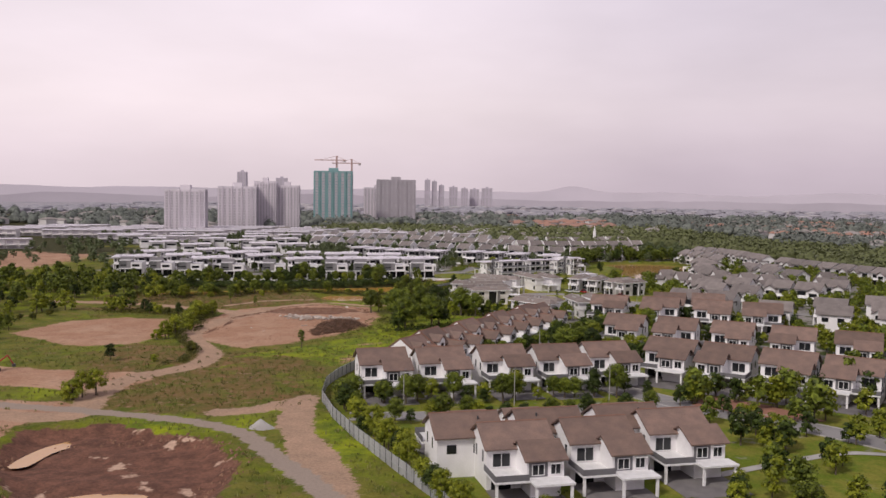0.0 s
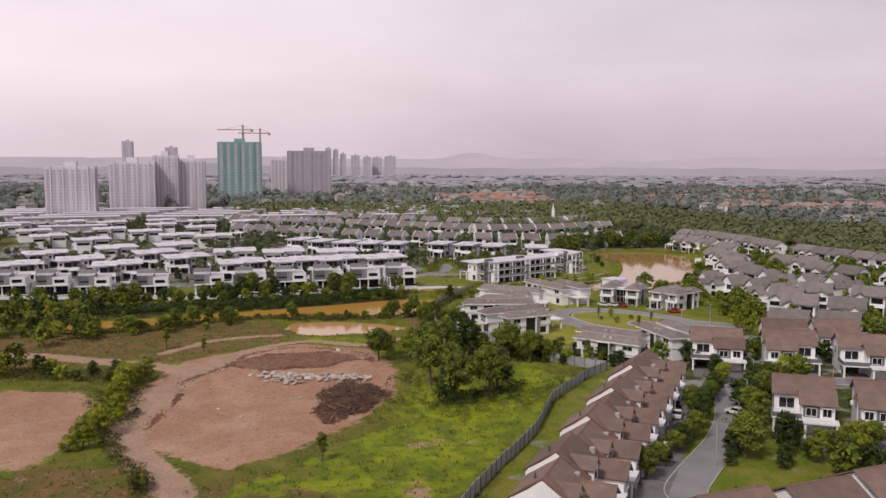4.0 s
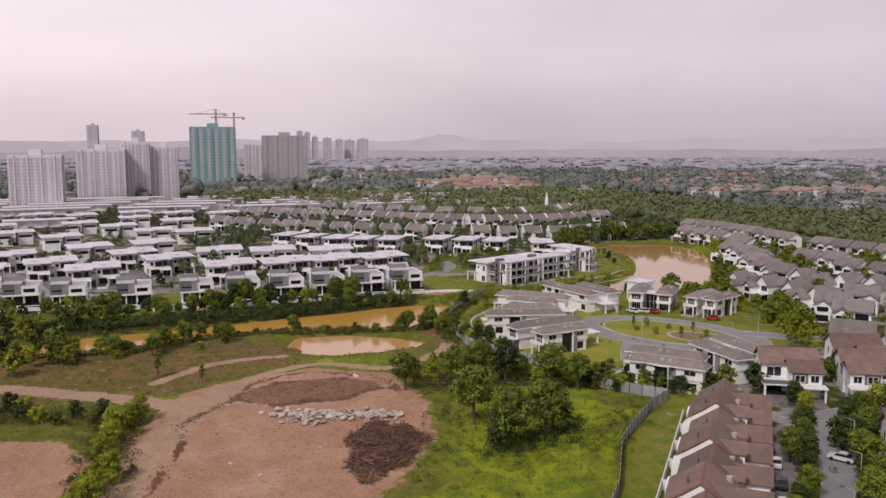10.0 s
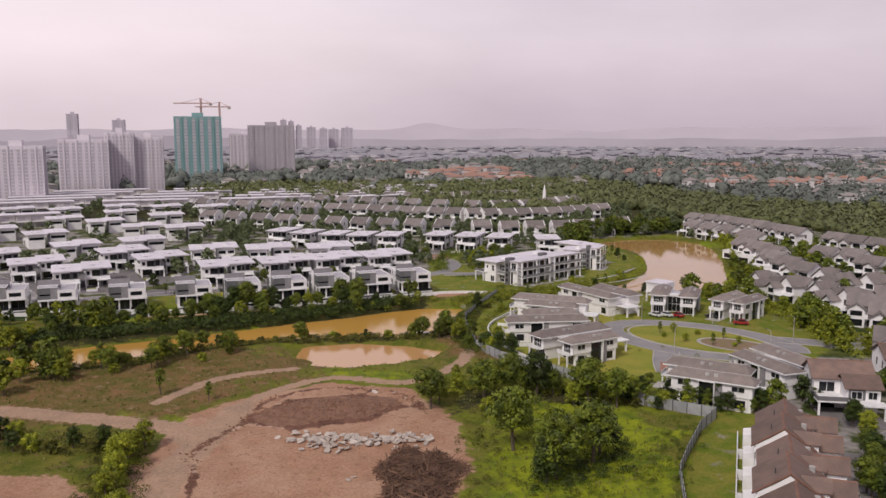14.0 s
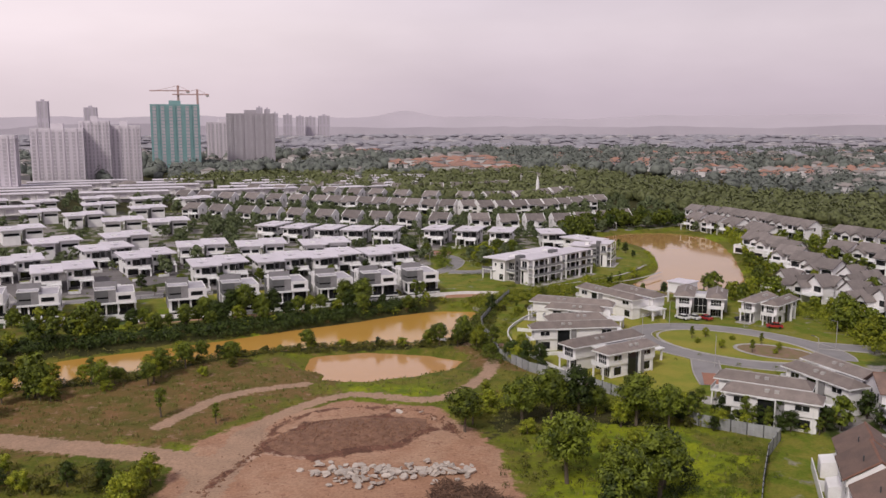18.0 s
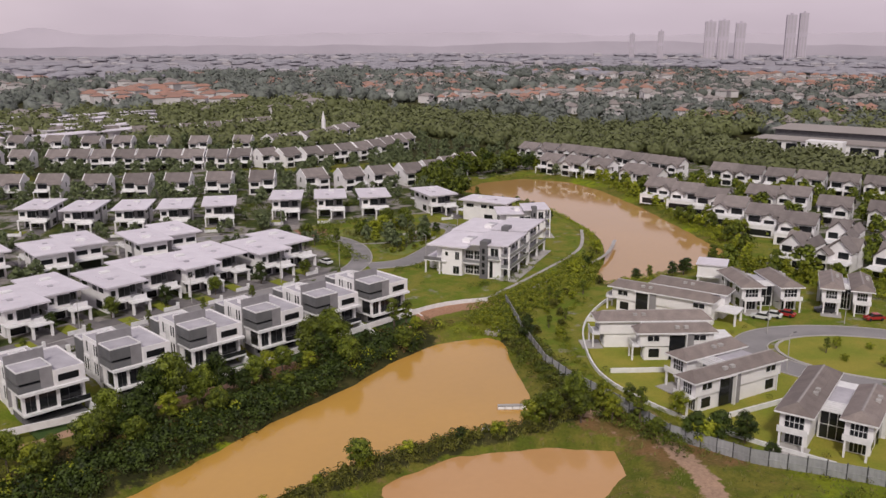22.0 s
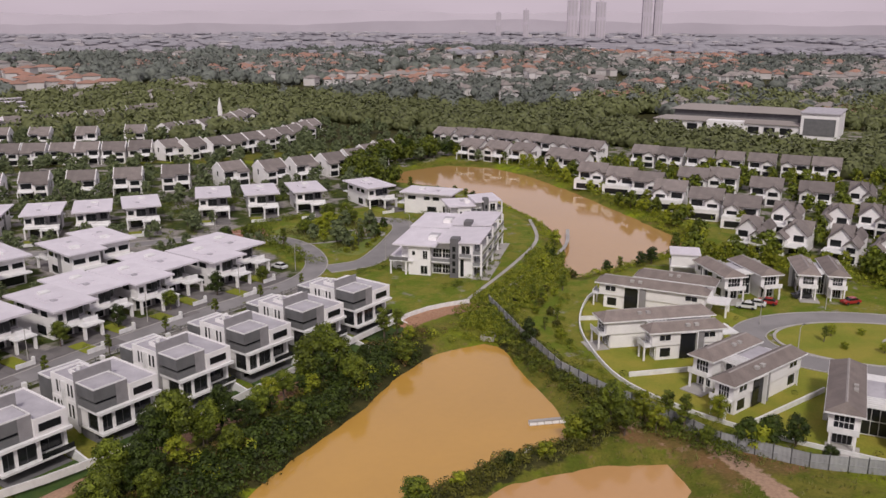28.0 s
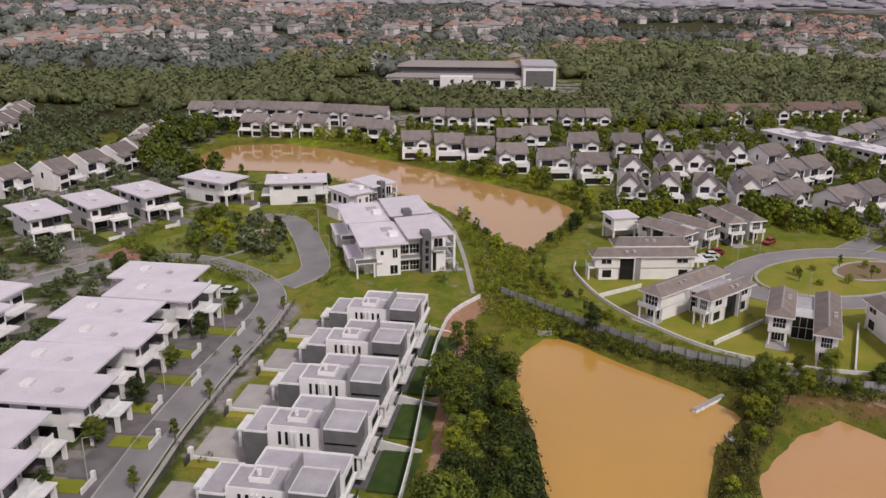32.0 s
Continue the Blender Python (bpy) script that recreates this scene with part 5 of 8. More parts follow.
    part("low_roof", Shape().box(1.8, 4.6, 5.7, 5.6, 10.5, 5.76), M_GREYROOF, h, "grey lower roof")
    part("fin_wall", Shape().box(-6.35, -3.5, 2.9, 0.6, -3.1, 10.5), M_MIDGREY, h, "tall grey fin wall over the roof")
    for y0 in (-0.9, 0.3, 2.9, 4.1, 5.4):
        side_pane(h, -5.7, y0, 3.3, y0 + 0.5, 5.2, -0.06)
    for y0 in (-0.9, 0.3, 2.9, 4.1):
        side_pane(h, -5.6, y0, 6.3, y0 + 0.5, 8.0, -0.06)
    for y0 in (-0.6, 2.2, 5.0):
        side_pane(h, 5.7, y0, 3.3, y0 + 1.4, 5.2, 0.06)
    for y0 in (1.3, 2.1):
        part("wall_fin", Shape().box(-6.05, y0, 3.0, -5.6, y0 + 0.3, 8.2), M_TRIM, h, "white vertical wall fin")
    part("rail", Shape().box(0.6, -10.28, 2.95, 6.0, -10.2, 3.7), M_GLASS, h, "glass balcony rail")
    part("terrace", Shape().box(-5.4, -10.4, 0.9, 5.4, -6.6, 1.25), M_GREYWALL, h, "dark paved terrace")
    part("porch_roof", Shape().box(0.6, 10.6, 4.55, 5.4, 15.0, 4.85), M_TRIM, h, "white porch slab")
    part("porch_post", Shape().box(0.8, 14.2, 2.1, 1.3, 14.8, 4.55), M_WHITE, h)
    part("forecourt", Shape().box(-3.6, 10.7, 1.9, 6.2, 22.0, 2.24), M_CONCRETE, h, "grey paved forecourt")
    part("front_lawn", Shape().box(-6.1, 13.0, 1.9, -4.0, 21.4, 2.28), M_LAWN, h, "bright green strip of front lawn")
    part("lawn_wall", Shape().box(-4.0, 13.0, 1.9, -3.7, 21.5, 2.7), M_TRIM, h, "low white wall beside a lawn")
    part("gate_pier", Shape().box(-4.2, 21.2, 2.1, -3.4, 22.0, 3.8), M_TRIM, h, "white gate pier")
    part("front_fence", Shape().box(-6.1, 21.6, 2.1, -4.2, 21.68, 3.2), M_STEELDARK, h, "low black metal fence")
    part("back_lawn", Shape().box(-5.9, -17.6, 0.9, 5.6, -10.5, 1.32), M_TURF, h, "dark green back-garden turf")
    part("garden_stair", Shape().along_x([(-17.6, 1.0), (-7.0, 1.0), (-7.0, 2.7), (-8.0, 2.7), (-17.6, 1.5)], 5.9, 6.25), M_TRIM, h, "white sloping garden wall")
    return h


def bungalow(left=(-6.7, -1.2, -10.0, 7.9), right=(1.2, 6.7, -7.0, 10.5)):
    """Two long white wings under grey hipped roofs with a glazed link; the long axis is y. left, right: the roofs' extents."""
    h = thing("house", "white villa of two long wings under grey-brown hipped roofs", "house", "cul-de-sac villas")
    for x0, x1, y0, y1 in [(a + 0.45, b - 0.45, c + 0.3, d - 0.4) for a, b, c, d in (left, right)]:
        w = part("wing", Shape().box(x0 + 0.5, y0 + 1.6, 0, x1 - 0.5, y1 - 0.5, 2.9), M_WHITE, h)
        part("upper_wall", Shape().box(x0 + 0.2, y0 + 0.6, 2.9, x1 - 0.2, y1 - 0.3, 5.7), M_WHITE, w)
        part("roof", Shape().hip(x0 - 0.45, x1 + 0.45, y0 - 0.3, y1 + 0.4, 5.75, 7.05, 0.2, 1.6), M_VILLATILE, w, "grey-brown tiled hipped roof")
        part("ridge_cap", Shape().along_x([(-0.2, 7.0), (0, 7.14), (0.2, 7.0)], 0, y1 - y0 - 2.5).turn_x((x0 + x1) / 2, y0 + 1.3), M_RIDGEGREY, w)
        part("fascia", Shape().ring(x0 - 0.5, y0 - 0.35, x1 + 0.5, y1 + 0.45, 0.12, 5.45, 5.72), M_TRIM, w, "white eaves board")
        part("balcony", Shape().box(x0 + 0.2, y0 - 0.9, 2.75, x1 - 0.2, y0 + 0.6, 2.95), M_TRIM, w, "white balcony slab")
        part("balcony_parapet", Shape().box(x0 + 0.2, y0 - 0.9, 2.95, x1 - 0.2, y0 - 0.8, 3.75), M_TRIM, w, "white balcony parapet")
        window(w, x0 + 1.0, 3.1, x1 - 1.0, 5.1, y0 + 0.6, bars=3, rows=1)
        window(w, x0 + 1.0, 0.2, x1 - 1.0, 2.5, y0 + 1.6, bars=3)
        for x in (x0 + 0.5, x1 - 0.8):
            part("column", Shape().box(x, y0 - 0.8, 0, x + 0.3, y0 - 0.5, 2.75), M_WHITE, w)
        out = -1 if x0 < 0 else 1
        xs = x0 + 0.2 if x0 < 0 else x1 - 0.2
        o = 0.06 * out
        for yy, z0, z1, wd in ((y0 + 2.0, 3.9, 5.0, 2.2), (y1 - 4.2, 4.0, 5.0, 2.4)):
            side_window(w, xs, yy, z0, yy + wd, z1, out)
        xg = xs - 0.3 * out
        for yy in (y0 + 2.4, y1 - 3.6):
            part("window", Shape().box(min(xg, xg + o), yy, 0.6, max(xg, xg + o), yy + 2.0, 2.3), M_GLASS, w, "dark ground-floor window")
        part("tall_glazing", Shape().box(min(xs, xs + o), y0 + 6.2, 0.2, max(xs, xs + o), y0 + 9.2, 5.3), M_GLASS, w, "tall black glazed screen")
        p = part("portal", Shape().box(min(xs, xs + 12 * o), y0 + 6.0, 5.3, max(xs, xs + 12 * o), y0 + 9.4, 5.6), M_TRIM, w, "white portal slab over a glazed screen")
        part("portal_leg", Shape().box(min(xs, xs + 12 * o), y0 + 9.2, 0, max(xs, xs + 12 * o), y0 + 9.4, 5.3), M_TRIM, p)
        part("stone_pier", Shape().box(min(xs, xs + 5 * o), y0 + 9.4, 0, max(xs, xs + 5 * o), y0 + 10.8, 5.5), M_MIDGREY, w, "grey stone-clad pier")
        part("downpipe", Shape().box(min(xs, xs + 3 * o), y1 - 1.2, 0, max(xs, xs + 3 * o), y1 - 1.05, 5.5), M_TRIM, w, "white downpipe")
        for k in (0, 1.7):
            part("skylight", Shape().box((x0 + x1) / 2 + 0.9, y0 + 7.2 + k, 6.3, (x0 + x1) / 2 + 1.6, y0 + 8.0 + k, 6.8), M_CONCRETE, w, "white framed skylight")
    lx0, lx1 = left[1] - 0.6, right[0] + 0.6
    ly0, ly1 = max(left[2], right[2]) + 4.5, min(left[3], right[3]) - 1.5
    l = part("link", Shape().box(lx0, ly0, 0, lx1, ly1, 5.0), M_WHITE, h)
    part("link_roof", Shape().box(lx0 - 0.1, ly0 - 0.1, 5.0, lx1 + 0.1, ly1 + 0.1, 5.2), M_GREYROOF, l, "grey flat link roof")
    for k in range(6):
        part("pergola_beam", Shape().box(lx0 - 0.2, ly0 - 1.9 + k * 0.75, 5.25, lx1 + 0.2, ly0 - 1.7 + k * 0.75, 5.5), M_TRIM, l, "white pergola beam")
    window(l, lx0 + 0.3, 0.2, lx1 - 0.3, 4.7, ly0, bars=2, rows=1)
    py = max(left[3], right[3])
    part("porch_roof", Shape().box(-3.6, py - 1.6, 2.8, 1.8, py + 3.2, 3.05), M_TRIM, h, "white car porch slab")
    for x in (-3.2, 1.2):
        part("post", Shape().box(x - 0.2, py + 2.5, 0, x + 0.2, py + 2.9, 2.8), M_WHITE, h)
    part("terrace", Shape().box(left[0] + 0.6, left[2] - 2.4, 0, left[1] - 0.3, left[2] + 1.6, 0.14), M_CONCRETE, h, "pale paved terrace")
    return h


def lake_villa():
    """White three-storey villa, long along y: grey stair tower, balconies stacked at the lake end."""
    h = thing("house", "white three-storey lakeside villa with thin white roofs and balconies", "house", "lakeside villas")
    part("wall", Shape().box(-6.4, -6.8, 0, 8.0, 13.0, 7.4), M_WHITE, h)
    e = part("end_wall", Shape().box(-8.6, -7.0, 0, -6.4, -3.2, 8.5), M_WHITE, h)
    side_window(e, -8.6, -6.2, 6.0, -4.0, 8.0, -1, bars=1)
    part("loggia", Shape().box(-9.6, -6.8, 5.2, -8.6, -3.6, 5.4), M_TRIM, e, "white loggia slab")
    part("loggia_rail", Shape().box(-9.6, -6.8, 5.4, -9.52, -3.6, 6.2), M_RAILGLASS, e, "pale loggia rail")
    part("tall_window", Shape().box(-8.66, -4.6, 0.3, -8.6, -3.7, 4.6), M_GLASS, e, "dark tall window")
    t = part("stair_tower", Shape().box(-9.3, -3.2, 0, -6.0, -1.0, 9.7), M_GREYWALL, h, "grey stair tower rising over the roof")
    for z in (1.2, 3.0, 4.8, 6.6):
        part("tower_window", Shape().box(-9.36, -2.5, z, -9.3, -1.7, z + 1.2), M_GLASS, t, "dark stair window")
    for z in (0.3, 4.2):
        for y0, y1 in ((-0.7, 1.6), (1.9, 4.2)):
            side_window(h, -6.4, y0, z, y1, z + 2.2, -1, bars=2, rows=1)
    part("mid_slab", Shape().box(-8.0, -1.0, 3.2, -6.4, 4.4, 3.5), M_TRIM, h, "white floor slab in a glazed recess")
    part("mid_rail", Shape().box(-8.0, -1.0, 3.5, -7.92, 4.4, 4.3), M_RAILGLASS, h, "pale glass rail")
    f = part("front_block", Shape().box(-8.8, 4.4, 0, -6.4, 10.4, 7.4), M_WHITE, h)
    side_window(f, -8.8, 5.2, 0.4, 7.0, 2.4, -1)
    side_window(f, -8.8, 5.2, 4.2, 6.4, 6.2, -1)
    part("side_window", Shape().box(-8.86, 8.6, 5.0, -8.8, 9.4, 6.0), M_GLASS, f, "dark small window")
    part("side_balcony", Shape().box(-9.4, 9.0, 3.3, -4.0, 15.6, 3.55), M_TRIM, h, "white balcony slab")
    part("side_rail", Shape().box(-9.4, 10.4, 3.55, -9.3, 15.6, 4.4), M_GREYWALL, h, "dark balcony rail")
    for x, y in ((-9.1, 15.2), (-4.4, 15.2), (-9.1, 11.0)):
        part("column", Shape().box(x - 0.2, y - 0.2, 0, x + 0.2, y + 0.2, 3.3), M_WHITE, h)
    part("roof", Shape().box(-9.8, 2.6, 7.4, 9.0, 14.6, 7.75), M_WHITEROOF, h, "thin white flat roof")
    part("roof", Shape().along_x([(-9.0, 8.75), (2.6, 8.35), (2.6, 8.65), (-9.0, 9.05)], -9.2, 8.8), M_WHITEROOF, h, "thin white sloping roof")
    part("clerestory", Shape().box(-6.4, -6.8, 7.4, 8.0, 2.4, 8.4), M_WHITE, h)
    part("roof_box", Shape().box(-4.0, 4.0, 7.75, -1.4, 6.2, 8.6), M_WHITE, h, "white roof box")
    part("roof_well", Shape().box(0.4, 4.4, 7.75, 3.6, 7.2, 7.95), M_GREYROOF, h, "grey roof light")
    for z in (2.9, 5.7):
        b = part("balcony", Shape().box(-8.6, -9.6, z, 8.2, -6.8, z + 0.25), M_TRIM, h, "white lakeside balcony slab")
        part("rail", Shape().box(-8.6, -9.6, z + 0.25, 8.2, -9.5, z + 1.1), M_RAILGLASS, b, "pale glass balcony rail")
        part("end_rail", Shape().box(-8.6, -9.5, z + 0.25, -8.5, -7.0, z + 1.1), M_RAILGLASS, b, "pale glass balcony rail")
    for z in (0.2, 3.2, 6.0):
        for x0 in (-5.6, -2.2, 1.2, 4.6):
            part("glazing", Shape().box(x0, -6.88, z, x0 + 2.5, -6.8, z + 2.0), M_GLASS, h, "dark lakeside glazing")
    for x in (-8.4, 0, 7.8):
        part("column", Shape().box(x - 0.25, -9.5, 0, x + 0.25, -9.0, 8.6), M_WHITE, h)
    for y0 in (-5.0, -1.5, 2.0, 5.5, 9.0):
        for z in (0.8, 4.2):
            side_pane(h, 8.0, y0, z, y0 + 1.8, z + 1.6, 0.06)
    part("terrace", Shape().box(-9.4, -11.5, 0, 8.4, -6.8, 0.14), M_CONCRETE, h, "pale paved terrace")
    for x0 in (-4.6, -0.6, 3.4):
        part("window", Shape().box(x0, 13.0, 4.2, x0 + 2.4, 13.07, 6.2), M_GLASS, h, "dark rear window")
    g = part("garage", Shape().box(-3.6, 13.0, 0, 6.0, 16.4, 3.1), M_WHITE, h)
    part("garage_roof", Shape().box(-4.2, 12.6, 3.1, 6.6, 16.8, 3.35), M_WHITEROOF, g, "flat white garage roof")
    return h


def merged(h):
    """A far house keeps one mesh a material."""
    groups = {}
    for o in list(h.children_recursive):
        groups.setdefault(o.data.materials[0].name, []).append(o)
    names = {"white_render": "wall", "dark_window_glass": "glazing", "white_trim": "porch_roof", "white_roof_coating": "roof", "mid_grey_render": "recess_wall", "driveway_pavers": "driveway"}
    for key, obs in groups.items():
        s = Shape()
        mat = obs[0].data.materials[0]
        for o in obs:
            s.add([v.co[:] for v in o.data.vertices], [tuple(p.vertices) for p in o.data.polygons])
        for o in obs:
            bpy.data.objects.remove(o)
        tagged(part(names.get(key, "roof"), s, mat, h), kind="stuff")
    return h


# ---- houses on the plan ----
HOMES = []


def house(key, build, x, y, turn):
    HOMES.append((x, y))
    return put(key, build, pose(x, y, GROUND, 0, 0, turn))


def gables(line, turn, roof=M_BROWNTILE, near=True, kx=1.0, first=0):
    for i, (x, y) in enumerate(line):
        f = (i + first) % 2 == 1
        house(f"gable{roof.name}{f}{near}{kx}", lambda: gable_house(roof, f, near, kx), x, y, turn)


def spaced(a, b, n):
    return [(a[0] + (b[0] - a[0]) * i / (n - 1), a[1] + (b[1] - a[1]) * i / (n - 1)) for i in range(n)]


# near estate: two rows back to back, then rows along the hoarding and the road
gables([(65.5, -45.5)], 12, kx=0.97)
gables([(78, -42.5)], 12, kx=0.97)
gables([(91, -37)], 12, kx=0.97)
gables([(83, -27), (70, -30), (57, -33)], 192, kx=0.97, first=1)
gables([(43.5, 14)], 13, kx=0.97)
gables([(56, 16)], 13, kx=0.97)
gables([(69.5, 19.5)], 13, kx=0.97)
gables([(82, 21)], 13, kx=0.97)
gables([(94, 25)], 13, kx=0.97)
for i in range(9):
    f = i % 2 == 1
    house(f"saw{f}", lambda: row_house(f), 88.5 - 4.85 * i, 98.4 - 8.05 * i, 59)
gables(spaced((109, 31), (152, 1), 5), -34, kx=1.05)
gables(spaced((163, -6), (205, -30), 5), -30, near=False)
gables([(114, 119), (130, 114), (145, 107), (159, 101)], -22, kx=1.1)
gables([(108, 72), (121, 66), (134, 59), (147, 51), (160, 43)], -28)
gables([(137, 128), (150, 126)], -20)


def plains(line, turn, tag="g", roof=M_GREYTILE, front=False, terrace=False, parapet=False):
    for i, (x, y) in enumerate(line):
        f = i % 2 == 1
        far = y > 420 or x > 222
        if front and far:
            house(f"farfront{tag}{f}", lambda: merged(front_gable_house(roof, f, False)), x, y, turn)
        elif front:
            house(f"front{tag}{f}", lambda: front_gable_house(roof, f, False), x, y, turn)
        elif far:
            house(f"farplain{tag}{f}{parapet}", lambda: merged(plain_house(roof, f, False, parapet)), x, y, turn)
        else:
            house(f"plain{tag}{f}{terrace}{parapet}", lambda: plain_house(roof, f, terrace, parapet), x, y, turn)


# east of the lake and the cul-de-sac
plains([(165, 228), (169, 218), (172, 206), (173, 195)], -80, front=True)
plains([(208, 310), (207, 297), (205, 285), (197, 271.5), (193, 256.5), (190, 243)], -70, terrace=True)
plains([(224, 278), (231, 270), (224, 251), (228, 236)], -70)
plains([(190, 229.5), (198, 218), (205, 210), (223, 198), (238, 225)], -75, front=True)
plains([(223, 384), (226, 372), (229, 360), (228, 340), (225, 330)], -82)
plains([(243, 421), (248, 412.5), (252, 403.5), (253, 394), (254, 384.5), (256, 375), (255, 364.5), (256, 354), (256, 344)], -80)
plains([(260, 320), (262, 309), (265, 297.5), (269, 286.5), (273, 275), (277, 263.5), (281, 253)], -72)
plains([(303, 221), (307.5, 211), (312.5, 200), (317, 190), (321.5, 180), (328, 170), (333, 160), (338, 148)], -68, "b", M_BROWNTILE)
for x, y in ((258, 178), (253, 169.5), (247, 161), (239, 153)):
    house("flat10", lambda: flat_house(9.8), x, y, -48)
plains([(208, 175), (199, 183), (177, 162), (167, 171), (224, 187), (170, 184), (186, 193), (148, 145), (160, 140)], -40)
for k in range(6):
    plains(spaced((175 + 24 * k, 20 + 24 * k), (220 + 26 * k, -14 + 22 * k), 5), -35 if k % 2 else 145)
    plains(spaced((168 + 22 * k, 112 + 8 * k), (212 + 22 * k, 82 + 8 * k), 4), -30 if k % 2 else 150)
# rows north of the pond and lake
plains([(1, 472), (14, 463), (27, 455), (41, 444), (54, 436.5), (67, 428.5), (81, 422), (96, 415.5)], -32, parapet=True)
plains([(114, 408), (127, 401), (140, 399), (154, 398), (167, 400), (180, 405), (192, 410)], -4, parapet=True)
plains([(6, 558), (20, 548), (33, 540), (47, 531), (55.5, 526), (64, 519), (72.5, 513.5), (81, 507.5), (90, 500.5), (98.5, 495), (107, 488), (117, 484)], -34, parapet=True)
plains([(127, 478.5), (136, 474), (146, 471), (156, 472), (166, 473.5), (176, 474), (186, 478), (196, 483), (206, 488.5), (216, 495)], 8, parapet=True)
plains([(44, 606), (60, 595), (75, 580), (89, 572), (104, 560.5), (121, 547), (141, 537)], -36, parapet=True)
plains([(157, 533), (167.5, 533.5), (178, 535), (188, 540), (199, 547), (211, 556), (222, 564)], 22, parapet=True)
plains([(55, 652), (71, 642), (98, 628), (112, 619), (126, 614), (141, 618), (157, 619), (171, 620), (184, 625), (196, 630)], -8, parapet=True)
plains([(-14, 486), (-28, 498), (-10, 566), (-24, 578), (26, 618), (8, 630), (-38, 590)], -32, parapet=True)
# cubic houses along the pond
for x, y in ((-91, 259), (-76, 257), (-61, 254), (-40.5, 252), (-21, 253.5), (-6, 255.5), (8.5, 257.6), (22.5, 259.6), (36.5, 261.6), (50.5, 263.7)):
    put("box", lambda: widen(box_house(), 0.9, 0.81, 1.16), pose(x + 0.7, y, GROUND - 2.45, 0, 0, 8))
# white semi-detached pairs
for x, y, r in ((49, 310, 9), (28.7, 307, 9), (9.3, 302, 10), (-12, 298, 10), (-38, 322, 18), (-55, 343, 20), (-62, 297, 12), (-82, 318, 16), (-104, 344, 18), (-104, 300, 12)):
    c, s = math.cos(radians(r)), math.sin(radians(r))
    for k in (-1, 1):
        house("flat9", lambda: flat_house(8.7), x + k * 4.97 * c - k * 2.1 * s, y + k * 4.97 * s + k * 2.1 * c, r)
for x, y, r in ((29, 339, 183), (4, 341, 184), (-19, 345, 186)):
    c, s = math.cos(radians(r)), math.sin(radians(r))
    for k in (-1, 1):
        house("flat9", lambda: flat_house(8.7), x + k * 4.97 * c - k * 2.1 * s, y + k * 4.97 * s + k * 2.1 * c, r)
for x, y, r in ((-52, 380, 198), (-78, 368, 200), (-101, 415, 200), (-38, 432, 190), (-60, 440, 190), (-83, 470, 196), (-108, 490, 196), (-83, 526, 194), (-54, 500, 194), (-130, 440, 200), (-150, 480, 200), (-120, 550, 200), (-150, 560, 200), (-180, 520, 200), (-90, 570, 195), (-60, 560, 195), (-30, 555, 195)):
    c, s = math.cos(radians(r)), math.sin(radians(r))
    for k in (-1, 1):
        house("flatfar", lambda: merged(flat_house(8.7, False)), x + k * 4.97 * c - k * 2.1 * s, y + k * 4.97 * s + k * 2.1 * c, r)
for x, y, r in ((12, 402, -32), (23, 391, -32), (36, 383, -28), (48, 377, -26), (61, 373, -24), (84, 370, -30), (97, 363, -28), (110, 356, -26), (129, 346, -12), (135, 322, 25)):
    house("flat10", lambda: flat_house(9.8), x, y, r)
for x, y in ((93.5, 272.5), (109, 282.5)):
    house("villa", lambda: widen(lake_villa(), 0.93, 0.92), x, y, 31)
house("small_villa", lambda: widen(lake_villa(), 0.62, 0.68), 130, 298, 56)
for x, y, a, left, right in ((102.9, 220.6, -161, (-7.4, -1.6, -5.4, 12.4), (1.2, 5.9, -12.0, 11.9)), (83.8, 204.7, -124, (-7.4, -1.6, -14.0, 9.0), (1.2, 5.6, -8.0, 7.6)), (74.5, 187.3, -96, (-7.1, -2.0, -4.9, 10.4), (1.2, 5.9, -11.0, 11.1)), (76.3, 165.9, -71, (-7.2, -1.6, -10.0, 11.5), (1.4, 6.6, -7.7, 7.7)), (125.5, 213, -33, (-7.2, -1.5, -7.0, 8.0), (1.5, 7.2, -7.4, 7.0)), (139, 200, -58, (-5.6, -0.5, -7.5, 7.0), (0.7, 5.6, -7.2, 7.5))):
    house(f"bungalow{x}", lambda: bungalow(left, right), x, y, a)
for x, y, a in ((91, 130, -133), (110, 136, -172)):
    house("bungalow", bungalow, x, y, a)

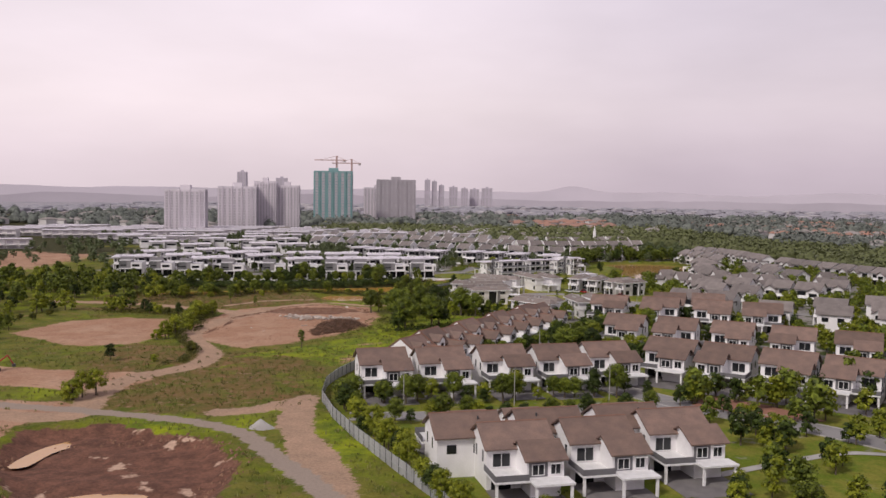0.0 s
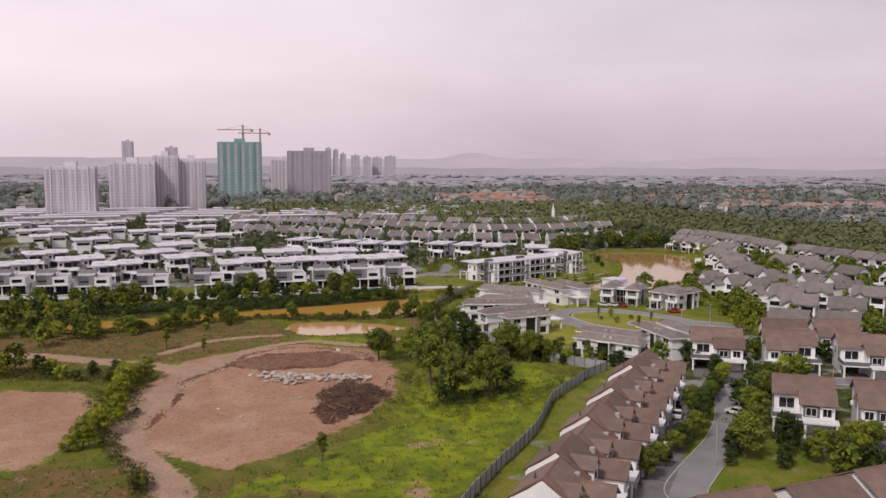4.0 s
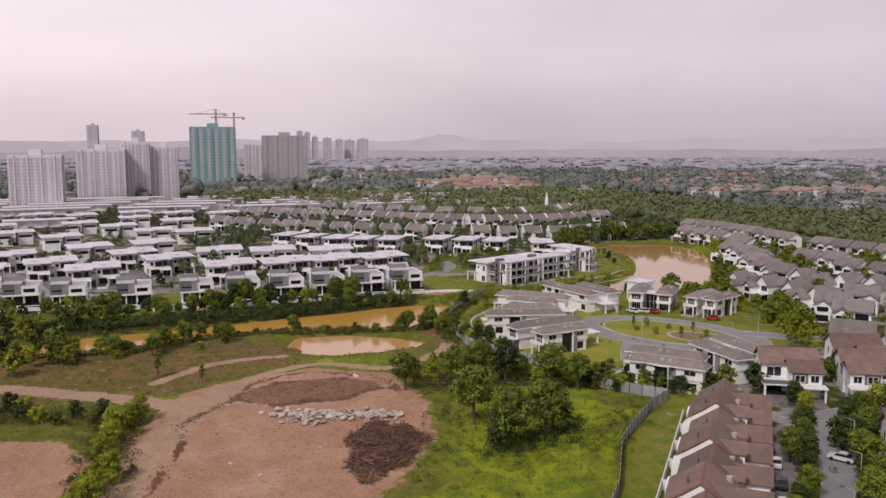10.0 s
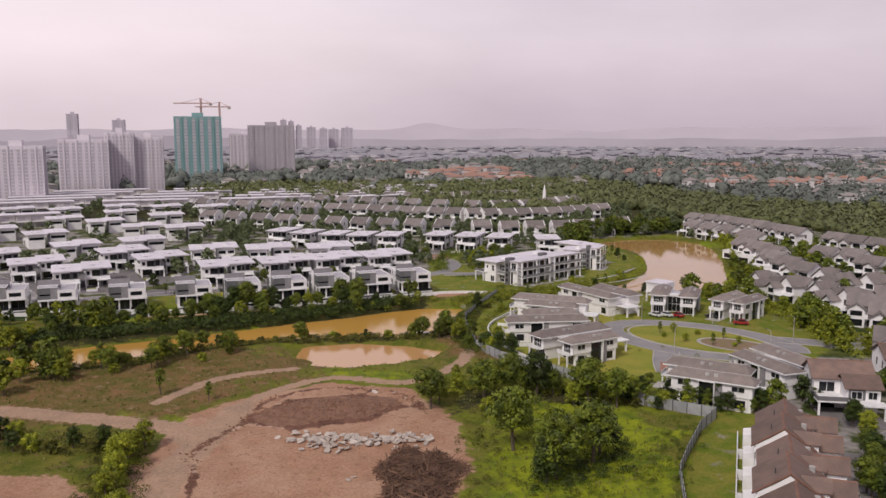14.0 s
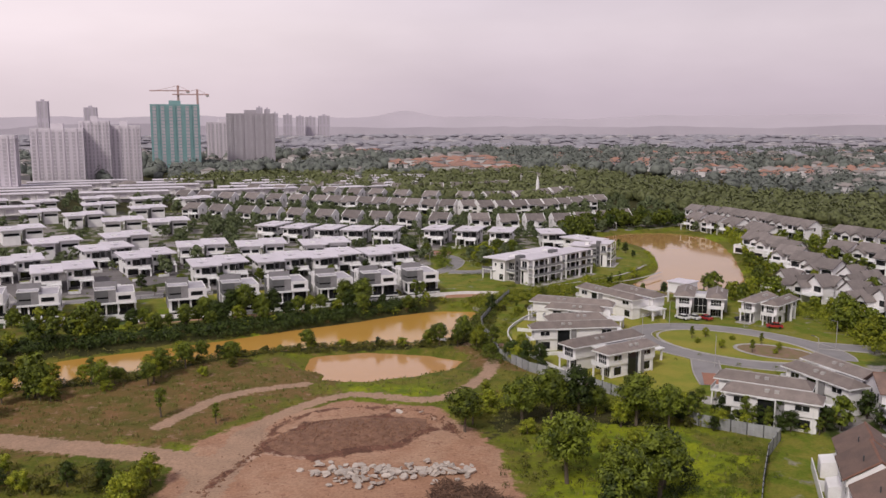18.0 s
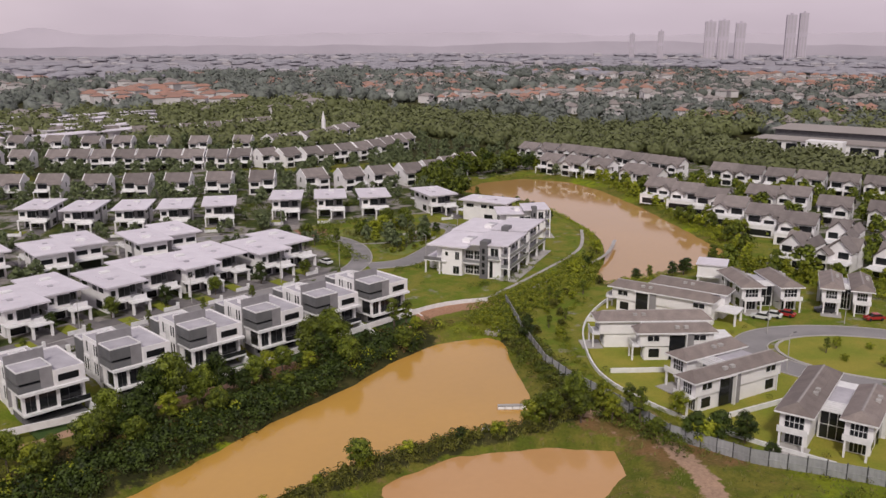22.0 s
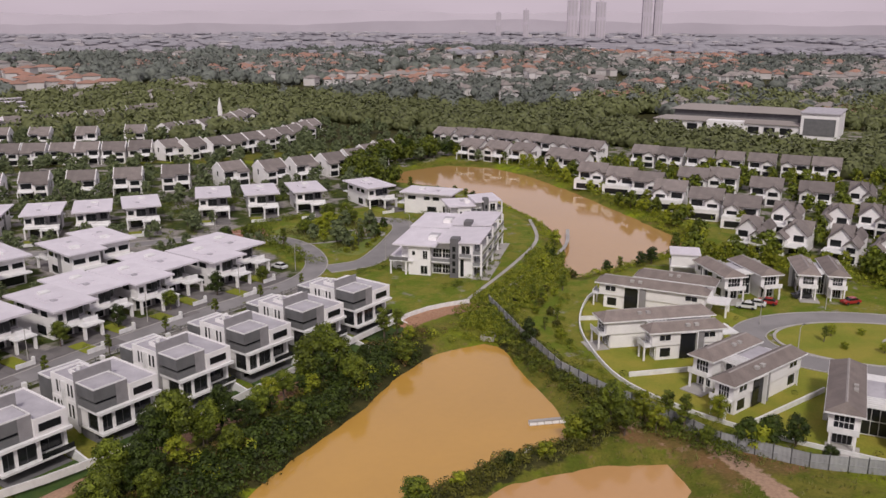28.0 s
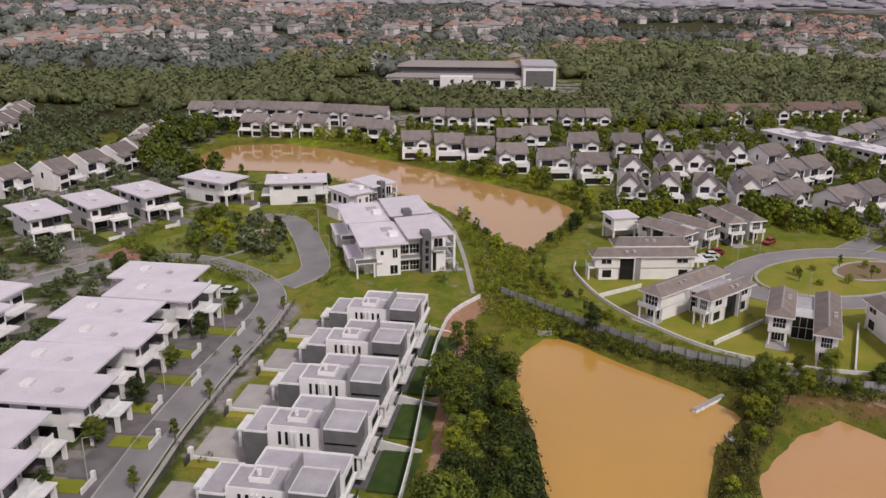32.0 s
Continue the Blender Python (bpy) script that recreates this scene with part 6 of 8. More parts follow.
# ---- hoarding and walls ----


def hoarding(points, label):
    """Sheet-steel hoarding: a row of ribbed panels between dark posts."""
    f = thing("fence", label, "fence")
    line = [Vector(p) for p in points]
    pts, left = [], 0.0
    for a, b in zip(line, line[1:]):
        d, n = (b - a).length, max(1, round((b - a).length / 2.6))
        pts += [a.lerp(b, i / n) for i in range(n)]
    pts.append(line[-1])
    made_panel = {}
    for a, b in zip(pts, pts[1:]):
        w = round((b - a).length, 1)
        if w not in made_panel:
            s = Shape()
            k = max(3, int(w / 0.35))
            prof = []
            for i in range(k + 1):
                x = w * i / k
                prof += [(x, 0.03 if i % 2 else -0.03)]
            n0 = 0
            s.v = [(x, y, z) for x, y in prof for z in (0.05, 2.35)]
            s.f = [(2 * i, 2 * i + 2, 2 * i + 3, 2 * i + 1) for i in range(k)]
            s.box(0, -0.05, 2.3, w, 0.05, 2.38).box(0, 0.03, 1.1, w, 0.09, 1.2)
            made_panel[w] = s.mesh("panel", M_STEEL)
        p = new("panel", made_panel[w])
        p.parent = f
        p.matrix_local = pose(a.x, a.y, ground_at(a.x, a.y) - 0.1, 0, 0, math.degrees(math.atan2(b.y - a.y, b.x - a.x)))
    post = Shape().box(-0.07, -0.07, -0.2, 0.07, 0.07, 2.5).mesh("post", M_STEELDARK)
    for a in pts:
        p = new("post", post)
        p.parent = f
        p.matrix_local = pose(a.x, a.y, ground_at(a.x, a.y))
    return f


hoarding([(58, -66), (54, -52), (47, -37), (40, -21), (35, -8), (31.5, 5), (31, 18), (32.6, 26.5), (35.5, 36.5), (41, 47), (47.3, 57.7), (52.3, 65.6), (57.7, 74.7), (62.4, 85.5), (65.8, 93.3), (71.1, 100.8), (79.6, 112), (86, 118)], "grey corrugated steel hoarding on dark posts beside gardens")
hoarding([(86, 118), (76, 128), (71, 142), (65, 155), (57, 168), (54, 180), (56, 192), (57, 204), (59, 213), (68, 230), (78, 247)], "grey corrugated steel hoarding curving along the villa gardens")


def wall_line(name, points, half, h, mat, label, z0=GROUND - 0.3):
    s = Shape()
    ribbon(name, points, half, z0 + h + 0.3, mat, "", "", s, skirt=h + 0.3)
    return tagged(new(name, s.mesh(name, mat)), label, "wall", kind="structure")


road_fence = thing("fence", "low black metal railing along a white estate road", "fence")
rail_line = offset(LINK, -4.8)
for z in (0.35, 0.7, 1.05):
    sh = Shape()
    ribbon("rail", rail_line, 0.03, GROUND + z, M_STEELDARK, "", "", sh, skirt=0.06)
    part("rail", sh, M_STEELDARK, road_fence)
rail_post = Shape().box(-0.05, -0.05, -0.1, 0.05, 0.05, 1.2).mesh("post", M_STEELDARK)
for x, y in rail_line[::1]:
    p = new("post", rail_post)
    p.parent = road_fence
    p.matrix_local = pose(x, y, GROUND)
wall_line("garden_wall", smooth([(104, 235), (97, 234), (84, 227), (74, 218), (64, 204), (61, 190), (62, 176), (66, 160)]), 0.14, 0.7, M_TRIM, "low white garden wall curving round the villas")
wall_line("boundary_wall", smooth([(-120, 251), (-60, 245), (-20, 241), (4, 243), (32, 249), (52, 253), (66, 254), (76, 251)], 3), 0.12, 0.9, M_TRIM, "low pale boundary wall behind the cubic houses")
for a, b in (((66.3, 203.6), (80.3, 194.3)), ((84, 227), (93, 219)), ((84, 176.5), (61.5, 180))):
    wall_line("garden_wall", [a, b], 0.15, 0.9, M_TRIM, "white wall between villa gardens")

# ---- trees ----


def leaf_cloud(rng, centre, radii, count, size, verts, faces):
    """Small leaf sprays set over a lobe."""
    d = rng.normal(size=(count, 3))
    d /= np.linalg.norm(d, axis=1)[:, None]
    d[:, 2] = np.where(d[:, 2] < -0.35, -d[:, 2], d[:, 2])
    p = centre + d * radii * rng.uniform(0.72, 1.08, (count, 1))
    n = d + rng.normal(scale=0.34, size=(count, 3))
    n /= np.linalg.norm(n, axis=1)[:, None]
    u = np.cross(n, rng.normal(size=(count, 3)))
    u /= np.linalg.norm(u, axis=1)[:, None]
    w = np.cross(n, u)
    s = size * rng.uniform(0.6, 1.25, (count, 1))
    base = len(verts) and sum(len(v) for v in verts)
    quad = np.stack([p - u * s, p - w * s * 0.62, p + u * s, p + w * s * 0.62], 1)
    verts.append(quad.reshape(-1, 3))
    faces.append(np.arange(count * 4).reshape(-1, 4) + base)


def crown_mesh(name, seed, height, spread, lobes, leaves, size, mat, low=0.35):
    rng = np.random.default_rng(seed)
    verts, faces = [], []
    for i in range(lobes):
        a = i * 2.4 + rng.uniform(-0.5, 0.5)
        t = (i + 0.5) / lobes
        r = spread * (0.62 * math.sqrt(1 - abs(2 * t - 0.85) ** 2 * 0.8) if abs(2 * t - 0.85) < 1.1 else 0.2) * rng.uniform(0.55, 1.05)
        c = np.array([math.cos(a) * r, math.sin(a) * r, height * (low + (0.92 - low) * t)])
        rad = spread * rng.uniform(0.32, 0.52) * np.array([1, 1, 0.78])
        leaf_cloud(rng, c, rad, leaves, size, verts, faces)
        leaf_cloud(rng, c, rad * 0.55, leaves // 3, size * 1.7, verts, faces)
    me = bpy.data.meshes.new(name)
    v, f = np.concatenate(verts), np.concatenate(faces)
    me.from_pydata(v.tolist(), [], f.tolist())
    me.materials.append(mat)
    return me


def trunk_shape(seed, height, spread):
    rng = random.Random(seed)
    s = Shape()
    lean = (rng.uniform(-0.3, 0.3), rng.uniform(-0.3, 0.3))
    top = (lean[0], lean[1], height * 0.5)
    r = 0.028 * height + 0.05
    s.tube((0, 0, -0.3), top, r, r * 0.6, 7)
    s.tube(top, (lean[0] * 1.6, lean[1] * 1.6, height * 0.85), r * 0.6, r * 0.2, 6)
    for i in range(5):
        a = i * 1.3 + rng.uniform(-0.3, 0.3)
        z = height * rng.uniform(0.3, 0.55)
        q = z / (height * 0.5)
        s.tube((lean[0] * q, lean[1] * q, z), (math.cos(a) * spread * 0.65, math.sin(a) * spread * 0.65, z + height * 0.25), r * 0.4, r * 0.12, 5)
    return s


TREES = {}


def tree_kind(key, seed, height, spread, lobes, leaves, size, mat, label, low=0.35, name="tree"):
    TREES[key] = dict(trunk=trunk_shape(seed, height, spread).mesh("trunk", M_BARK), crown=crown_mesh("crown", seed, height, spread, lobes, leaves, size, mat, low), label=label, name=name)


tree_kind("broad", 1, 7.5, 3.6, 15, 142, 0.218, M_LEAF, "broad green tree with a dense rounded crown")
tree_kind("broad2", 2, 8.5, 3.9, 16, 142, 0.230, M_LEAF, "tall green tree with an uneven leafy crown")
tree_kind("dark", 3, 7.0, 3.2, 14, 142, 0.211, M_LEAFDARK, "dark green leafy tree", 0.28)
tree_kind("dark2", 4, 5.5, 2.4, 11, 128, 0.179, M_LEAFDARK, "small dark green tree", 0.25)
tree_kind("light", 5, 6.5, 2.9, 12, 128, 0.192, M_LEAFLIGHT, "light yellow-green young tree", 0.3)
tree_kind("slim", 6, 6.5, 1.6, 10, 92, 0.166, M_LEAF, "slim young tree with a sparse crown", 0.35)
tree_kind("bushy", 7, 3.4, 2.2, 10, 124, 0.173, M_LEAFLIGHT, "low bright green leafy bush", 0.15, "bush")
tree_kind("scrub", 8, 3.0, 2.0, 9, 114, 0.166, M_SCRUB, "low scrubby green bush", 0.15, "bush")
tree_rng = random.Random(5)


WOODS = {}


def tree(key, x, y, scale=1.0, label="", joined=""):
    """A tree of its own, or one of a joined wood."""
    if joined:
        WOODS.setdefault(joined, []).append((key, x, y, scale * tree_rng.uniform(0.85, 1.15), tree_rng.uniform(0, 6.28)))
        return None
    k = TREES[key]
    t = new(k["name"])
    s = scale * tree_rng.uniform(0.85, 1.15)
    t.matrix_basis = pose(x, y, ground_at(x, y) - 0.05, 0, 0, tree_rng.uniform(0, 360)) @ Matrix.Diagonal((s, s, s * tree_rng.uniform(0.9, 1.15), 1))
    for n in ("trunk", "crown"):
        o = new(n, k[n])
        o.parent = t
    return tagged(t, label or k["label"], k["name"], "trees" if k["name"] == "tree" else "bushes")


def clear(x, y, m=0.0):
    """Whether a place is dry land."""
    for p in (POND, SMALL_POND, LAKE):
        if edge_distance(np.array([x]), np.array([y]), p)[0] < m:
            return False
    return True


def off_homes(x, y, r=6.0):
    return all((x - a) ** 2 + (y - b) ** 2 > r * r for a, b in HOMES)


def along(line, step, keys, spread=1.0, scale=1.0, m=0.8, joined=""):
    for (ax, ay), (bx, by) in zip(line, line[1:]):
        n = max(1, int(math.hypot(bx - ax, by - ay) / step))
        for i in range(n):
            t = (i + tree_rng.random()) / n
            x, y = ax + (bx - ax) * t + tree_rng.uniform(-spread, spread), ay + (by - ay) * t + tree_rng.uniform(-spread, spread)
            if clear(x, y, m):
                tree(tree_rng.choice(keys), x, y, scale * tree_rng.uniform(0.75, 1.2), joined=joined)


# north bank of the pond
along([(-62, 222), (-40, 226), (-18, 231), (0, 234), (16, 238), (36, 244)], 6.0, ["dark", "broad", "dark2", "light"], 2.0, 0.6)
for x, y, k, s in ((0, 234, "broad", 0.7), (11, 236, "broad", 0.75), (30, 241, "broad2", 0.95), (50, 246, "slim", 0.95), (-16, 230, "broad", 0.7), (-33, 230, "dark", 0.7), (-48, 228, "light", 0.7), (11, 200, "broad", 0.72), (-14, 196, "broad", 0.6), (43, 195, "broad", 0.75), (47, 192, "broad", 0.7), (51, 189, "light", 0.6), (-36, 181, "slim", 0.8), (-20, 156, "slim", 0.8), (54, 186, "slim", 1.0), (66, 226, "dark2", 0.8)):
    tree(k, x, y, s)
for x, y, k, s in ((-11.5, 231, "dark", 0.95), (1, 234.5, "broad2", 0.75), (25.5, 241.5, "broad2", 0.95), (-19, 226, "broad", 0.8), (-27, 224, "light", 0.8), (48, 248, "slim", 1.0), (18, 239, "broad", 0.6), (49.5, 196, "broad2", 0.7), (53, 193, "light", 0.65), (56, 190, "slim", 0.8), (41.5, 197, "bushy", 1.1), (61, 184, "light", 0.65), (57, 176, "bushy", 1.2)):
    tree(k, x, y, s)
along([(-62, 176), (-44, 172), (-26, 178), (-12, 186), (-2, 194)], 3.2, ["bushy", "scrub", "light", "broad"], 4.0, 0.7, 0.8)
along([(-50, 182), (-30, 184), (-14, 194)], 3.0, ["scrub", "bushy", "light"], 1.2, 0.8, 0.4)
along([(-14, 194), (6, 200.5), (24, 200.5), (40, 195)], 3.6, ["scrub", "bushy", "scrub", "dark2"], 0.8, 0.55, 0.2)
along([(52, 182), (58, 176), (62, 166)], 3.5, ["dark", "scrub", "broad"], 2.0, 0.6, 0.5)
for i in range(16):
    t = (i + 0.5) / 16
    x, y = -58 + 112 * t, 221 + 23 * t + (3 if i % 2 else -1.5)
    tree(("broad2", "dark", "broad", "light")[i % 4], x, y - 3.0, 0.5 + 0.3 * ((i * 7) % 5) / 4)
# tall trees beside the earth path
for x, y, k, s in ((-7.1, 235.0, "dark", 1.15), (-3.4, 235.5, "broad", 1.1), (4.2, 235.8, "dark", 0.9), (-9.5, 230.0, "dark", 0.8), (31.2, 245.5, "broad2", 1.15), (26.4, 239.5, "dark", 0.9), (-14.5, 232.5, "broad", 0.95), (15, 239.0, "light", 0.7)):
    tree(k, x, y, s)
# shrubs on the oval
for i in range(9):
    a = 2 * math.pi * i / 9 + 0.3
    tree(("bushy", "slim", "light")[i % 3], 114 + 11 * math.cos(a) * 0.6 - 5 * math.sin(a) * 0.8, 177 - 11 * math.cos(a) * 0.8 - 5 * math.sin(a) * 0.6, (0.4, 0.5, 0.4)[i % 3])
# field trees by the hoarding
along([(76, 139), (82, 131), (90, 125), (97, 122)], 1.8, ["dark2", "slim", "bushy", "dark2"], 0.9, 0.75)
along([(70, 134), (78, 127), (86, 122), (96, 119)], 2.2, ["dark2", "slim", "bushy", "light"], 0.8, 0.6)
for x, y, k, s in ((43.2, 110, "broad", 1.45), (46.5, 97, "broad2", 1.2), (44.3, 95.5, "dark", 1.0), (54.6, 102, "broad2", 1.4), (57, 105, "dark", 1.25), (33.6, 135, "broad", 1.1), (36, 138.5, "light", 0.85),
                   (45, 136.5, "broad2", 1.1), (51, 137.5, "broad", 1.2), (56.5, 138, "dark", 1.2), (48, 145, "light", 0.6), (60, 138, "broad", 0.95), (65, 131, "broad2", 1.2), (70, 128, "broad", 1.1), (67, 134, "dark", 0.95),
                   (62, 131, "light", 0.75), (41, 145, "light", 0.6), (43, 154, "light", 0.5), (38, 149, "light", 0.5), (50, 151, "bushy", 0.7), (49, 128, "light", 0.55), (44, 131, "bushy", 0.8), (53, 118, "light", 0.5), (60, 121, "bushy", 0.8)):
    tree(k, x, y, s)
# wood to the west
for i in range(330):
    x, y = tree_rng.uniform(-165, -44), tree_rng.uniform(120, 246)
    if clear(x, y, 3) and not (x > -66 and y < 128) and not (x > -92 and 140 < y < 160 - 0.1 * x - 6) and y < 244:
        tree(tree_rng.choice(["broad", "broad2", "light", "light", "dark2"]), x, y, tree_rng.uniform(0.6, 1.05), joined="west")
for i in range(120):
    x, y = tree_rng.uniform(-190, -64), tree_rng.uniform(20, 124)
    tree(tree_rng.choice(["broad", "light", "scrub"]), x, y, tree_rng.uniform(0.5, 0.85), joined="west")
along([(-46, 132), (-24, 127)], 3.0, ["scrub", "bushy", "dark2"], 5.0, 0.8)
along([(-20, 128), (-23, 110), (-20, 92), (-22, 72)], 2.6, ["bushy", "scrub", "light"], 1.4, 0.75)
for x, y, k, s in ((-17, 7, "light", 1.0), (-18, 4, "bushy", 1.2), (-15, 9, "light", 0.8), (-25, 45, "dark2", 0.6), (-8, 56, "scrub", 0.9), (-9.9, 150, "slim", 0.55), (19, 65, "slim", 0.75), (-14, 44, "bushy", 0.6)):
    tree(k, x, y, s)
# gardens and streets of the near estate
along([(57, -58), (50, -38), (42, -18), (38, -4), (36, 10)], 2.3, ["dark", "broad", "light", "light"], 1.1, 0.62)
along([(40, 3), (60, 5), (80, 9), (98, 12)], 2.4, ["dark2", "broad", "light", "broad"], 2.0, 0.7)
along([(62, -64), (84, -58), (104, -54)], 2.8, ["broad", "light", "dark2"], 2.4, 0.6)
along([(96, -50), (103, -52), (112, -52), (122, -49)], 3.2, ["broad", "light", "dark2"], 2.4, 0.65, joined="streets")
along([(104, -24), (112, -20), (122, -22), (132, -20), (142, -26)], 4.2, ["broad", "light", "light", "dark"], 3.5, 0.7, joined="streets")
along([(104, 2), (112, 7), (120, 3), (132, 8), (146, 9)], 3.0, ["dark", "broad2", "broad", "light"], 3.0, 0.95, joined="streets")
along([(114, -6), (126, -8), (138, -4)], 4.5, ["broad2", "light", "broad"], 3.0, 0.9, joined="streets")
along([(112, -36), (126, -36), (140, -34)], 5.0, ["broad", "light", "light"], 4.0, 0.65, joined="streets")
along([(102, -48), (110, -22), (106, 2), (112, 12), (124, 4)], 3.0, ["broad", "dark", "dark2", "light"], 4.0, 0.7, joined="streets")
along([(42, -11), (60, -10), (78, -8), (96, -3)], 3.0, ["broad", "light", "dark2", "dark"], 1.2, 0.6)
along([(84, 52), (92, 62), (100, 74), (106, 84), (112, 95), (124, 98)], 2.6, ["broad", "light", "dark2", "dark"], 2.0, 0.85)
along([(66, 48), (76, 58), (84, 67), (90, 77), (97, 89), (105, 100), (112, 114)], 3.4, ["dark", "broad", "light", "broad"], 1.3, 0.62)
along([(92, 50), (99, 59), (104, 49), (112, 58)], 2.4, ["broad", "dark", "dark2", "light"], 2.5, 0.75)
along([(118, -30), (136, -30), (150, -20)], 3.4, ["broad", "dark", "light"], 6.0, 0.75, joined="streets")
along([(150, -20), (170, -40)], 3.0, ["broad", "dark", "light"], 6.0, 0.85, joined="streets")
along([(98, 48), (118, 38), (150, 18), (185, -4)], 2.6, ["broad", "dark"], 3.5, 0.75, joined="streets")
along([(100, 84), (122, 80), (150, 68), (176, 60)], 2.6, ["broad", "dark", "light"], 3.5, 0.75, joined="streets")
along([(100, 120), (122, 126), (150, 114), (170, 108)], 2.8, ["broad", "dark", "dark2"], 3.0, 0.75, joined="streets")
along([(72, 128), (80, 124), (90, 124), (98, 120)], 2.4, ["dark2", "slim", "scrub"], 1.5, 0.75)
for i in range(1500):
    x, y = tree_rng.uniform(150, 340), tree_rng.uniform(-70, 330)
    if not clear(x, y, 6) or (x < 175 and y > 230) or not off_homes(x, y, 6.5):
        continue
    tree(tree_rng.choice(["broad", "light", "broad2", "light", "bushy"]), x, y, tree_rng.uniform(0.55, 0.9), joined="streets")
# banks of the lake and the cul-de-sac
along([(108, 247), (90, 242), (80, 234), (70, 224)], 2.2, ["bushy", "scrub", "slim"], 3.0, 0.55, 1.5)
along([(116, 259), (104, 252), (92, 246)], 2.4, ["scrub", "bushy"], 2.0, 0.5, 1.2)
along([(118, 243), (130, 240), (145, 238)], 3.5, ["slim", "dark2"], 1.5, 0.8, 1.5)
along([(146, 232), (152, 214), (158, 198), (157, 184), (150, 176), (146, 160), (150, 150)], 1.7, ["bushy", "light", "broad"], 5.0, 0.85, 1.5, joined="streets")
along([(160, 238), (174, 258), (190, 288), (204, 314), (220, 342), (228, 372), (222, 396)], 2.2, ["broad", "light", "bushy"], 3.2, 0.72, 2.5, joined="lakeside")
along([(222, 396), (196, 402), (170, 398), (156, 386), (148, 362), (152, 374)], 1.8, ["broad", "dark", "broad2"], 5.0, 0.95, 2.5, joined="lakeside")
along([(162, 392), (180, 410), (200, 412), (222, 410)], 2.0, ["broad", "dark", "broad2"], 8.0, 0.95, 2.5, joined="lakeside")
along([(108, 256), (124, 264), (140, 278), (154, 296), (164, 318)], 5.0, ["slim", "light", "dark2"], 1.6, 0.55, 1.5, joined="lakeside")
along([(150, 356), (156, 336), (150, 310)], 6.0, ["slim", "dark2"], 2.0, 0.7, 2.0)
for i in range(52):
    a, r = tree_rng.uniform(0, 2 * math.pi), tree_rng.uniform(0.2, 1) ** 0.5
    x, y = 98 + 15 * r * math.cos(a), 318 + 16 * r * math.sin(a)
    if line_distance(np.array([x]), np.array([y]), [(80, 291.5), (90, 296), (104, 305), (113, 312), (117, 319), (113, 327)])[0] > 4.5 and math.hypot(x - 78, y - 318) > 6:
        tree(tree_rng.choice(["slim", "light", "broad", "dark2", "bushy"]), x, y, tree_rng.uniform(0.55, 0.95), joined="north" if i % 2 else "")
along([(83, 302), (92, 303.5), (103, 311), (109, 317)], 2.2, ["bushy", "scrub"], 0.6, 0.42)
along([(56, 318), (68, 322), (62, 336), (46, 338)], 3.2, ["broad", "light", "dark2", "bushy"], 3.0, 0.6, joined="north")
for x, y, k in ((64, 331, "dark"), (69, 327, "broad"), (74, 318, "slim")):
    tree(k, x, y, 0.8)
fountain = thing("fountain", "round pale fountain basin in a small garden", "fountain")
part("basin", Shape().tube((0, 0, 0), (0, 0, 0.6), 2.6, 2.6, 20), M_CONCRETE, fountain)
part("water", Shape().tube((0, 0, 0.6), (0, 0, 0.64), 2.2, 2.2, 20), M_LAKE, fountain, "shallow tan water")
part("column", Shape().tube((0, 0, 0.6), (0, 0, 2.0), 0.5, 0.25, 10), M_CONCRETE, fountain)
fountain.matrix_basis = pose(100, 315, GROUND)
for i in range(8):
    x = -36 + 12.6 * i
    tree(("dark2", "broad")[i % 2], x, 289.0 + 0.16 * x - (1.5 if x > 40 else 0), (0.9, 0.6)[i % 2])
    tree("slim", x + 5.0, 279.0 + 0.16 * x, 0.55)
along([(-10, 326), (30, 324), (62, 328)], 4.0, ["broad", "dark2", "light"], 3.0, 0.55, joined="north")
along([(-20, 372), (30, 366), (70, 352), (72, 366)], 3.0, ["broad", "dark", "light"], 5.0, 0.65, joined="north")
along([(20, 420), (60, 400), (100, 384), (140, 368), (150, 380)], 2.6, ["broad", "dark", "light"], 4.0, 0.65, joined="north")
for i in range(900):
    x = tree_rng.uniform(-20, 250)
    y = 440 + tree_rng.uniform(-50, 200) - 0.15 * (x - 60)
    if not clear(x, y, 5) or not off_homes(x, y, 6.5):
        continue
    tree(tree_rng.choice(["broad", "dark", "light", "broad2"]), x, y, tree_rng.uniform(0.6, 0.9), joined="north")
for i in range(300):
    x, y = tree_rng.uniform(-230, 0), tree_rng.uniform(300, 640)
    if not off_homes(x, y, 8.0):
        continue
    tree(tree_rng.choice(["broad", "dark", "dark2"]), x, y, tree_rng.uniform(0.65, 1.0), joined="north")

LITE = {}
for key, mat, h, sp in (("broad", M_LEAF, 7.5, 3.6), ("broad2", M_LEAF, 8.5, 3.9), ("dark", M_LEAFDARK, 7.0, 3.2), ("dark2", M_LEAFDARK, 5.5, 2.4), ("light", M_LEAFLIGHT, 6.5, 2.9), ("slim", M_LEAF, 6.5, 1.6), ("bushy", M_LEAFLIGHT, 3.4, 2.2), ("scrub", M_SCRUB, 3.0, 2.0)):
    data = crown_mesh("crown", len(key) * 7 + int(h * 10), h, sp, 9, 24, 0.15 * sp, mat, 0.25)
    pts = np.empty(len(data.vertices) * 3, np.float32)
    data.vertices.foreach_get("co", pts)
    LITE[key] = (pts.reshape(-1, 3), mat)
    bpy.data.meshes.remove(data)
WOOD_LABELS = {"west": "dense green wood beside bare building land", "streets": "garden and street trees between estate houses", "lakeside": "thick line of green trees round the lake", "north": "green trees between rows of houses"}
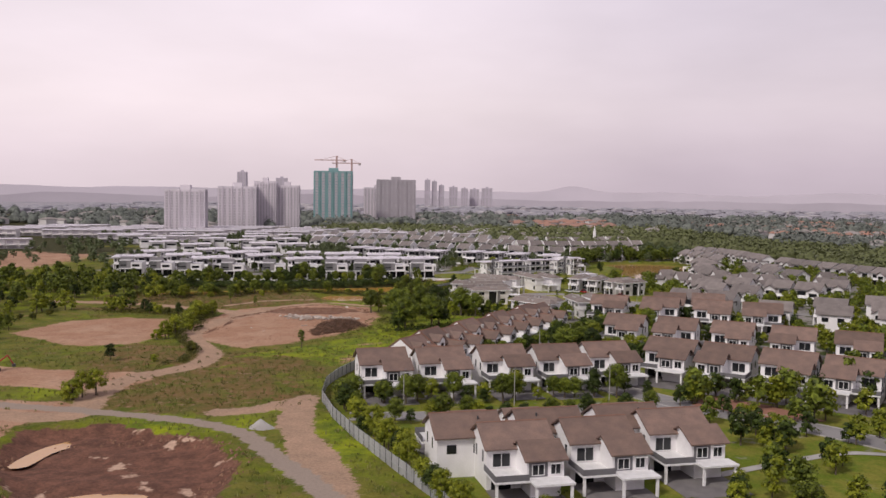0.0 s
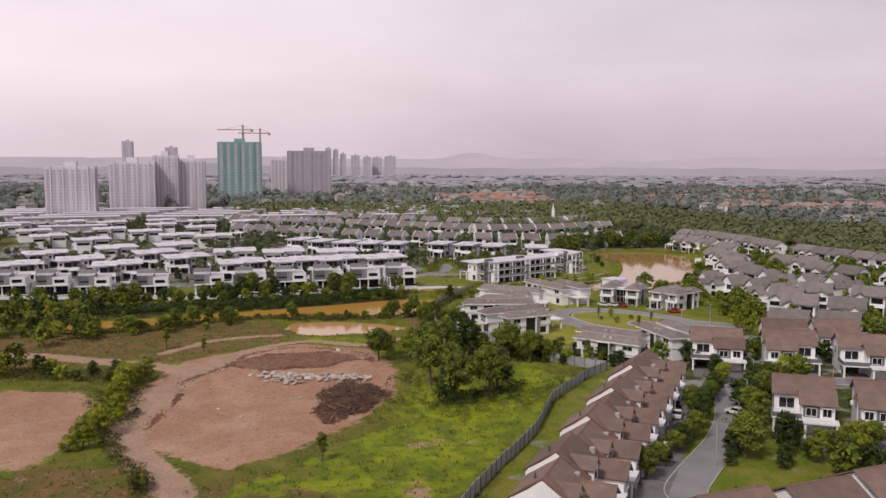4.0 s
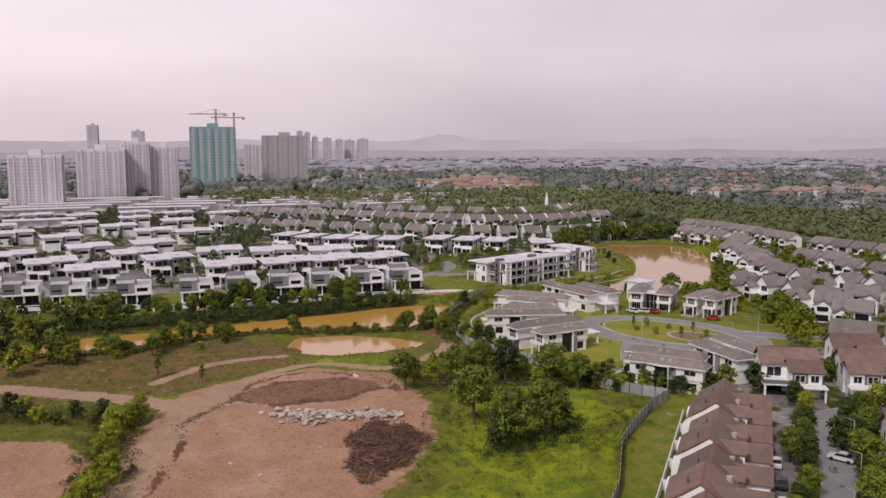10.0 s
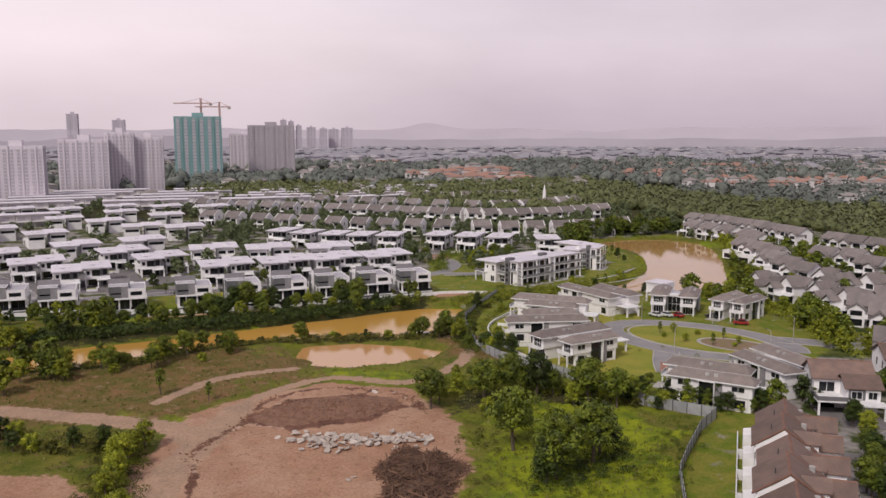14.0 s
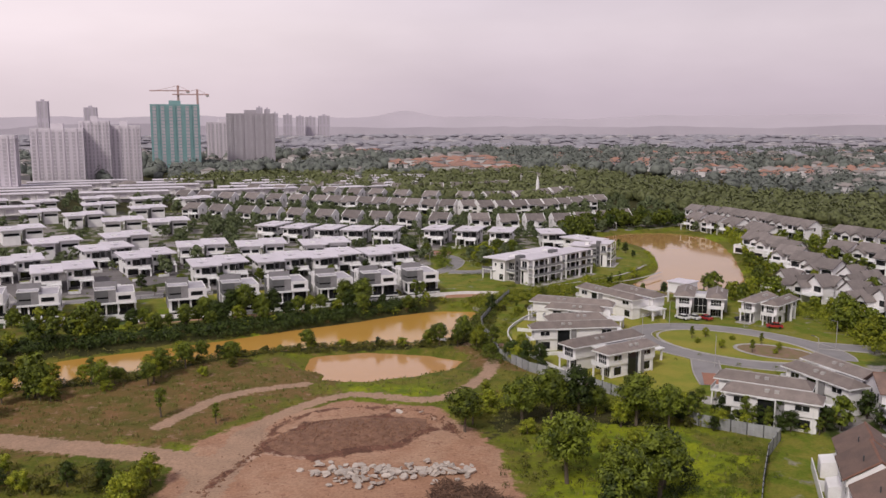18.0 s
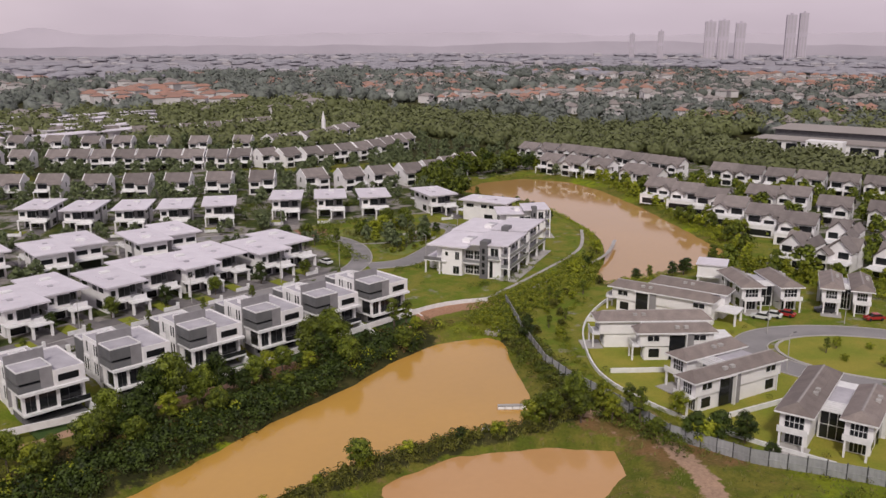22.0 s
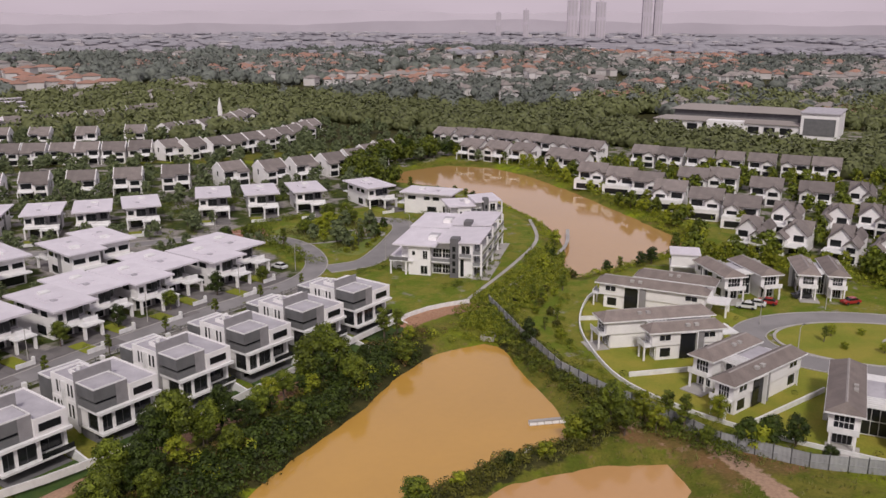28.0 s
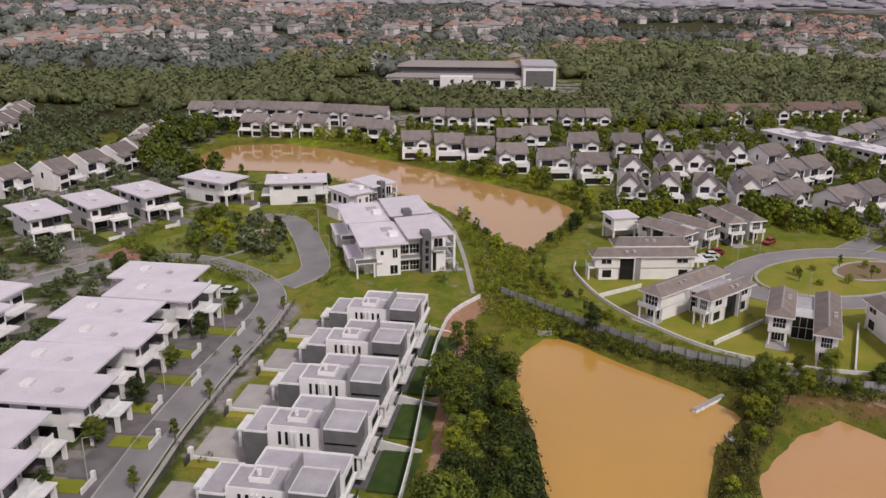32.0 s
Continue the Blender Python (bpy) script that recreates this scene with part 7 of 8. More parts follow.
for name, items in WOODS.items():
    wood = thing("trees", WOOD_LABELS[name], "trees", kind="stuff")
    trunks = Shape()
    for mat in {LITE[k][1].name: LITE[k][1] for k, *_ in items}.values():
        clouds = []
        for k, x, y, s, a in items:
            if LITE[k][1] is mat:
                p = LITE[k][0] * s
                c, q = math.cos(a), math.sin(a)
                clouds.append(np.stack([x + c * p[:, 0] - q * p[:, 1], y + q * p[:, 0] + c * p[:, 1], ground_at(x, y) + p[:, 2]], 1))
        v = np.concatenate(clouds)
        data = bpy.data.meshes.new("crowns")
        data.from_pydata(v.tolist(), [], np.arange(len(v)).reshape(-1, 4).tolist())
        # the north wood takes leaf colours greyed for haze
        data.materials.append(M_GARDENHAZELEAF if name == "north" else mat)
        o = tagged(new("crowns", data), kind="stuff")
        o.parent = wood
    for k, x, y, s, a in items:
        z = ground_at(x, y)
        trunks.tube((x, y, z - 0.2), (x, y, z + 3.4 * s), 0.2 * s, 0.1 * s, 5)
    tagged(part("trunks", trunks, M_BARK, wood), kind="stuff")


def thicket(name, count, place, lo, hi, mat, label, leaves=60):
    """Low scrub too dense to count: leafy clumps over a stretch of ground."""
    verts, faces = [], []
    rng = np.random.default_rng(len(name) * 31 + count)
    n = 0
    while n < count:
        x, y = place(rng)
        n += 1
        if not clear(x, y, 0.3):
            continue
        s = rng.uniform(lo, hi)
        z = ground_at(x, y)
        leaf_cloud(rng, np.array([x, y, z + s * 0.5]), np.array([s, s, s * 0.8]), leaves, s * 0.16, verts, faces)
    data = bpy.data.meshes.new(name)
    data.from_pydata(np.concatenate(verts).tolist(), [], np.concatenate(faces).tolist())
    data.materials.append(mat)
    return tagged(new(name, data), label, "scrub", kind="stuff")


def strip(line, spread):
    seg = [math.hypot(b[0] - a[0], b[1] - a[1]) for a, b in zip(line, line[1:])]

    def place(rng):
        i = rng.choice(len(seg), p=np.array(seg) / sum(seg))
        t = rng.random()
        (ax, ay), (bx, by) = line[i], line[i + 1]
        return ax + (bx - ax) * t + rng.uniform(-spread, spread), ay + (by - ay) * t + rng.uniform(-spread, spread)
    return place


thicket("scrub", 900, strip([(-64, 212), (-40, 217), (-18, 221), (0, 226), (14, 230), (30, 236), (46, 242)], 4.8), 0.7, 1.9, M_LEAFDARK, "dense dark green thicket on the pond bank")
thicket("scrub", 420, strip([(-64, 219), (-40, 224), (-18, 228), (0, 231), (16, 235), (36, 241), (56, 245)], 3.0), 0.4, 1.1, M_SCRUB, "mixed green scrub above the pond bank")
thicket("scrub", 70, strip([(-64, 214), (-40, 219), (-18, 224), (0, 229), (16, 233), (36, 240), (56, 246)], 4.5), 0.7, 1.7, M_LEAFLIGHT, "light yellow-green bushes on the pond bank")
thicket("scrub", 130, strip([(-64, 214), (-40, 219), (-18, 224), (0, 229), (16, 233), (36, 240), (56, 246)], 5.0), 0.5, 1.3, M_DRYSCRUB, "dry brown bushes on the pond bank")
thicket("hedge", 700, lambda rng: (rng.uniform(160, 300), rng.uniform(180, 420)), 0.7, 1.6, M_LEAF, "garden shrubs between the houses east of the lake", 26)
thicket("hedge", 520, lambda rng: (rng.uniform(-20, 210), rng.uniform(375, 470)), 0.7, 1.7, M_LEAF, "garden shrubs between the northern houses", 26)
thicket("hedge", 300, strip([(100, 254), (116, 261), (132, 271), (148, 287), (160, 306), (166, 328)], 2.0), 0.4, 1.0, M_LEAFLIGHT, "bright hedges along the lakeside paths", 40)
thicket("hedge", 90, strip([(83, 301), (92, 303), (104, 311), (110, 318), (108, 330), (94, 338), (84, 333)], 0.8), 0.4, 0.7, M_LEAFLIGHT, "clipped hedge round a small garden", 40)
thicket("hedge", 260, strip([(78, 262), (92, 262), (104, 270), (120, 284), (134, 300)], 2.2), 0.3, 0.9, M_LEAF, "low shrub beds round the lakeside villas", 40)
thicket("hedge", 320, strip([(118, 318), (134, 312), (148, 330), (140, 352), (120, 368), (96, 378), (70, 388)], 6.0), 0.5, 1.4, M_LEAF, "mixed shrubs and young trees behind the lakeside houses", 40)
thicket("hedge", 120, strip([(72, 286), (84, 286), (96, 292)], 2.2), 0.3, 0.7, M_LEAF, "low hedges in front of the lakeside villas", 40)
thicket("hedge", 170, strip([(84, 306), (98, 312), (106, 322), (98, 331), (87, 330), (85, 318)], 3.2), 0.5, 1.3, M_SCRUB, "mixed shrub beds in a small round garden", 40)
thicket("hedge", 150, strip([(70, 300), (73, 314), (76, 330), (84, 344), (100, 346)], 2.4), 0.6, 1.6, M_LEAF, "leafy shrubs along a garden street", 40)
thicket("scrub", 800, strip([(-50, 181), (-30, 183), (-14, 194), (8, 200), (26, 201), (42, 196), (52, 198), (60, 214), (67, 232)], 3.0), 0.4, 1.15, M_SCRUB, "low green scrub between the ponds")
thicket("scrub", 90, strip([(43, 94), (50, 97), (57, 101), (60, 106)], 4.0), 0.5, 1.3, M_LEAFDARK, "dense dark undergrowth under the field trees")
thicket("scrub", 320, strip([(40, 146), (48, 150), (58, 148), (66, 140), (72, 132)], 6.0), 0.5, 1.4, M_LEAFLIGHT, "bright green bushes under a line of trees")
thicket("scrub", 120, strip([(40, 86), (48, 90), (56, 96), (64, 104)], 6.0), 0.3, 0.8, M_LEAFLIGHT, "low bright green creepers in rough grass")
thicket("scrub", 160, strip([(62, 92), (67, 102), (74, 110), (80, 116)], 4.5), 0.25, 0.7, M_LEAF, "low green creepers beside the hoarding")
thicket("scrub", 240, strip([(36, 84), (42, 100), (46, 116), (50, 132), (56, 148), (62, 156)], 10.0), 0.3, 0.9, M_SCRUB, "tangled green undergrowth in the rough field")
thicket("scrub", 240, lambda rng: (rng.uniform(-20, 30) , rng.uniform(0, 60)), 0.2, 0.6, M_SCRUB, "scattered low bushes on the rough field")
thicket("scrub", 160, strip([(-20, 90), (-15, 72), (-8, 60), (-7, 46), (-12, 36)], 1.6), 0.4, 1.0, M_SCRUB, "bushy scrub edging the dirt track")
thicket("scrub", 300, strip([(-60, 134), (-24, 127), (-22, 108), (-20, 88)], 5.0), 0.5, 1.1, M_SCRUB, "bushy scrub between earth lots")
thicket("scrub", 850, strip([(62, 232), (74, 243), (92, 249), (112, 255), (124, 262)], 6.0), 0.55, 1.4, M_LEAFLIGHT, "bright green scrub along the stream")
thicket("hedge", 700, strip([(112, 245), (140, 240), (158, 240), (176, 262), (194, 294), (212, 328), (224, 356), (226, 384)], 3.0), 0.5, 1.2, M_LEAFLIGHT, "bright green hedges along the lake shore")
thicket("scrub", 260, strip([(146, 230), (154, 210), (158, 190), (150, 172), (148, 152)], 7.0), 0.8, 1.8, M_LEAFLIGHT, "bright yellow-green scrub behind the villas")
thicket("hedge", 420, lambda rng: (rng.uniform(60, 330), rng.uniform(-70, 230)), 0.4, 1.0, M_LEAF, "garden hedges and shrubs in the estate")
thicket("scrub", 420, strip([(53, 176), (53, 192), (55, 206), (60, 218), (68, 233), (76, 246)], 2.6), 0.5, 1.3, M_LEAF, "green creepers and scrub along the outside of the hoarding")
thicket("scrub", 260, strip([(60, 170), (59, 188), (62, 206), (72, 222), (84, 233), (98, 240)], 1.3), 0.25, 0.7, M_LEAFLIGHT, "bright green shrubs between hoarding and garden wall")
thicket("scrub", 240, strip([(-60, 196), (-40, 186), (-14, 197), (10, 203), (30, 202), (43, 198)], 1.0), 0.25, 0.5, M_DRYSCRUB, "dry reddish reeds at the water's edge")
thicket("hedge", 300, lambda rng: (rng.uniform(-60, 140), rng.uniform(270, 420)), 0.4, 0.9, M_LEAF, "garden hedges and shrubs between modern houses")


def weeds(count, keep, xs, ys, mat, label, lo, hi):
    """Tall grass: tufts of narrow blades."""
    rng = np.random.default_rng(count)
    x, y = rng.uniform(*xs, count * 3), rng.uniform(*ys, count * 3)
    ok = keep(x, y)
    x, y = x[ok][:count], y[ok][:count]
    z = np.array([ground_at(a, b) for a, b in zip(x, y)])
    blades = 5
    n = len(x) * blades
    px, py, pz = np.repeat(x, blades) + rng.normal(0, 0.22, n), np.repeat(y, blades) + rng.normal(0, 0.22, n), np.repeat(z, blades)
    a, h, lean = rng.uniform(0, 6.28, n), rng.uniform(lo, hi, n), rng.normal(0, 0.3, (n, 2))
    w = h * 0.22
    cx, sx = np.cos(a) * w, np.sin(a) * w
    quad = np.stack([np.stack([px - cx, py - sx, pz - 0.05], 1), np.stack([px + cx, py + sx, pz - 0.05], 1),
                     np.stack([px + cx * 0.4 + lean[:, 0] * h, py + sx * 0.4 + lean[:, 1] * h, pz + h], 1), np.stack([px - cx * 0.4 + lean[:, 0] * h, py - sx * 0.4 + lean[:, 1] * h, pz + h], 1)], 1)
    data = bpy.data.meshes.new("grass")
    data.from_pydata(quad.reshape(-1, 3).tolist(), [], np.arange(4 * n).reshape(-1, 4).tolist())
    data.materials.append(mat)
    return tagged(new("grass", data), label, "grass", kind="stuff")


def wild_land(x, y):
    ok = edge_distance(x, y, ESTATE) > 0.5
    for p in (POND, SMALL_POND):
        ok &= edge_distance(x, y, p) > 0.6
    for p in (CIRCLE, WEST_LOT, SOUTH_LOT, PIT):
        ok &= edge_distance(x, y, p) > 0.8
    for l, w in TRACKS + [GRAVEL]:
        ok &= line_distance(x, y, l) > w + 0.5
    return ok


weeds(6500, wild_land, (-62, 92), (-70, 212), M_GRASS, "tall yellow-green weeds on rough land", 0.2, 0.5)

# ---- far woods and town ----
far_rng = np.random.default_rng(11)


BALL = bmesh.new()
bmesh.ops.create_icosphere(BALL, subdivisions=2, radius=1.0)
BALL_V = np.array([v.co[:] for v in BALL.verts])
BALL_F = np.array([[v.index for v in f.verts] for f in BALL.faces])
BALL.free()


def far_wood(name, xs, ys, count, size, keep, mat, label, leaves=0, flat=0.9):
    """Far canopy: lumpy crowns of uneven outline, three lobes to a tree."""
    verts, faces, n = [], [], 0
    lv, lf = [], []
    tops = 0
    while tops < count:
        x, y = far_rng.uniform(*xs), far_rng.uniform(*ys)
        if not keep(x, y):
            continue
        tops += 1
        s = size * far_rng.uniform(0.6, 1.35)
        c = np.array([x, y, GROUND + s * flat * 0.8])
        bump = 1 + 0.28 * np.sin(BALL_V @ far_rng.normal(size=3) * 4 + far_rng.uniform(0, 6)) * np.cos(BALL_V @ far_rng.normal(size=3) * 5) + far_rng.normal(0, 0.07, len(BALL_V))
        verts.append(c + BALL_V * bump[:, None] * s * 0.86 * np.array([1, 1, flat * far_rng.uniform(0.7, 1.2)]))
        faces.append(BALL_F + n)
        n += len(BALL_V)
        if leaves:
            leaf_cloud(far_rng, c, np.array([s, s, s * far_rng.uniform(0.8, 1.35)]) * 1.05, leaves, s * 0.22, lv, lf)
    wood = thing(name, label, "woodland", kind="stuff")
    for nm, v, f in (("canopy", verts, faces), ("leaves", lv, lf)):
        if v:
            data = bpy.data.meshes.new(nm)
            data.from_pydata(np.concatenate(v).tolist(), [], np.concatenate(f).tolist())
            data.materials.append(mat)
            if nm == "canopy":
                data.shade_smooth()
            o = tagged(new(nm, data), kind="stuff")
            o.parent = wood
    return wood


def off_school(x, y):
    return not (340 < x < 440 and 270 < y < 420)


far_wood("woodland", (262, 440), (60, 640), 1500, 4.4, lambda x, y: 0.8 * x + 0.22 * y > 302 + 20 * math.sin(y * 0.02) and 0.8 * x + 0.22 * y < 400 and off_school(x, y), M_BELTLEAF, "belt of dark green woodland behind the estate", 64)
far_wood("woodland", (-60, 330), (470, 820), 900, 4.8, lambda x, y: y > 500 + 0.55 * abs(x - 190) + 60 * (x < 100) and y < 800, M_BELTLEAF, "green woodland beyond the northern houses", 64)
# from here on the leaf colours carry painted haze, strongest farthest out
far_wood("woodland", (330, 1150), (-60, 1300), 2300, 6.0, lambda x, y: math.hypot(x, y) > 560 and noise.noise(Vector((x * 0.006, y * 0.006, 2.0))) > -0.12, M_FARLEAF, "tree cover between far suburbs, greyed for haze", 40, 0.75)
far_wood("woodland", (-700, 700), (760, 1400), 1500, 6.5, lambda x, y: noise.noise(Vector((x * 0.006, y * 0.006, 5.0))) > -0.1, M_FARLEAF, "trees round the tower blocks, greyed for haze", 30)
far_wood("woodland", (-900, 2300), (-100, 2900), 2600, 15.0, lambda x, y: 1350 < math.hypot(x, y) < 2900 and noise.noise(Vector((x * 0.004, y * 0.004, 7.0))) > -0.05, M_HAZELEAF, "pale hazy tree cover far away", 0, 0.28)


far_wood("woodland", (395, 680), (-170, 480), 1300, 5.0, lambda x, y: 0.8 * x + 0.22 * y > 396 and math.hypot(x, y) < 690 and off_school(x, y) and noise.noise(Vector((x * 0.011, y * 0.011, 9.0))) > -0.18, M_BELTLEAF, "green woodland between the school and the far suburb", 56)


def far_town(name, count, xs, ys, roof, label, scale=1.0, keep=lambda x, y: True, wall=None):
    """Far houses: walls and saddle roofs, too far off to part."""
    walls, roofs = Shape(), Shape()
    n = 0
    while n < count:
        x, y = far_rng.uniform(*xs), far_rng.uniform(*ys)
        if not keep(x, y):
            continue
        n += 1
        a, w, d, h = far_rng.uniform(0, math.pi), far_rng.uniform(5, 9) * scale, far_rng.uniform(4, 6) * scale, far_rng.uniform(5, 7.5)
        c, s = math.cos(a), math.sin(a)
        for sh, base in ((walls, Shape().box(-w, -d, 0, w, d, h)), (roofs, Shape().hip(-w - 0.6, w + 0.6, -d - 0.6, d + 0.6, h + 0.2, h + 2.6))):
            sh.add([(x + c * p - s * q, y + s * p + c * q, GROUND + r) for p, q, r in base.v], base.f)
    t = thing(name, label, "houses", kind="stuff")
    part("wall", walls, wall or M_FARWALL, t)
    part("roof", roofs, roof, t)


def clump(seed, low, near, far=5000):
    return lambda x, y: near < math.hypot(x, y) < far and noise.noise(Vector((x * 0.006, y * 0.006, seed))) > low and off_school(x, y)


far_town("far_houses", 620, (430, 1150), (-120, 1150), M_REDROOF, "far suburb of white houses under red roofs among trees", 0.72, clump(21.0, 0.06, 560))
far_town("far_houses", 640, (430, 1150), (-120, 1150), M_FARROOF, "far suburb of white houses under grey roofs among trees", 0.72, clump(33.0, -0.02, 560))
far_town("far_houses", 300, (-500, 700), (700, 1500), M_FARROOF, "distant pale houses under grey roofs", 1.2, clump(3.0, 0.0, 700))
far_town("far_houses", 130, (150, 700), (850, 1400), M_REDROOF, "distant houses under red roofs", 1.2, clump(8.0, 0.05, 850))
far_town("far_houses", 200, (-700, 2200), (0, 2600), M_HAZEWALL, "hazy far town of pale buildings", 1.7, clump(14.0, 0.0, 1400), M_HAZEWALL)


def far_terraces(rows, label):
    """Far rows of flat-roofed white terraced houses: walls, roof slabs and window bands."""
    walls, roofs, panes = Shape(), Shape(), Shape()
    for x, y, turn, n in rows:
        c, s = math.cos(radians(turn)), math.sin(radians(turn))
        for i in range(n):
            ox, st = (i - n / 2) * 8.2, 0.5 * (i % 2)
            for sh, b in ((walls, Shape().box(ox, -5 + st, 0, ox + 8, 6, 6.8)), (walls, Shape().box(ox + 0.3, -8.5, 2.7, ox + 7, -5 + st, 3.1)), (roofs, Shape().box(ox - 0.3, -6.4 + st, 6.8, ox + 7.6, 6.6, 7.2)),
                          (panes, Shape().box(ox + 0.8, -5.1 + st, 3.6, ox + 4.8, -5 + st, 5.8)), (panes, Shape().box(ox + 0.8, -5.1 + st, 0.3, ox + 6.8, -5 + st, 2.5))):
                sh.add([(x + c * p - s * q, y + s * p + c * q, GROUND + r) for p, q, r in b.v], b.f)
    t = thing("far_houses", label, "houses", kind="stuff")
    part("wall", walls, M_FARWALL, t)
    part("roof", roofs, M_WHITEROOF, t)
    part("glazing", panes, M_TOWERGLASS, t)


far_terraces([(-330 + 84 * (k % 6) + 9 * (k // 6), 590 + 30 * (k // 6) + 6 * (k % 6), 6 + 4 * (k % 3), 7 + k % 3) for k in range(30)], "rows of white terraced houses in front of the tower blocks")
far_terraces([(-300 + 55 * k, 470 + 34 * k - 60 * (k % 2), 18, 5) for k in range(4)], "white terraced rows at the edge of the estate")


def tower(name, x, y, w, d, h, mat, label, turn=0, floors=18, bays=8):
    t = thing(name, label, "tower block")
    part("wall", Shape().box(-w / 2, -d / 2, 0, w / 2, d / 2, h).box(-w * 0.12, -d * 0.3, h, w * 0.12, d * 0.3, h + 4), mat, t)
    for k in range(bays):
        x0 = -w / 2 + w * (k + 0.28) / bays
        part("window_strip", Shape().box(x0, -d / 2 - 0.3, 3, x0 + w / bays * 0.44, -d / 2 - 0.05, h - 2), M_TOWERGLASS, t, "dark strip of windows")
    for k in range(1, 4):
        y0 = -d / 2 + d * k / 4 - 1
        part("window_strip", Shape().box(-w / 2 - 0.3, y0, 3, -w / 2 - 0.05, y0 + 2, h - 2), M_TOWERGLASS, t)
        part("window_strip", Shape().box(w / 2 + 0.05, y0, 3, w / 2 + 0.3, y0 + 2, h - 2), M_TOWERGLASS, t)
    bands = Shape()
    for k in range(1, floors):
        bands.box(-w / 2 - 0.1, -d / 2 - 0.34, k * h / floors, w / 2 + 0.1, -d / 2, k * h / floors + h / floors * 0.2)
    tagged(part("floor_band", bands, mat, t), kind="stuff")
    for k in range(bays // 2):
        part("fin", Shape().box(-w / 2 + w * (2 * k + 1) / bays - 0.4, -d / 2 - 0.8, 0, -w / 2 + w * (2 * k + 1) / bays + 0.4, -d / 2, h), mat, t)
    t.matrix_basis = pose(x, y, GROUND, 0, 0, turn)
    return t


tower("tower_block", -66, 972, 50, 30, 71, M_NET, "unfinished tower wrapped in green netting under two cranes", 3, 20, 6)
tower("tower_block", 14, 1040, 54, 26, 62, M_TOWERGREY, "grey slab tower block with pale window columns", 3, 18, 9)
for x, y, w, h in ((-177, 672, 38, 44), (-146, 760, 40, 48), (-120, 780, 24, 54), (-98, 790, 27, 50), (-20, 1180, 40, 52)):
    tower("tower_block", x, y, w, 18, h, M_TOWER, "pale high-rise apartment block with rows of windows", 5, 17, 8)
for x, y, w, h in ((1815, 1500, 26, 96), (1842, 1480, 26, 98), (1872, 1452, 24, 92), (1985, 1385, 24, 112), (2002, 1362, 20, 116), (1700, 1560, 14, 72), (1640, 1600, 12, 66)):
    tower("tower_block", x, y, w, 18, h, M_FARTOWER, "far tower block on the horizon, paled for haze", -50, 2, 3)
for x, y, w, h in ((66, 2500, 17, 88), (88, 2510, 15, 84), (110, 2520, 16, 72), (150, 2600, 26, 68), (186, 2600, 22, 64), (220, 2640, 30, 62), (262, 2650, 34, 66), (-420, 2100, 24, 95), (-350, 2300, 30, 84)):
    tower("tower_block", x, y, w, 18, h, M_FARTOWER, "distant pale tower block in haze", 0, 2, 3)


def crane(x, y, z, jib, turn):
    c = thing("tower_crane", "pale red tower crane on top of an unfinished tower", "crane")
    part("mast", Shape().box(-1, -1, 0, 1, 1, 20), M_CRANE, c)
    part("jib", Shape().box(-12, -0.6, 14, jib, 0.6, 15.2), M_CRANE, c)
    part("counterweight", Shape().box(-12, -1.2, 12, -9, 1.2, 14), M_CONCRETE, c)
    part("tie", Shape().tube((0, 0, 20), (jib * 0.7, 0, 15.2), 0.25, 0.25, 4).tube((0, 0, 20), (-10, 0, 15.2), 0.25, 0.25, 4), M_CRANE, c)
    c.matrix_basis = pose(x, y, z, 0, 0, turn)


crane(-62, 972, GROUND + 71, 30, 170)
crane(-42, 968, GROUND + 67, 26, 175)

# low hills on the horizon
def hills(name, radius, low, swing, seed, peaks, label, mat, step):
    """A ridge round the horizon: rolling ground and, on it, single hills (bearing, width, height)."""
    s = Shape()
    n = int(190 / step)
    for i in range(n + 1):
        a = -65 + 190 * i / n
        h = low + swing * noise.fractal(Vector((a * 0.16, seed, 0)), 1.0, 2.0, 5)
        h += sum(z * math.exp(-((a - b) / w) ** 2) for b, w, z in peaks)
        x, y = math.sin(radians(a)), math.cos(radians(a))
        s.v += [(x * radius, y * radius, -20), (x * (radius + 2.2 * h), y * (radius + 2.2 * h), h), (x * (radius + 700), y * (radius + 700), -20)]
    for i in range(n):
        for k in (0, 1):
            a, b = 3 * i + k, 3 * (i + 1) + k
            s.f.append((a, a + 1, b + 1, b))
    tagged(new(name, s.mesh(name, mat)), label, "hills", kind="structure")


# haze painted into the ridge colours, paler and mauver from ridge to ridge
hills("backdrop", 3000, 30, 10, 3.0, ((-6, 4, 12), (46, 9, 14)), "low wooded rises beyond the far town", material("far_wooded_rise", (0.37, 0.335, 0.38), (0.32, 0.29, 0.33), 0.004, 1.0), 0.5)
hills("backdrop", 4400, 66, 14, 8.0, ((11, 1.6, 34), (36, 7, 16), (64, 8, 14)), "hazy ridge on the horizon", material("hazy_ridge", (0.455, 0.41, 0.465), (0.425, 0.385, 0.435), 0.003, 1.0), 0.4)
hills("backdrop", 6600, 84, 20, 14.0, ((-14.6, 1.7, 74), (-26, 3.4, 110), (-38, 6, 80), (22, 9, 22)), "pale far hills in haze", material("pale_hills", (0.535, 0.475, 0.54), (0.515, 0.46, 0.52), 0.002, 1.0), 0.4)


# ---- school, spire, cars, pond clutter ----
school = thing("school", "long grey-roofed modern school with a white end block", "school")
part("hall", Shape().box(30, -14, 0, 48, 16, 13), M_WHITE, school, "white windowless end block")
part("screen", Shape().box(31.5, -14.3, 2, 46.5, -14.0, 10.5), M_DARKCLAD, school, "dark louvred screen")
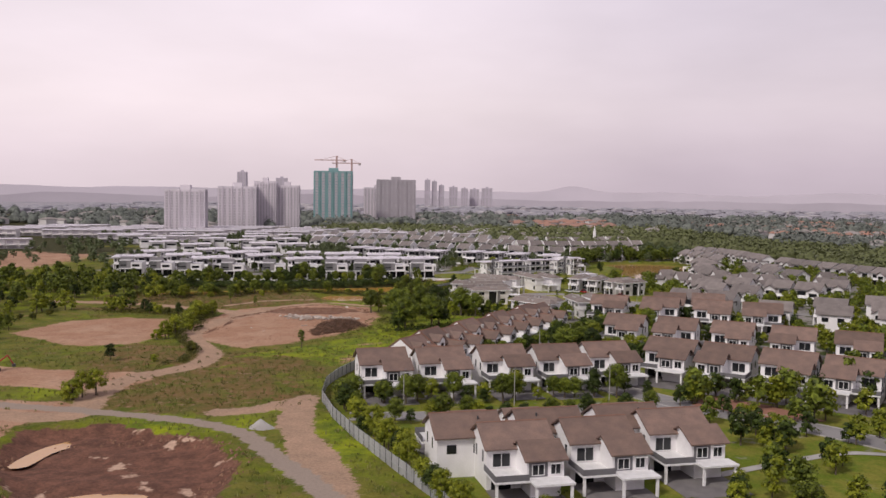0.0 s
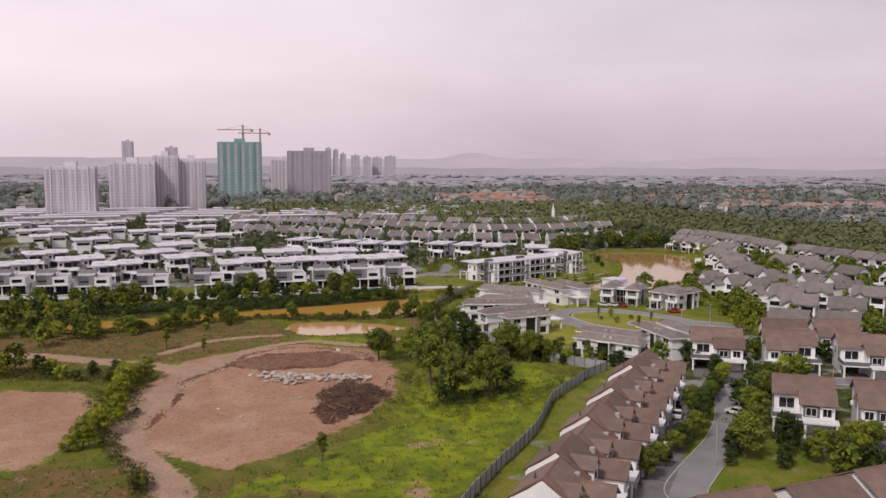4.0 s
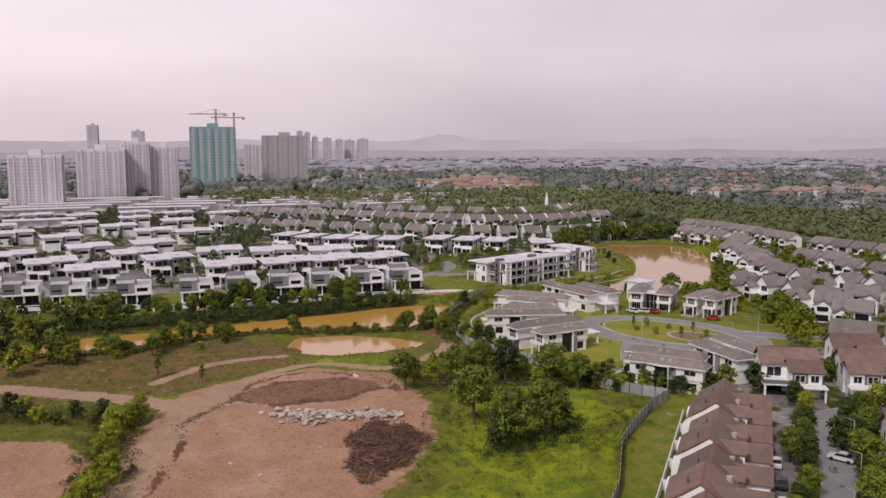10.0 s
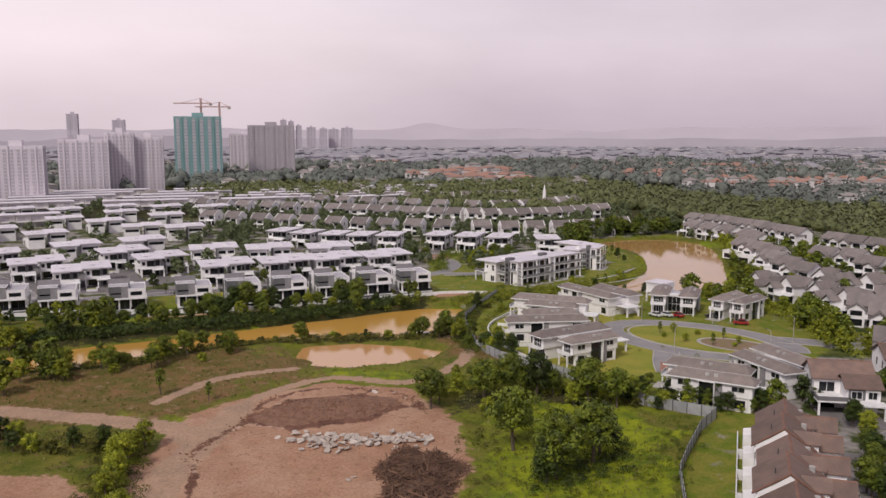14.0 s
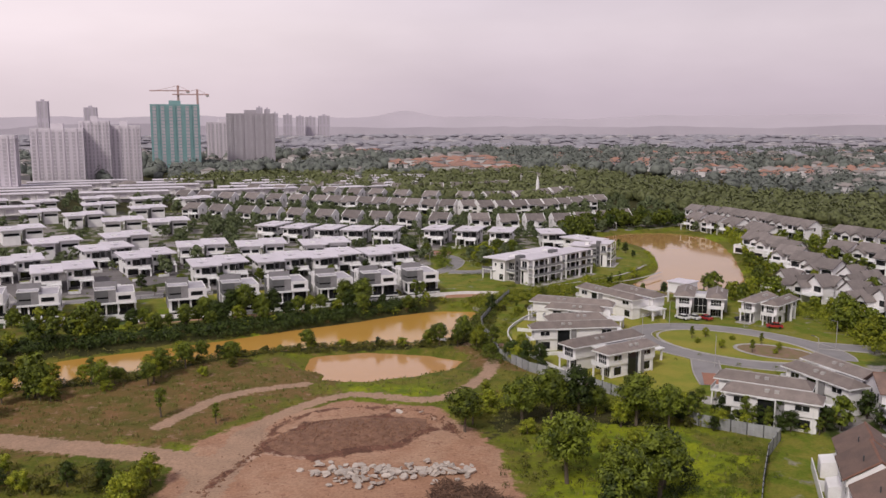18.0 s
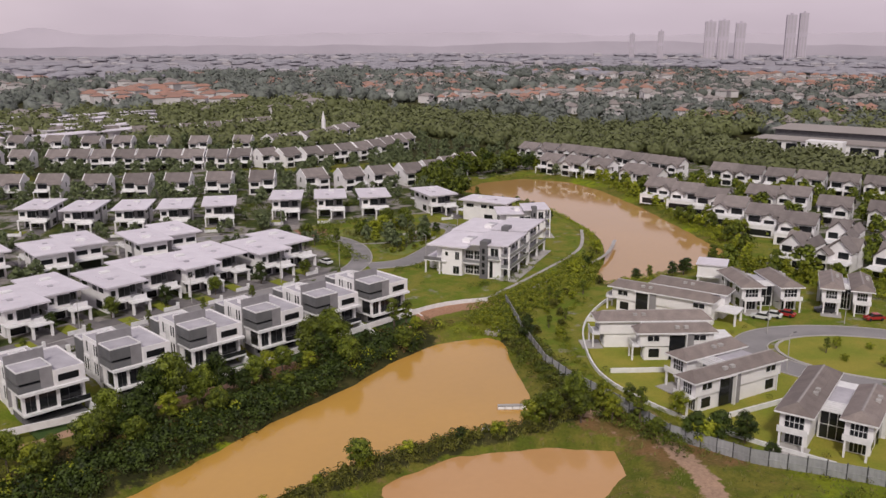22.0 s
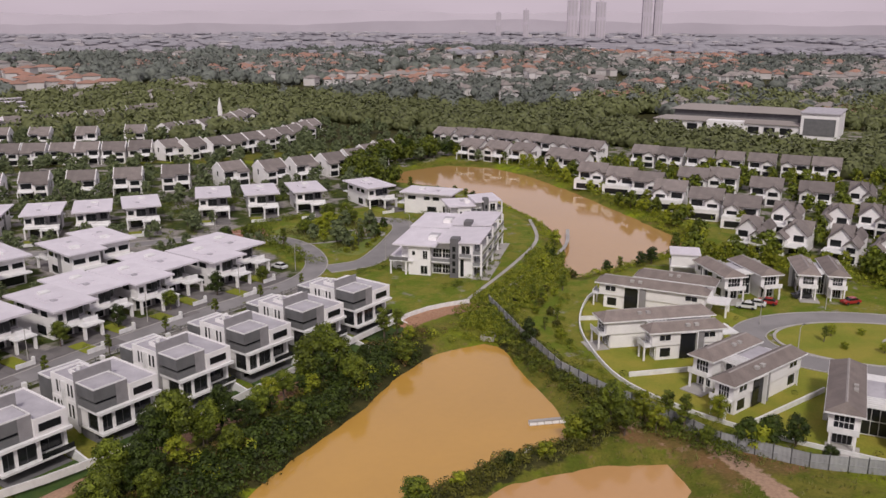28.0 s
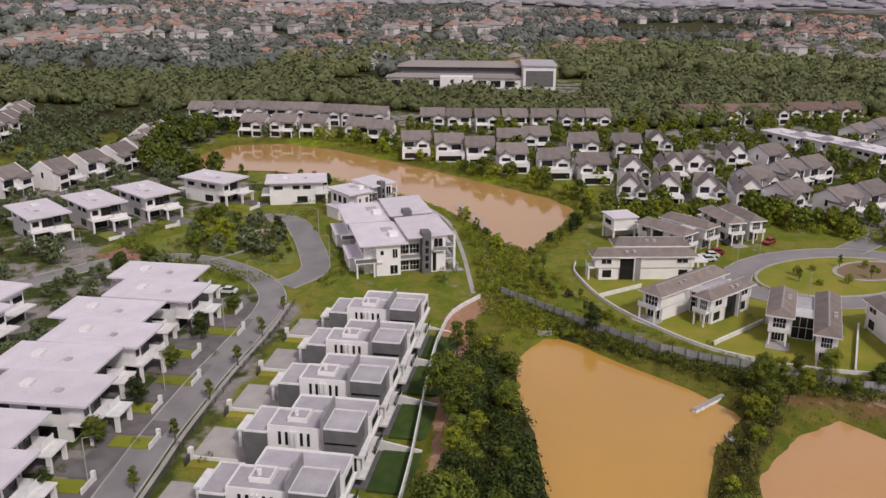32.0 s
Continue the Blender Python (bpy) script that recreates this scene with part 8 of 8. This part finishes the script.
part("hall_roof", Shape().box(29.4, -14.8, 13, 48.6, 16.6, 13.6), M_GREYROOF, school)
part("front_wing", Shape().box(-46, -12, 0, 30, -2, 6), M_WHITE, school)
part("front_roof", Shape().hip(-47, 29.8, -13, -1, 6.2, 8.0), M_FARROOF, school)
part("rear_wing", Shape().box(-40, 6, 0, 29, 18, 10), M_GREYWALL, school)
part("rear_roof", Shape().hip(-42, 30, 4, 20, 10.2, 13.0), M_FARROOF, school)
part("porch", Shape().box(-16, -20, 0, 2, -12, 7.5), M_WHITE, school)
for i in range(9):
    part("window_band", Shape().box(-44 + 8 * i, -12.2, 1.2, -38.5 + 8 * i, -12.0, 4.6), M_GLASS, school, "dark window band")
school.matrix_basis = pose(392, 340, GROUND, 0, 0, -75)

spire = thing("minaret", "slim white minaret above trees", "tower")
part("shaft", Shape().tube((0, 0, 0), (0, 0, 12), 1.4, 1.2, 8), M_WHITE, spire)
part("cap", Shape().tube((0, 0, 12), (0, 0, 18), 1.3, 0.1, 8), M_WHITE, spire)
spire.matrix_basis = pose(195, 547, GROUND)


def car(paint, colour):
    c = thing("car", f"{colour} saloon car parked on a driveway", "car", "parked cars")
    part("body", Shape().along_x([(-2.1, 0.35), (2.1, 0.35), (2.15, 0.8), (1.3, 0.95), (-1.7, 0.98), (-2.15, 0.85)], -0.86, 0.86), paint, c)
    part("cabin", Shape().along_x([(-1.6, 0.96), (1.1, 0.94), (0.5, 1.42), (-1.1, 1.44)], -0.74, 0.74), M_GLASS, c, "dark car windows")
    part("roof", Shape().box(-0.7, -1.05, 1.43, 0.7, 0.45, 1.48), paint, c)
    for x in (-0.8, 0.8):
        for y in (-1.35, 1.35):
            part("wheel", Shape().tube((x - 0.1, y, 0.32), (x + 0.1, y, 0.32), 0.32, 0.32, 10), M_TYRE, c)
    return c


for x, y, r, paint, colour in ((115.5, 205.5, 20, M_CARW, "white"), (118.5, 204.8, 20, M_CARW, "white"), (121.5, 203.5, 15, M_CARR, "red"), (131, 200, 40, M_CARD, "dark"), (134.5, 190.5, 60, M_CARR, "red"), (88, 186, 30, M_CARD, "dark"), (90, 87, -31, M_CARD, "dark"), (94, 95, -31, M_CARW, "white"), (87, 80, -31, M_CARW, "white"), (83, 72, -31, M_CARD, "dark"), (79, 65, -31, M_CARW, "white"), (116, 101, 80, M_CARD, "dark"), (99, 80, 35, M_CARW, "white"), (100, 36, 20, M_CARW, "white"), (62, 303, 10, M_CARW, "white"), (118, 296, 60, M_CARW, "white")):
    put("car" + colour, lambda: car(paint, colour), pose(x, y, GROUND + 0.12, 0, 0, r))

pier = thing("pontoon", "floating white pontoon of drums in the pond", "pontoon")
for i in range(7):
    part("float", Shape().tube((i * 1.25, 0, 0.15), (i * 1.25 + 1.15, 0, 0.15), 0.5, 0.5, 8), M_TRIM, pier)
part("deck", Shape().box(0, -0.4, 0.62, 8.6, 0.4, 0.72), M_CONCRETE, pier)
pier.matrix_basis = pose(41.8, 206.3, 0, 0, 0, -34)
for x, y, r in ((34.5, 200.6, 30), (37.5, 195.2, 10), (45, 189, 60)):
    d = put("debris", lambda: tagged(new("debris", Shape().prism([(-1.2, -0.5), (0.6, -0.7), (1.3, 0.2), (0.2, 0.6), (-1.1, 0.4)], -0.2, 0.35).mesh("debris", M_TRIM)), "white broken board lying at the water's edge", "debris"), pose(x, y, 0.2, 0, 0, r))
drain = thing("drain", "square concrete drain box at the head of the pond", "drain")
part("box", Shape().box(-1.7, -1.4, -1, 1.7, -1.0, 0.9).box(-1.7, 1.0, -1, 1.7, 1.4, 0.9).box(-1.7, -1.0, -1, -1.3, 1.0, 0.9).box(1.3, -1.0, -1, 1.7, 1.0, 0.9), M_CONCRETE, drain)
part("grate", Shape().box(-1.3, -1.0, 0.2, 1.3, 1.0, 0.3), M_STEELDARK, drain, "dark grate")
drain.matrix_basis = pose(65.2, 235.5, 0.3, 0, 0, 25)

# timber heap and rubble on the bare circle
heap = thing("timber_heap", "heap of felled brown trunks and branches on bare earth", "timber heap")
hr = random.Random(4)
logs = [Shape().tube((-1, 0, 0), (1, 0.1, 0.05), r, r * 0.6, 6).mesh("log", M_WOODDEB) for r in (0.05, 0.07, 0.09, 0.12)]
branches = Shape()
for i in range(1900):
    a, q = hr.uniform(0, 2 * math.pi), hr.random() ** 0.5
    lobe = 1 + 0.16 * math.sin(3 * a + 0.6) + 0.10 * math.sin(7 * a)
    x, y = 6.6 * q * lobe * math.cos(a), 13.6 * q * lobe * math.sin(a)
    z = (2.0 + 0.7 * math.sin(y * 0.9 + x)) * (1 - q * q) * hr.uniform(0.3, 1.0) + 0.12
    t, l, up = hr.uniform(0, math.pi), hr.uniform(0.9, 3.0), hr.uniform(-0.35, 0.75)
    if i < 130:
        o = new("log", hr.choice(logs))
        o.parent = heap
        o.matrix_local = Matrix.Translation((x, y, z)) @ Euler((0, -up, t)).to_matrix().to_4x4() @ Matrix.Diagonal((l * 0.7, 1.5, 1.5, 1))
    else:
        dx, dy = math.cos(t) * l * 0.5, math.sin(t) * l * 0.5
        branches.tube((x - dx, y - dy, z - up * 0.4), (x + dx, y + dy, z + up), 0.08, 0.025, 4)
core = Shape()
ring = [(5.4 * math.cos(a), 11.6 * math.sin(a)) for a in np.linspace(0, 2 * math.pi, 14)[:-1]]
core.add([(x, y, 0) for x, y in ring] + [(x * 0.55, y * 0.55, 1.15) for x, y in ring], [tuple(range(13, 26))] + [(i, (i + 1) % 13, 13 + (i + 1) % 13, 13 + i) for i in range(13)])
tagged(part("brush", branches, M_WOODDEB, heap), kind="stuff")
part("brushwood", core, M_WOODDEB, heap)
heap.matrix_basis = pose(25.0, 101.0, GROUND - 0.1, 0, 0, -14)
rubble = thing("rubble", "strip of broken pale concrete slabs on bare earth", "rubble")
slabs = []
for k in range(5):
    n = 5 + k % 2
    slabs.append(Shape().prism([(hr.uniform(0.5, 1.1) * math.cos(2 * math.pi * i / n), hr.uniform(0.4, 0.8) * math.sin(2 * math.pi * i / n)) for i in range(n)], 0, 0.28).mesh("slab", M_RUBBLE))
for i in range(190):
    t = hr.random()
    o = new("slab", hr.choice(slabs))
    o.parent = rubble
    s = hr.uniform(0.4, 1.15)
    o.matrix_local = Matrix.Translation((5 + 24 * t + hr.gauss(0, 0.8), 121.8 - 3 * t + hr.gauss(0, 2.1 - t * 0.8), GROUND + hr.uniform(0, 0.35))) @ Euler((hr.uniform(-0.5, 0.5), hr.uniform(-0.4, 0.4), hr.uniform(0, 6.28))).to_matrix().to_4x4() @ Matrix.Diagonal((s, s, s, 1))
for x, y, s in ((14, 103, 0.9), (15, 104, 0.7), (-1, 98, 0.5), (24, 148, 1.0), (4, 92, 0.5), (28, 147, 0.7)):
    o = new("slab", hr.choice(slabs))
    o.parent = rubble
    o.matrix_local = Matrix.Translation((x, y, GROUND)) @ Euler((0.2, 0.3, x)).to_matrix().to_4x4() @ Matrix.Diagonal((s, s, s, 1))
mound = Shape()
ring = [[((2.6 - k * 0.8) * math.cos(a) * (1 + 0.15 * math.sin(3 * a + k)), (1.9 - k * 0.6) * math.sin(a), k * 0.55) for a in np.linspace(0, 2 * math.pi, 15)[:-1]] for k in range(4)]
mound.add([p for r in ring for p in r], [(14 * k + i, 14 * k + (i + 1) % 14, 14 * (k + 1) + (i + 1) % 14, 14 * (k + 1) + i) for k in range(3) for i in range(14)] + [tuple(range(42, 56))])
ob = tagged(new("gravel_heap", mound.mesh("gravel_heap", M_CONCRETE)), "pale grey gravel heap beside a dirt track", "gravel heap")
ob.matrix_basis = pose(23, -15, ground_at(23, -15) - 0.1, 0, 0, -20)
dig = thing("excavator", "small red excavator on bare earth", "excavator")
part("track", Shape().box(-1.6, -1.3, 0, 1.6, -0.7, 0.8), M_TYRE, dig)
part("track", Shape().box(-1.6, 0.7, 0, 1.6, 1.3, 0.8), M_TYRE, dig)
part("body", Shape().box(-1.6, -1.1, 0.8, 1.0, 1.1, 1.9), M_CARR, dig)
part("cab", Shape().box(0.0, 0.1, 1.9, 1.1, 1.1, 2.9), M_GLASS, dig)
part("boom", Shape().tube((0.8, -0.3, 1.6), (3.4, -0.3, 3.4), 0.2, 0.16, 6).tube((3.4, -0.3, 3.4), (4.6, -0.3, 1.2), 0.16, 0.12, 6), M_CARR, dig)
part("bucket", Shape().box(4.3, -0.7, 0.6, 5.0, 0.1, 1.3), M_STEELDARK, dig)
dig.matrix_basis = pose(-47, 31, ground_at(-47, 31), 0, 0, 40)


# white pavilion by the lake head
pav = thing("pavilion", "white two-storey garden pavilion on square columns beside the lake", "pavilion")
part("upper_room", Shape().box(-3.2, -3.2, 3.4, 3.2, 3.2, 6.2), M_WHITE, pav)
part("roof", Shape().box(-3.6, -3.6, 6.2, 3.6, 3.6, 6.5), M_WHITEROOF, pav, "flat white roof")
part("deck", Shape().box(-3.4, -3.4, 3.1, 9.0, 3.4, 3.4), M_TRIM, pav, "white deck slab")
for x, y in ((-3.0, -3.0), (2.8, -3.0), (8.5, -3.0), (-3.0, 3.0), (2.8, 3.0), (8.5, 3.0)):
    part("column", Shape().box(x - 0.22, y - 0.22, 0, x + 0.22, y + 0.22, 3.1), M_WHITE, pav)
part("window", Shape().box(-3.27, -1.6, 4.2, -3.2, 1.6, 5.4), M_GLASS, pav, "dark window")
part("rear_wall", Shape().box(-2.6, 2.2, 0, 8.0, 2.5, 3.1), M_WHITE, pav)
pav.matrix_basis = pose(127.5, 227.5, GROUND, 0, 0, -58)


# street lamps and small shrubs
def street_lamp():
    l = thing("street_lamp", "slim grey street lamp with a curved arm beside an estate road", "street lamp", "street lamps")
    part("pole", Shape().tube((0, 0, 0), (0, 0, 7.0), 0.09, 0.06, 8), M_CONCRETE, l)
    part("arm", Shape().tube((0, 0, 6.95), (1.3, 0, 7.3), 0.05, 0.04, 6), M_CONCRETE, l)
    part("head", Shape().box(1.1, -0.14, 7.22, 1.8, 0.14, 7.34), M_STEELDARK, l, "flat dark lamp head")
    return l


for x, y, r in ((93, 185, 0), (99, 161, 60), (121, 155, 110), (136, 168, 180), (127, 193, 220), (108, 199, 290), (101, 80, 150), (92, 66, 150), (82, 54, 140), (111, 96, 120), (131, 98, 90), (20, 290, -80), (-6, 284.5, -80), (44, 293, -80), (64, 299, -40), (86, 290, 90), (106, 302, 120), (70, 346, 200), (48, 0, 80), (70, 2.5, 80), (90, 7, 80)):
    put("lamp", street_lamp, pose(x, y, GROUND, 0, 0, r))


# heaped dark earth on the bare lot, and clods along its rim
earth = M_EARTH
bank_shape = Shape()
rows = 9
for k in range(rows):
    for i in range(28):
        a = 2 * math.pi * i / 28
        q = 1 - k / (rows - 1)
        w = 1 + 0.22 * noise.noise(Vector((math.cos(a) * 2, math.sin(a) * 2, 3.0)))
        h = 0.75 * (1 - q * q) * (0.7 + 0.5 * noise.noise(Vector((q * 4 * math.cos(a), q * 4 * math.sin(a), 8.0))))
        bank_shape.v.append((15.0 * q * w * math.cos(a), 8.0 * q * w * math.sin(a), h - 0.05))
for k in range(rows - 1):
    for i in range(28):
        n = (i + 1) % 28
        bank_shape.f.append((28 * k + i, 28 * k + n, 28 * (k + 1) + n, 28 * (k + 1) + i))
mound_ob = tagged(new("earth_mound", bank_shape.mesh("earth_mound", earth)), "low mound of dark brown spoil on bare earth", "earth mound")
mound_ob.matrix_basis = pose(13, 139, GROUND, 0, 0, 8)
clods = Shape()
cr = random.Random(9)


def clod(x, y, z, r):
    k = 5
    base = len(clods.v)
    for i in range(k):
        a = 2 * math.pi * i / k + cr.uniform(-0.3, 0.3)
        q = r * cr.uniform(0.7, 1.2)
        clods.v.append((x + q * math.cos(a), y + q * math.sin(a), z - 0.05))
    clods.v.append((x + cr.uniform(-0.2, 0.2) * r, y + cr.uniform(-0.2, 0.2) * r, z + r * cr.uniform(0.6, 1.0)))
    clods.f += [(base + i, base + (i + 1) % k, base + k) for i in range(k)]


for i in range(520):
    a, q = cr.uniform(0, 6.28), cr.random() ** 0.5
    x, y = 13 + 15 * q * math.cos(a), 139 + 8 * q * math.sin(a)
    clod(x, y, GROUND + 0.55 * (1 - q * q), cr.uniform(0.12, 0.38))
for (ax, ay), (bx, by) in zip(TRENCH, TRENCH[1:]):
    for i in range(9):
        t = cr.random()
        clod(ax + (bx - ax) * t + cr.gauss(0, 0.8), ay + (by - ay) * t + cr.gauss(0, 0.8), GROUND, cr.uniform(0.1, 0.35))
for i in range(260):
    a = cr.uniform(0, 6.28)
    x, y = 4 + 22 * math.cos(a) * cr.uniform(0.75, 1.0), -36 + 18 * math.sin(a) * cr.uniform(0.75, 1.0)
    clod(x, y, ground_at(x, y), cr.uniform(0.15, 0.5))
for i in range(300):
    x, y = cr.uniform(-18, 34), cr.uniform(74, 150)
    if edge_distance(np.array([x]), np.array([y]), CIRCLE)[0] < -1:
        clod(x, y, GROUND, cr.uniform(0.06, 0.2))
tagged(new("clods", clods.mesh("clods", earth)), "loose clods of brown earth scattered over bare ground", "earth clods", kind="stuff")

sheet("puddle", closed([(-13, -33), (-12, -24), (-8.5, -18.5), (-6.5, -20.5), (-9, -26), (-10, -33)], 3), 0.02, M_SPOND, "pale shallow puddle along the edge of a muddy pit", "puddle")
sheet("puddle", closed([(0, -48), (7, -44.5), (13, -46), (8, -50)], 3), 0.02, M_SPOND, "pale shallow puddle in a muddy pit", "puddle")
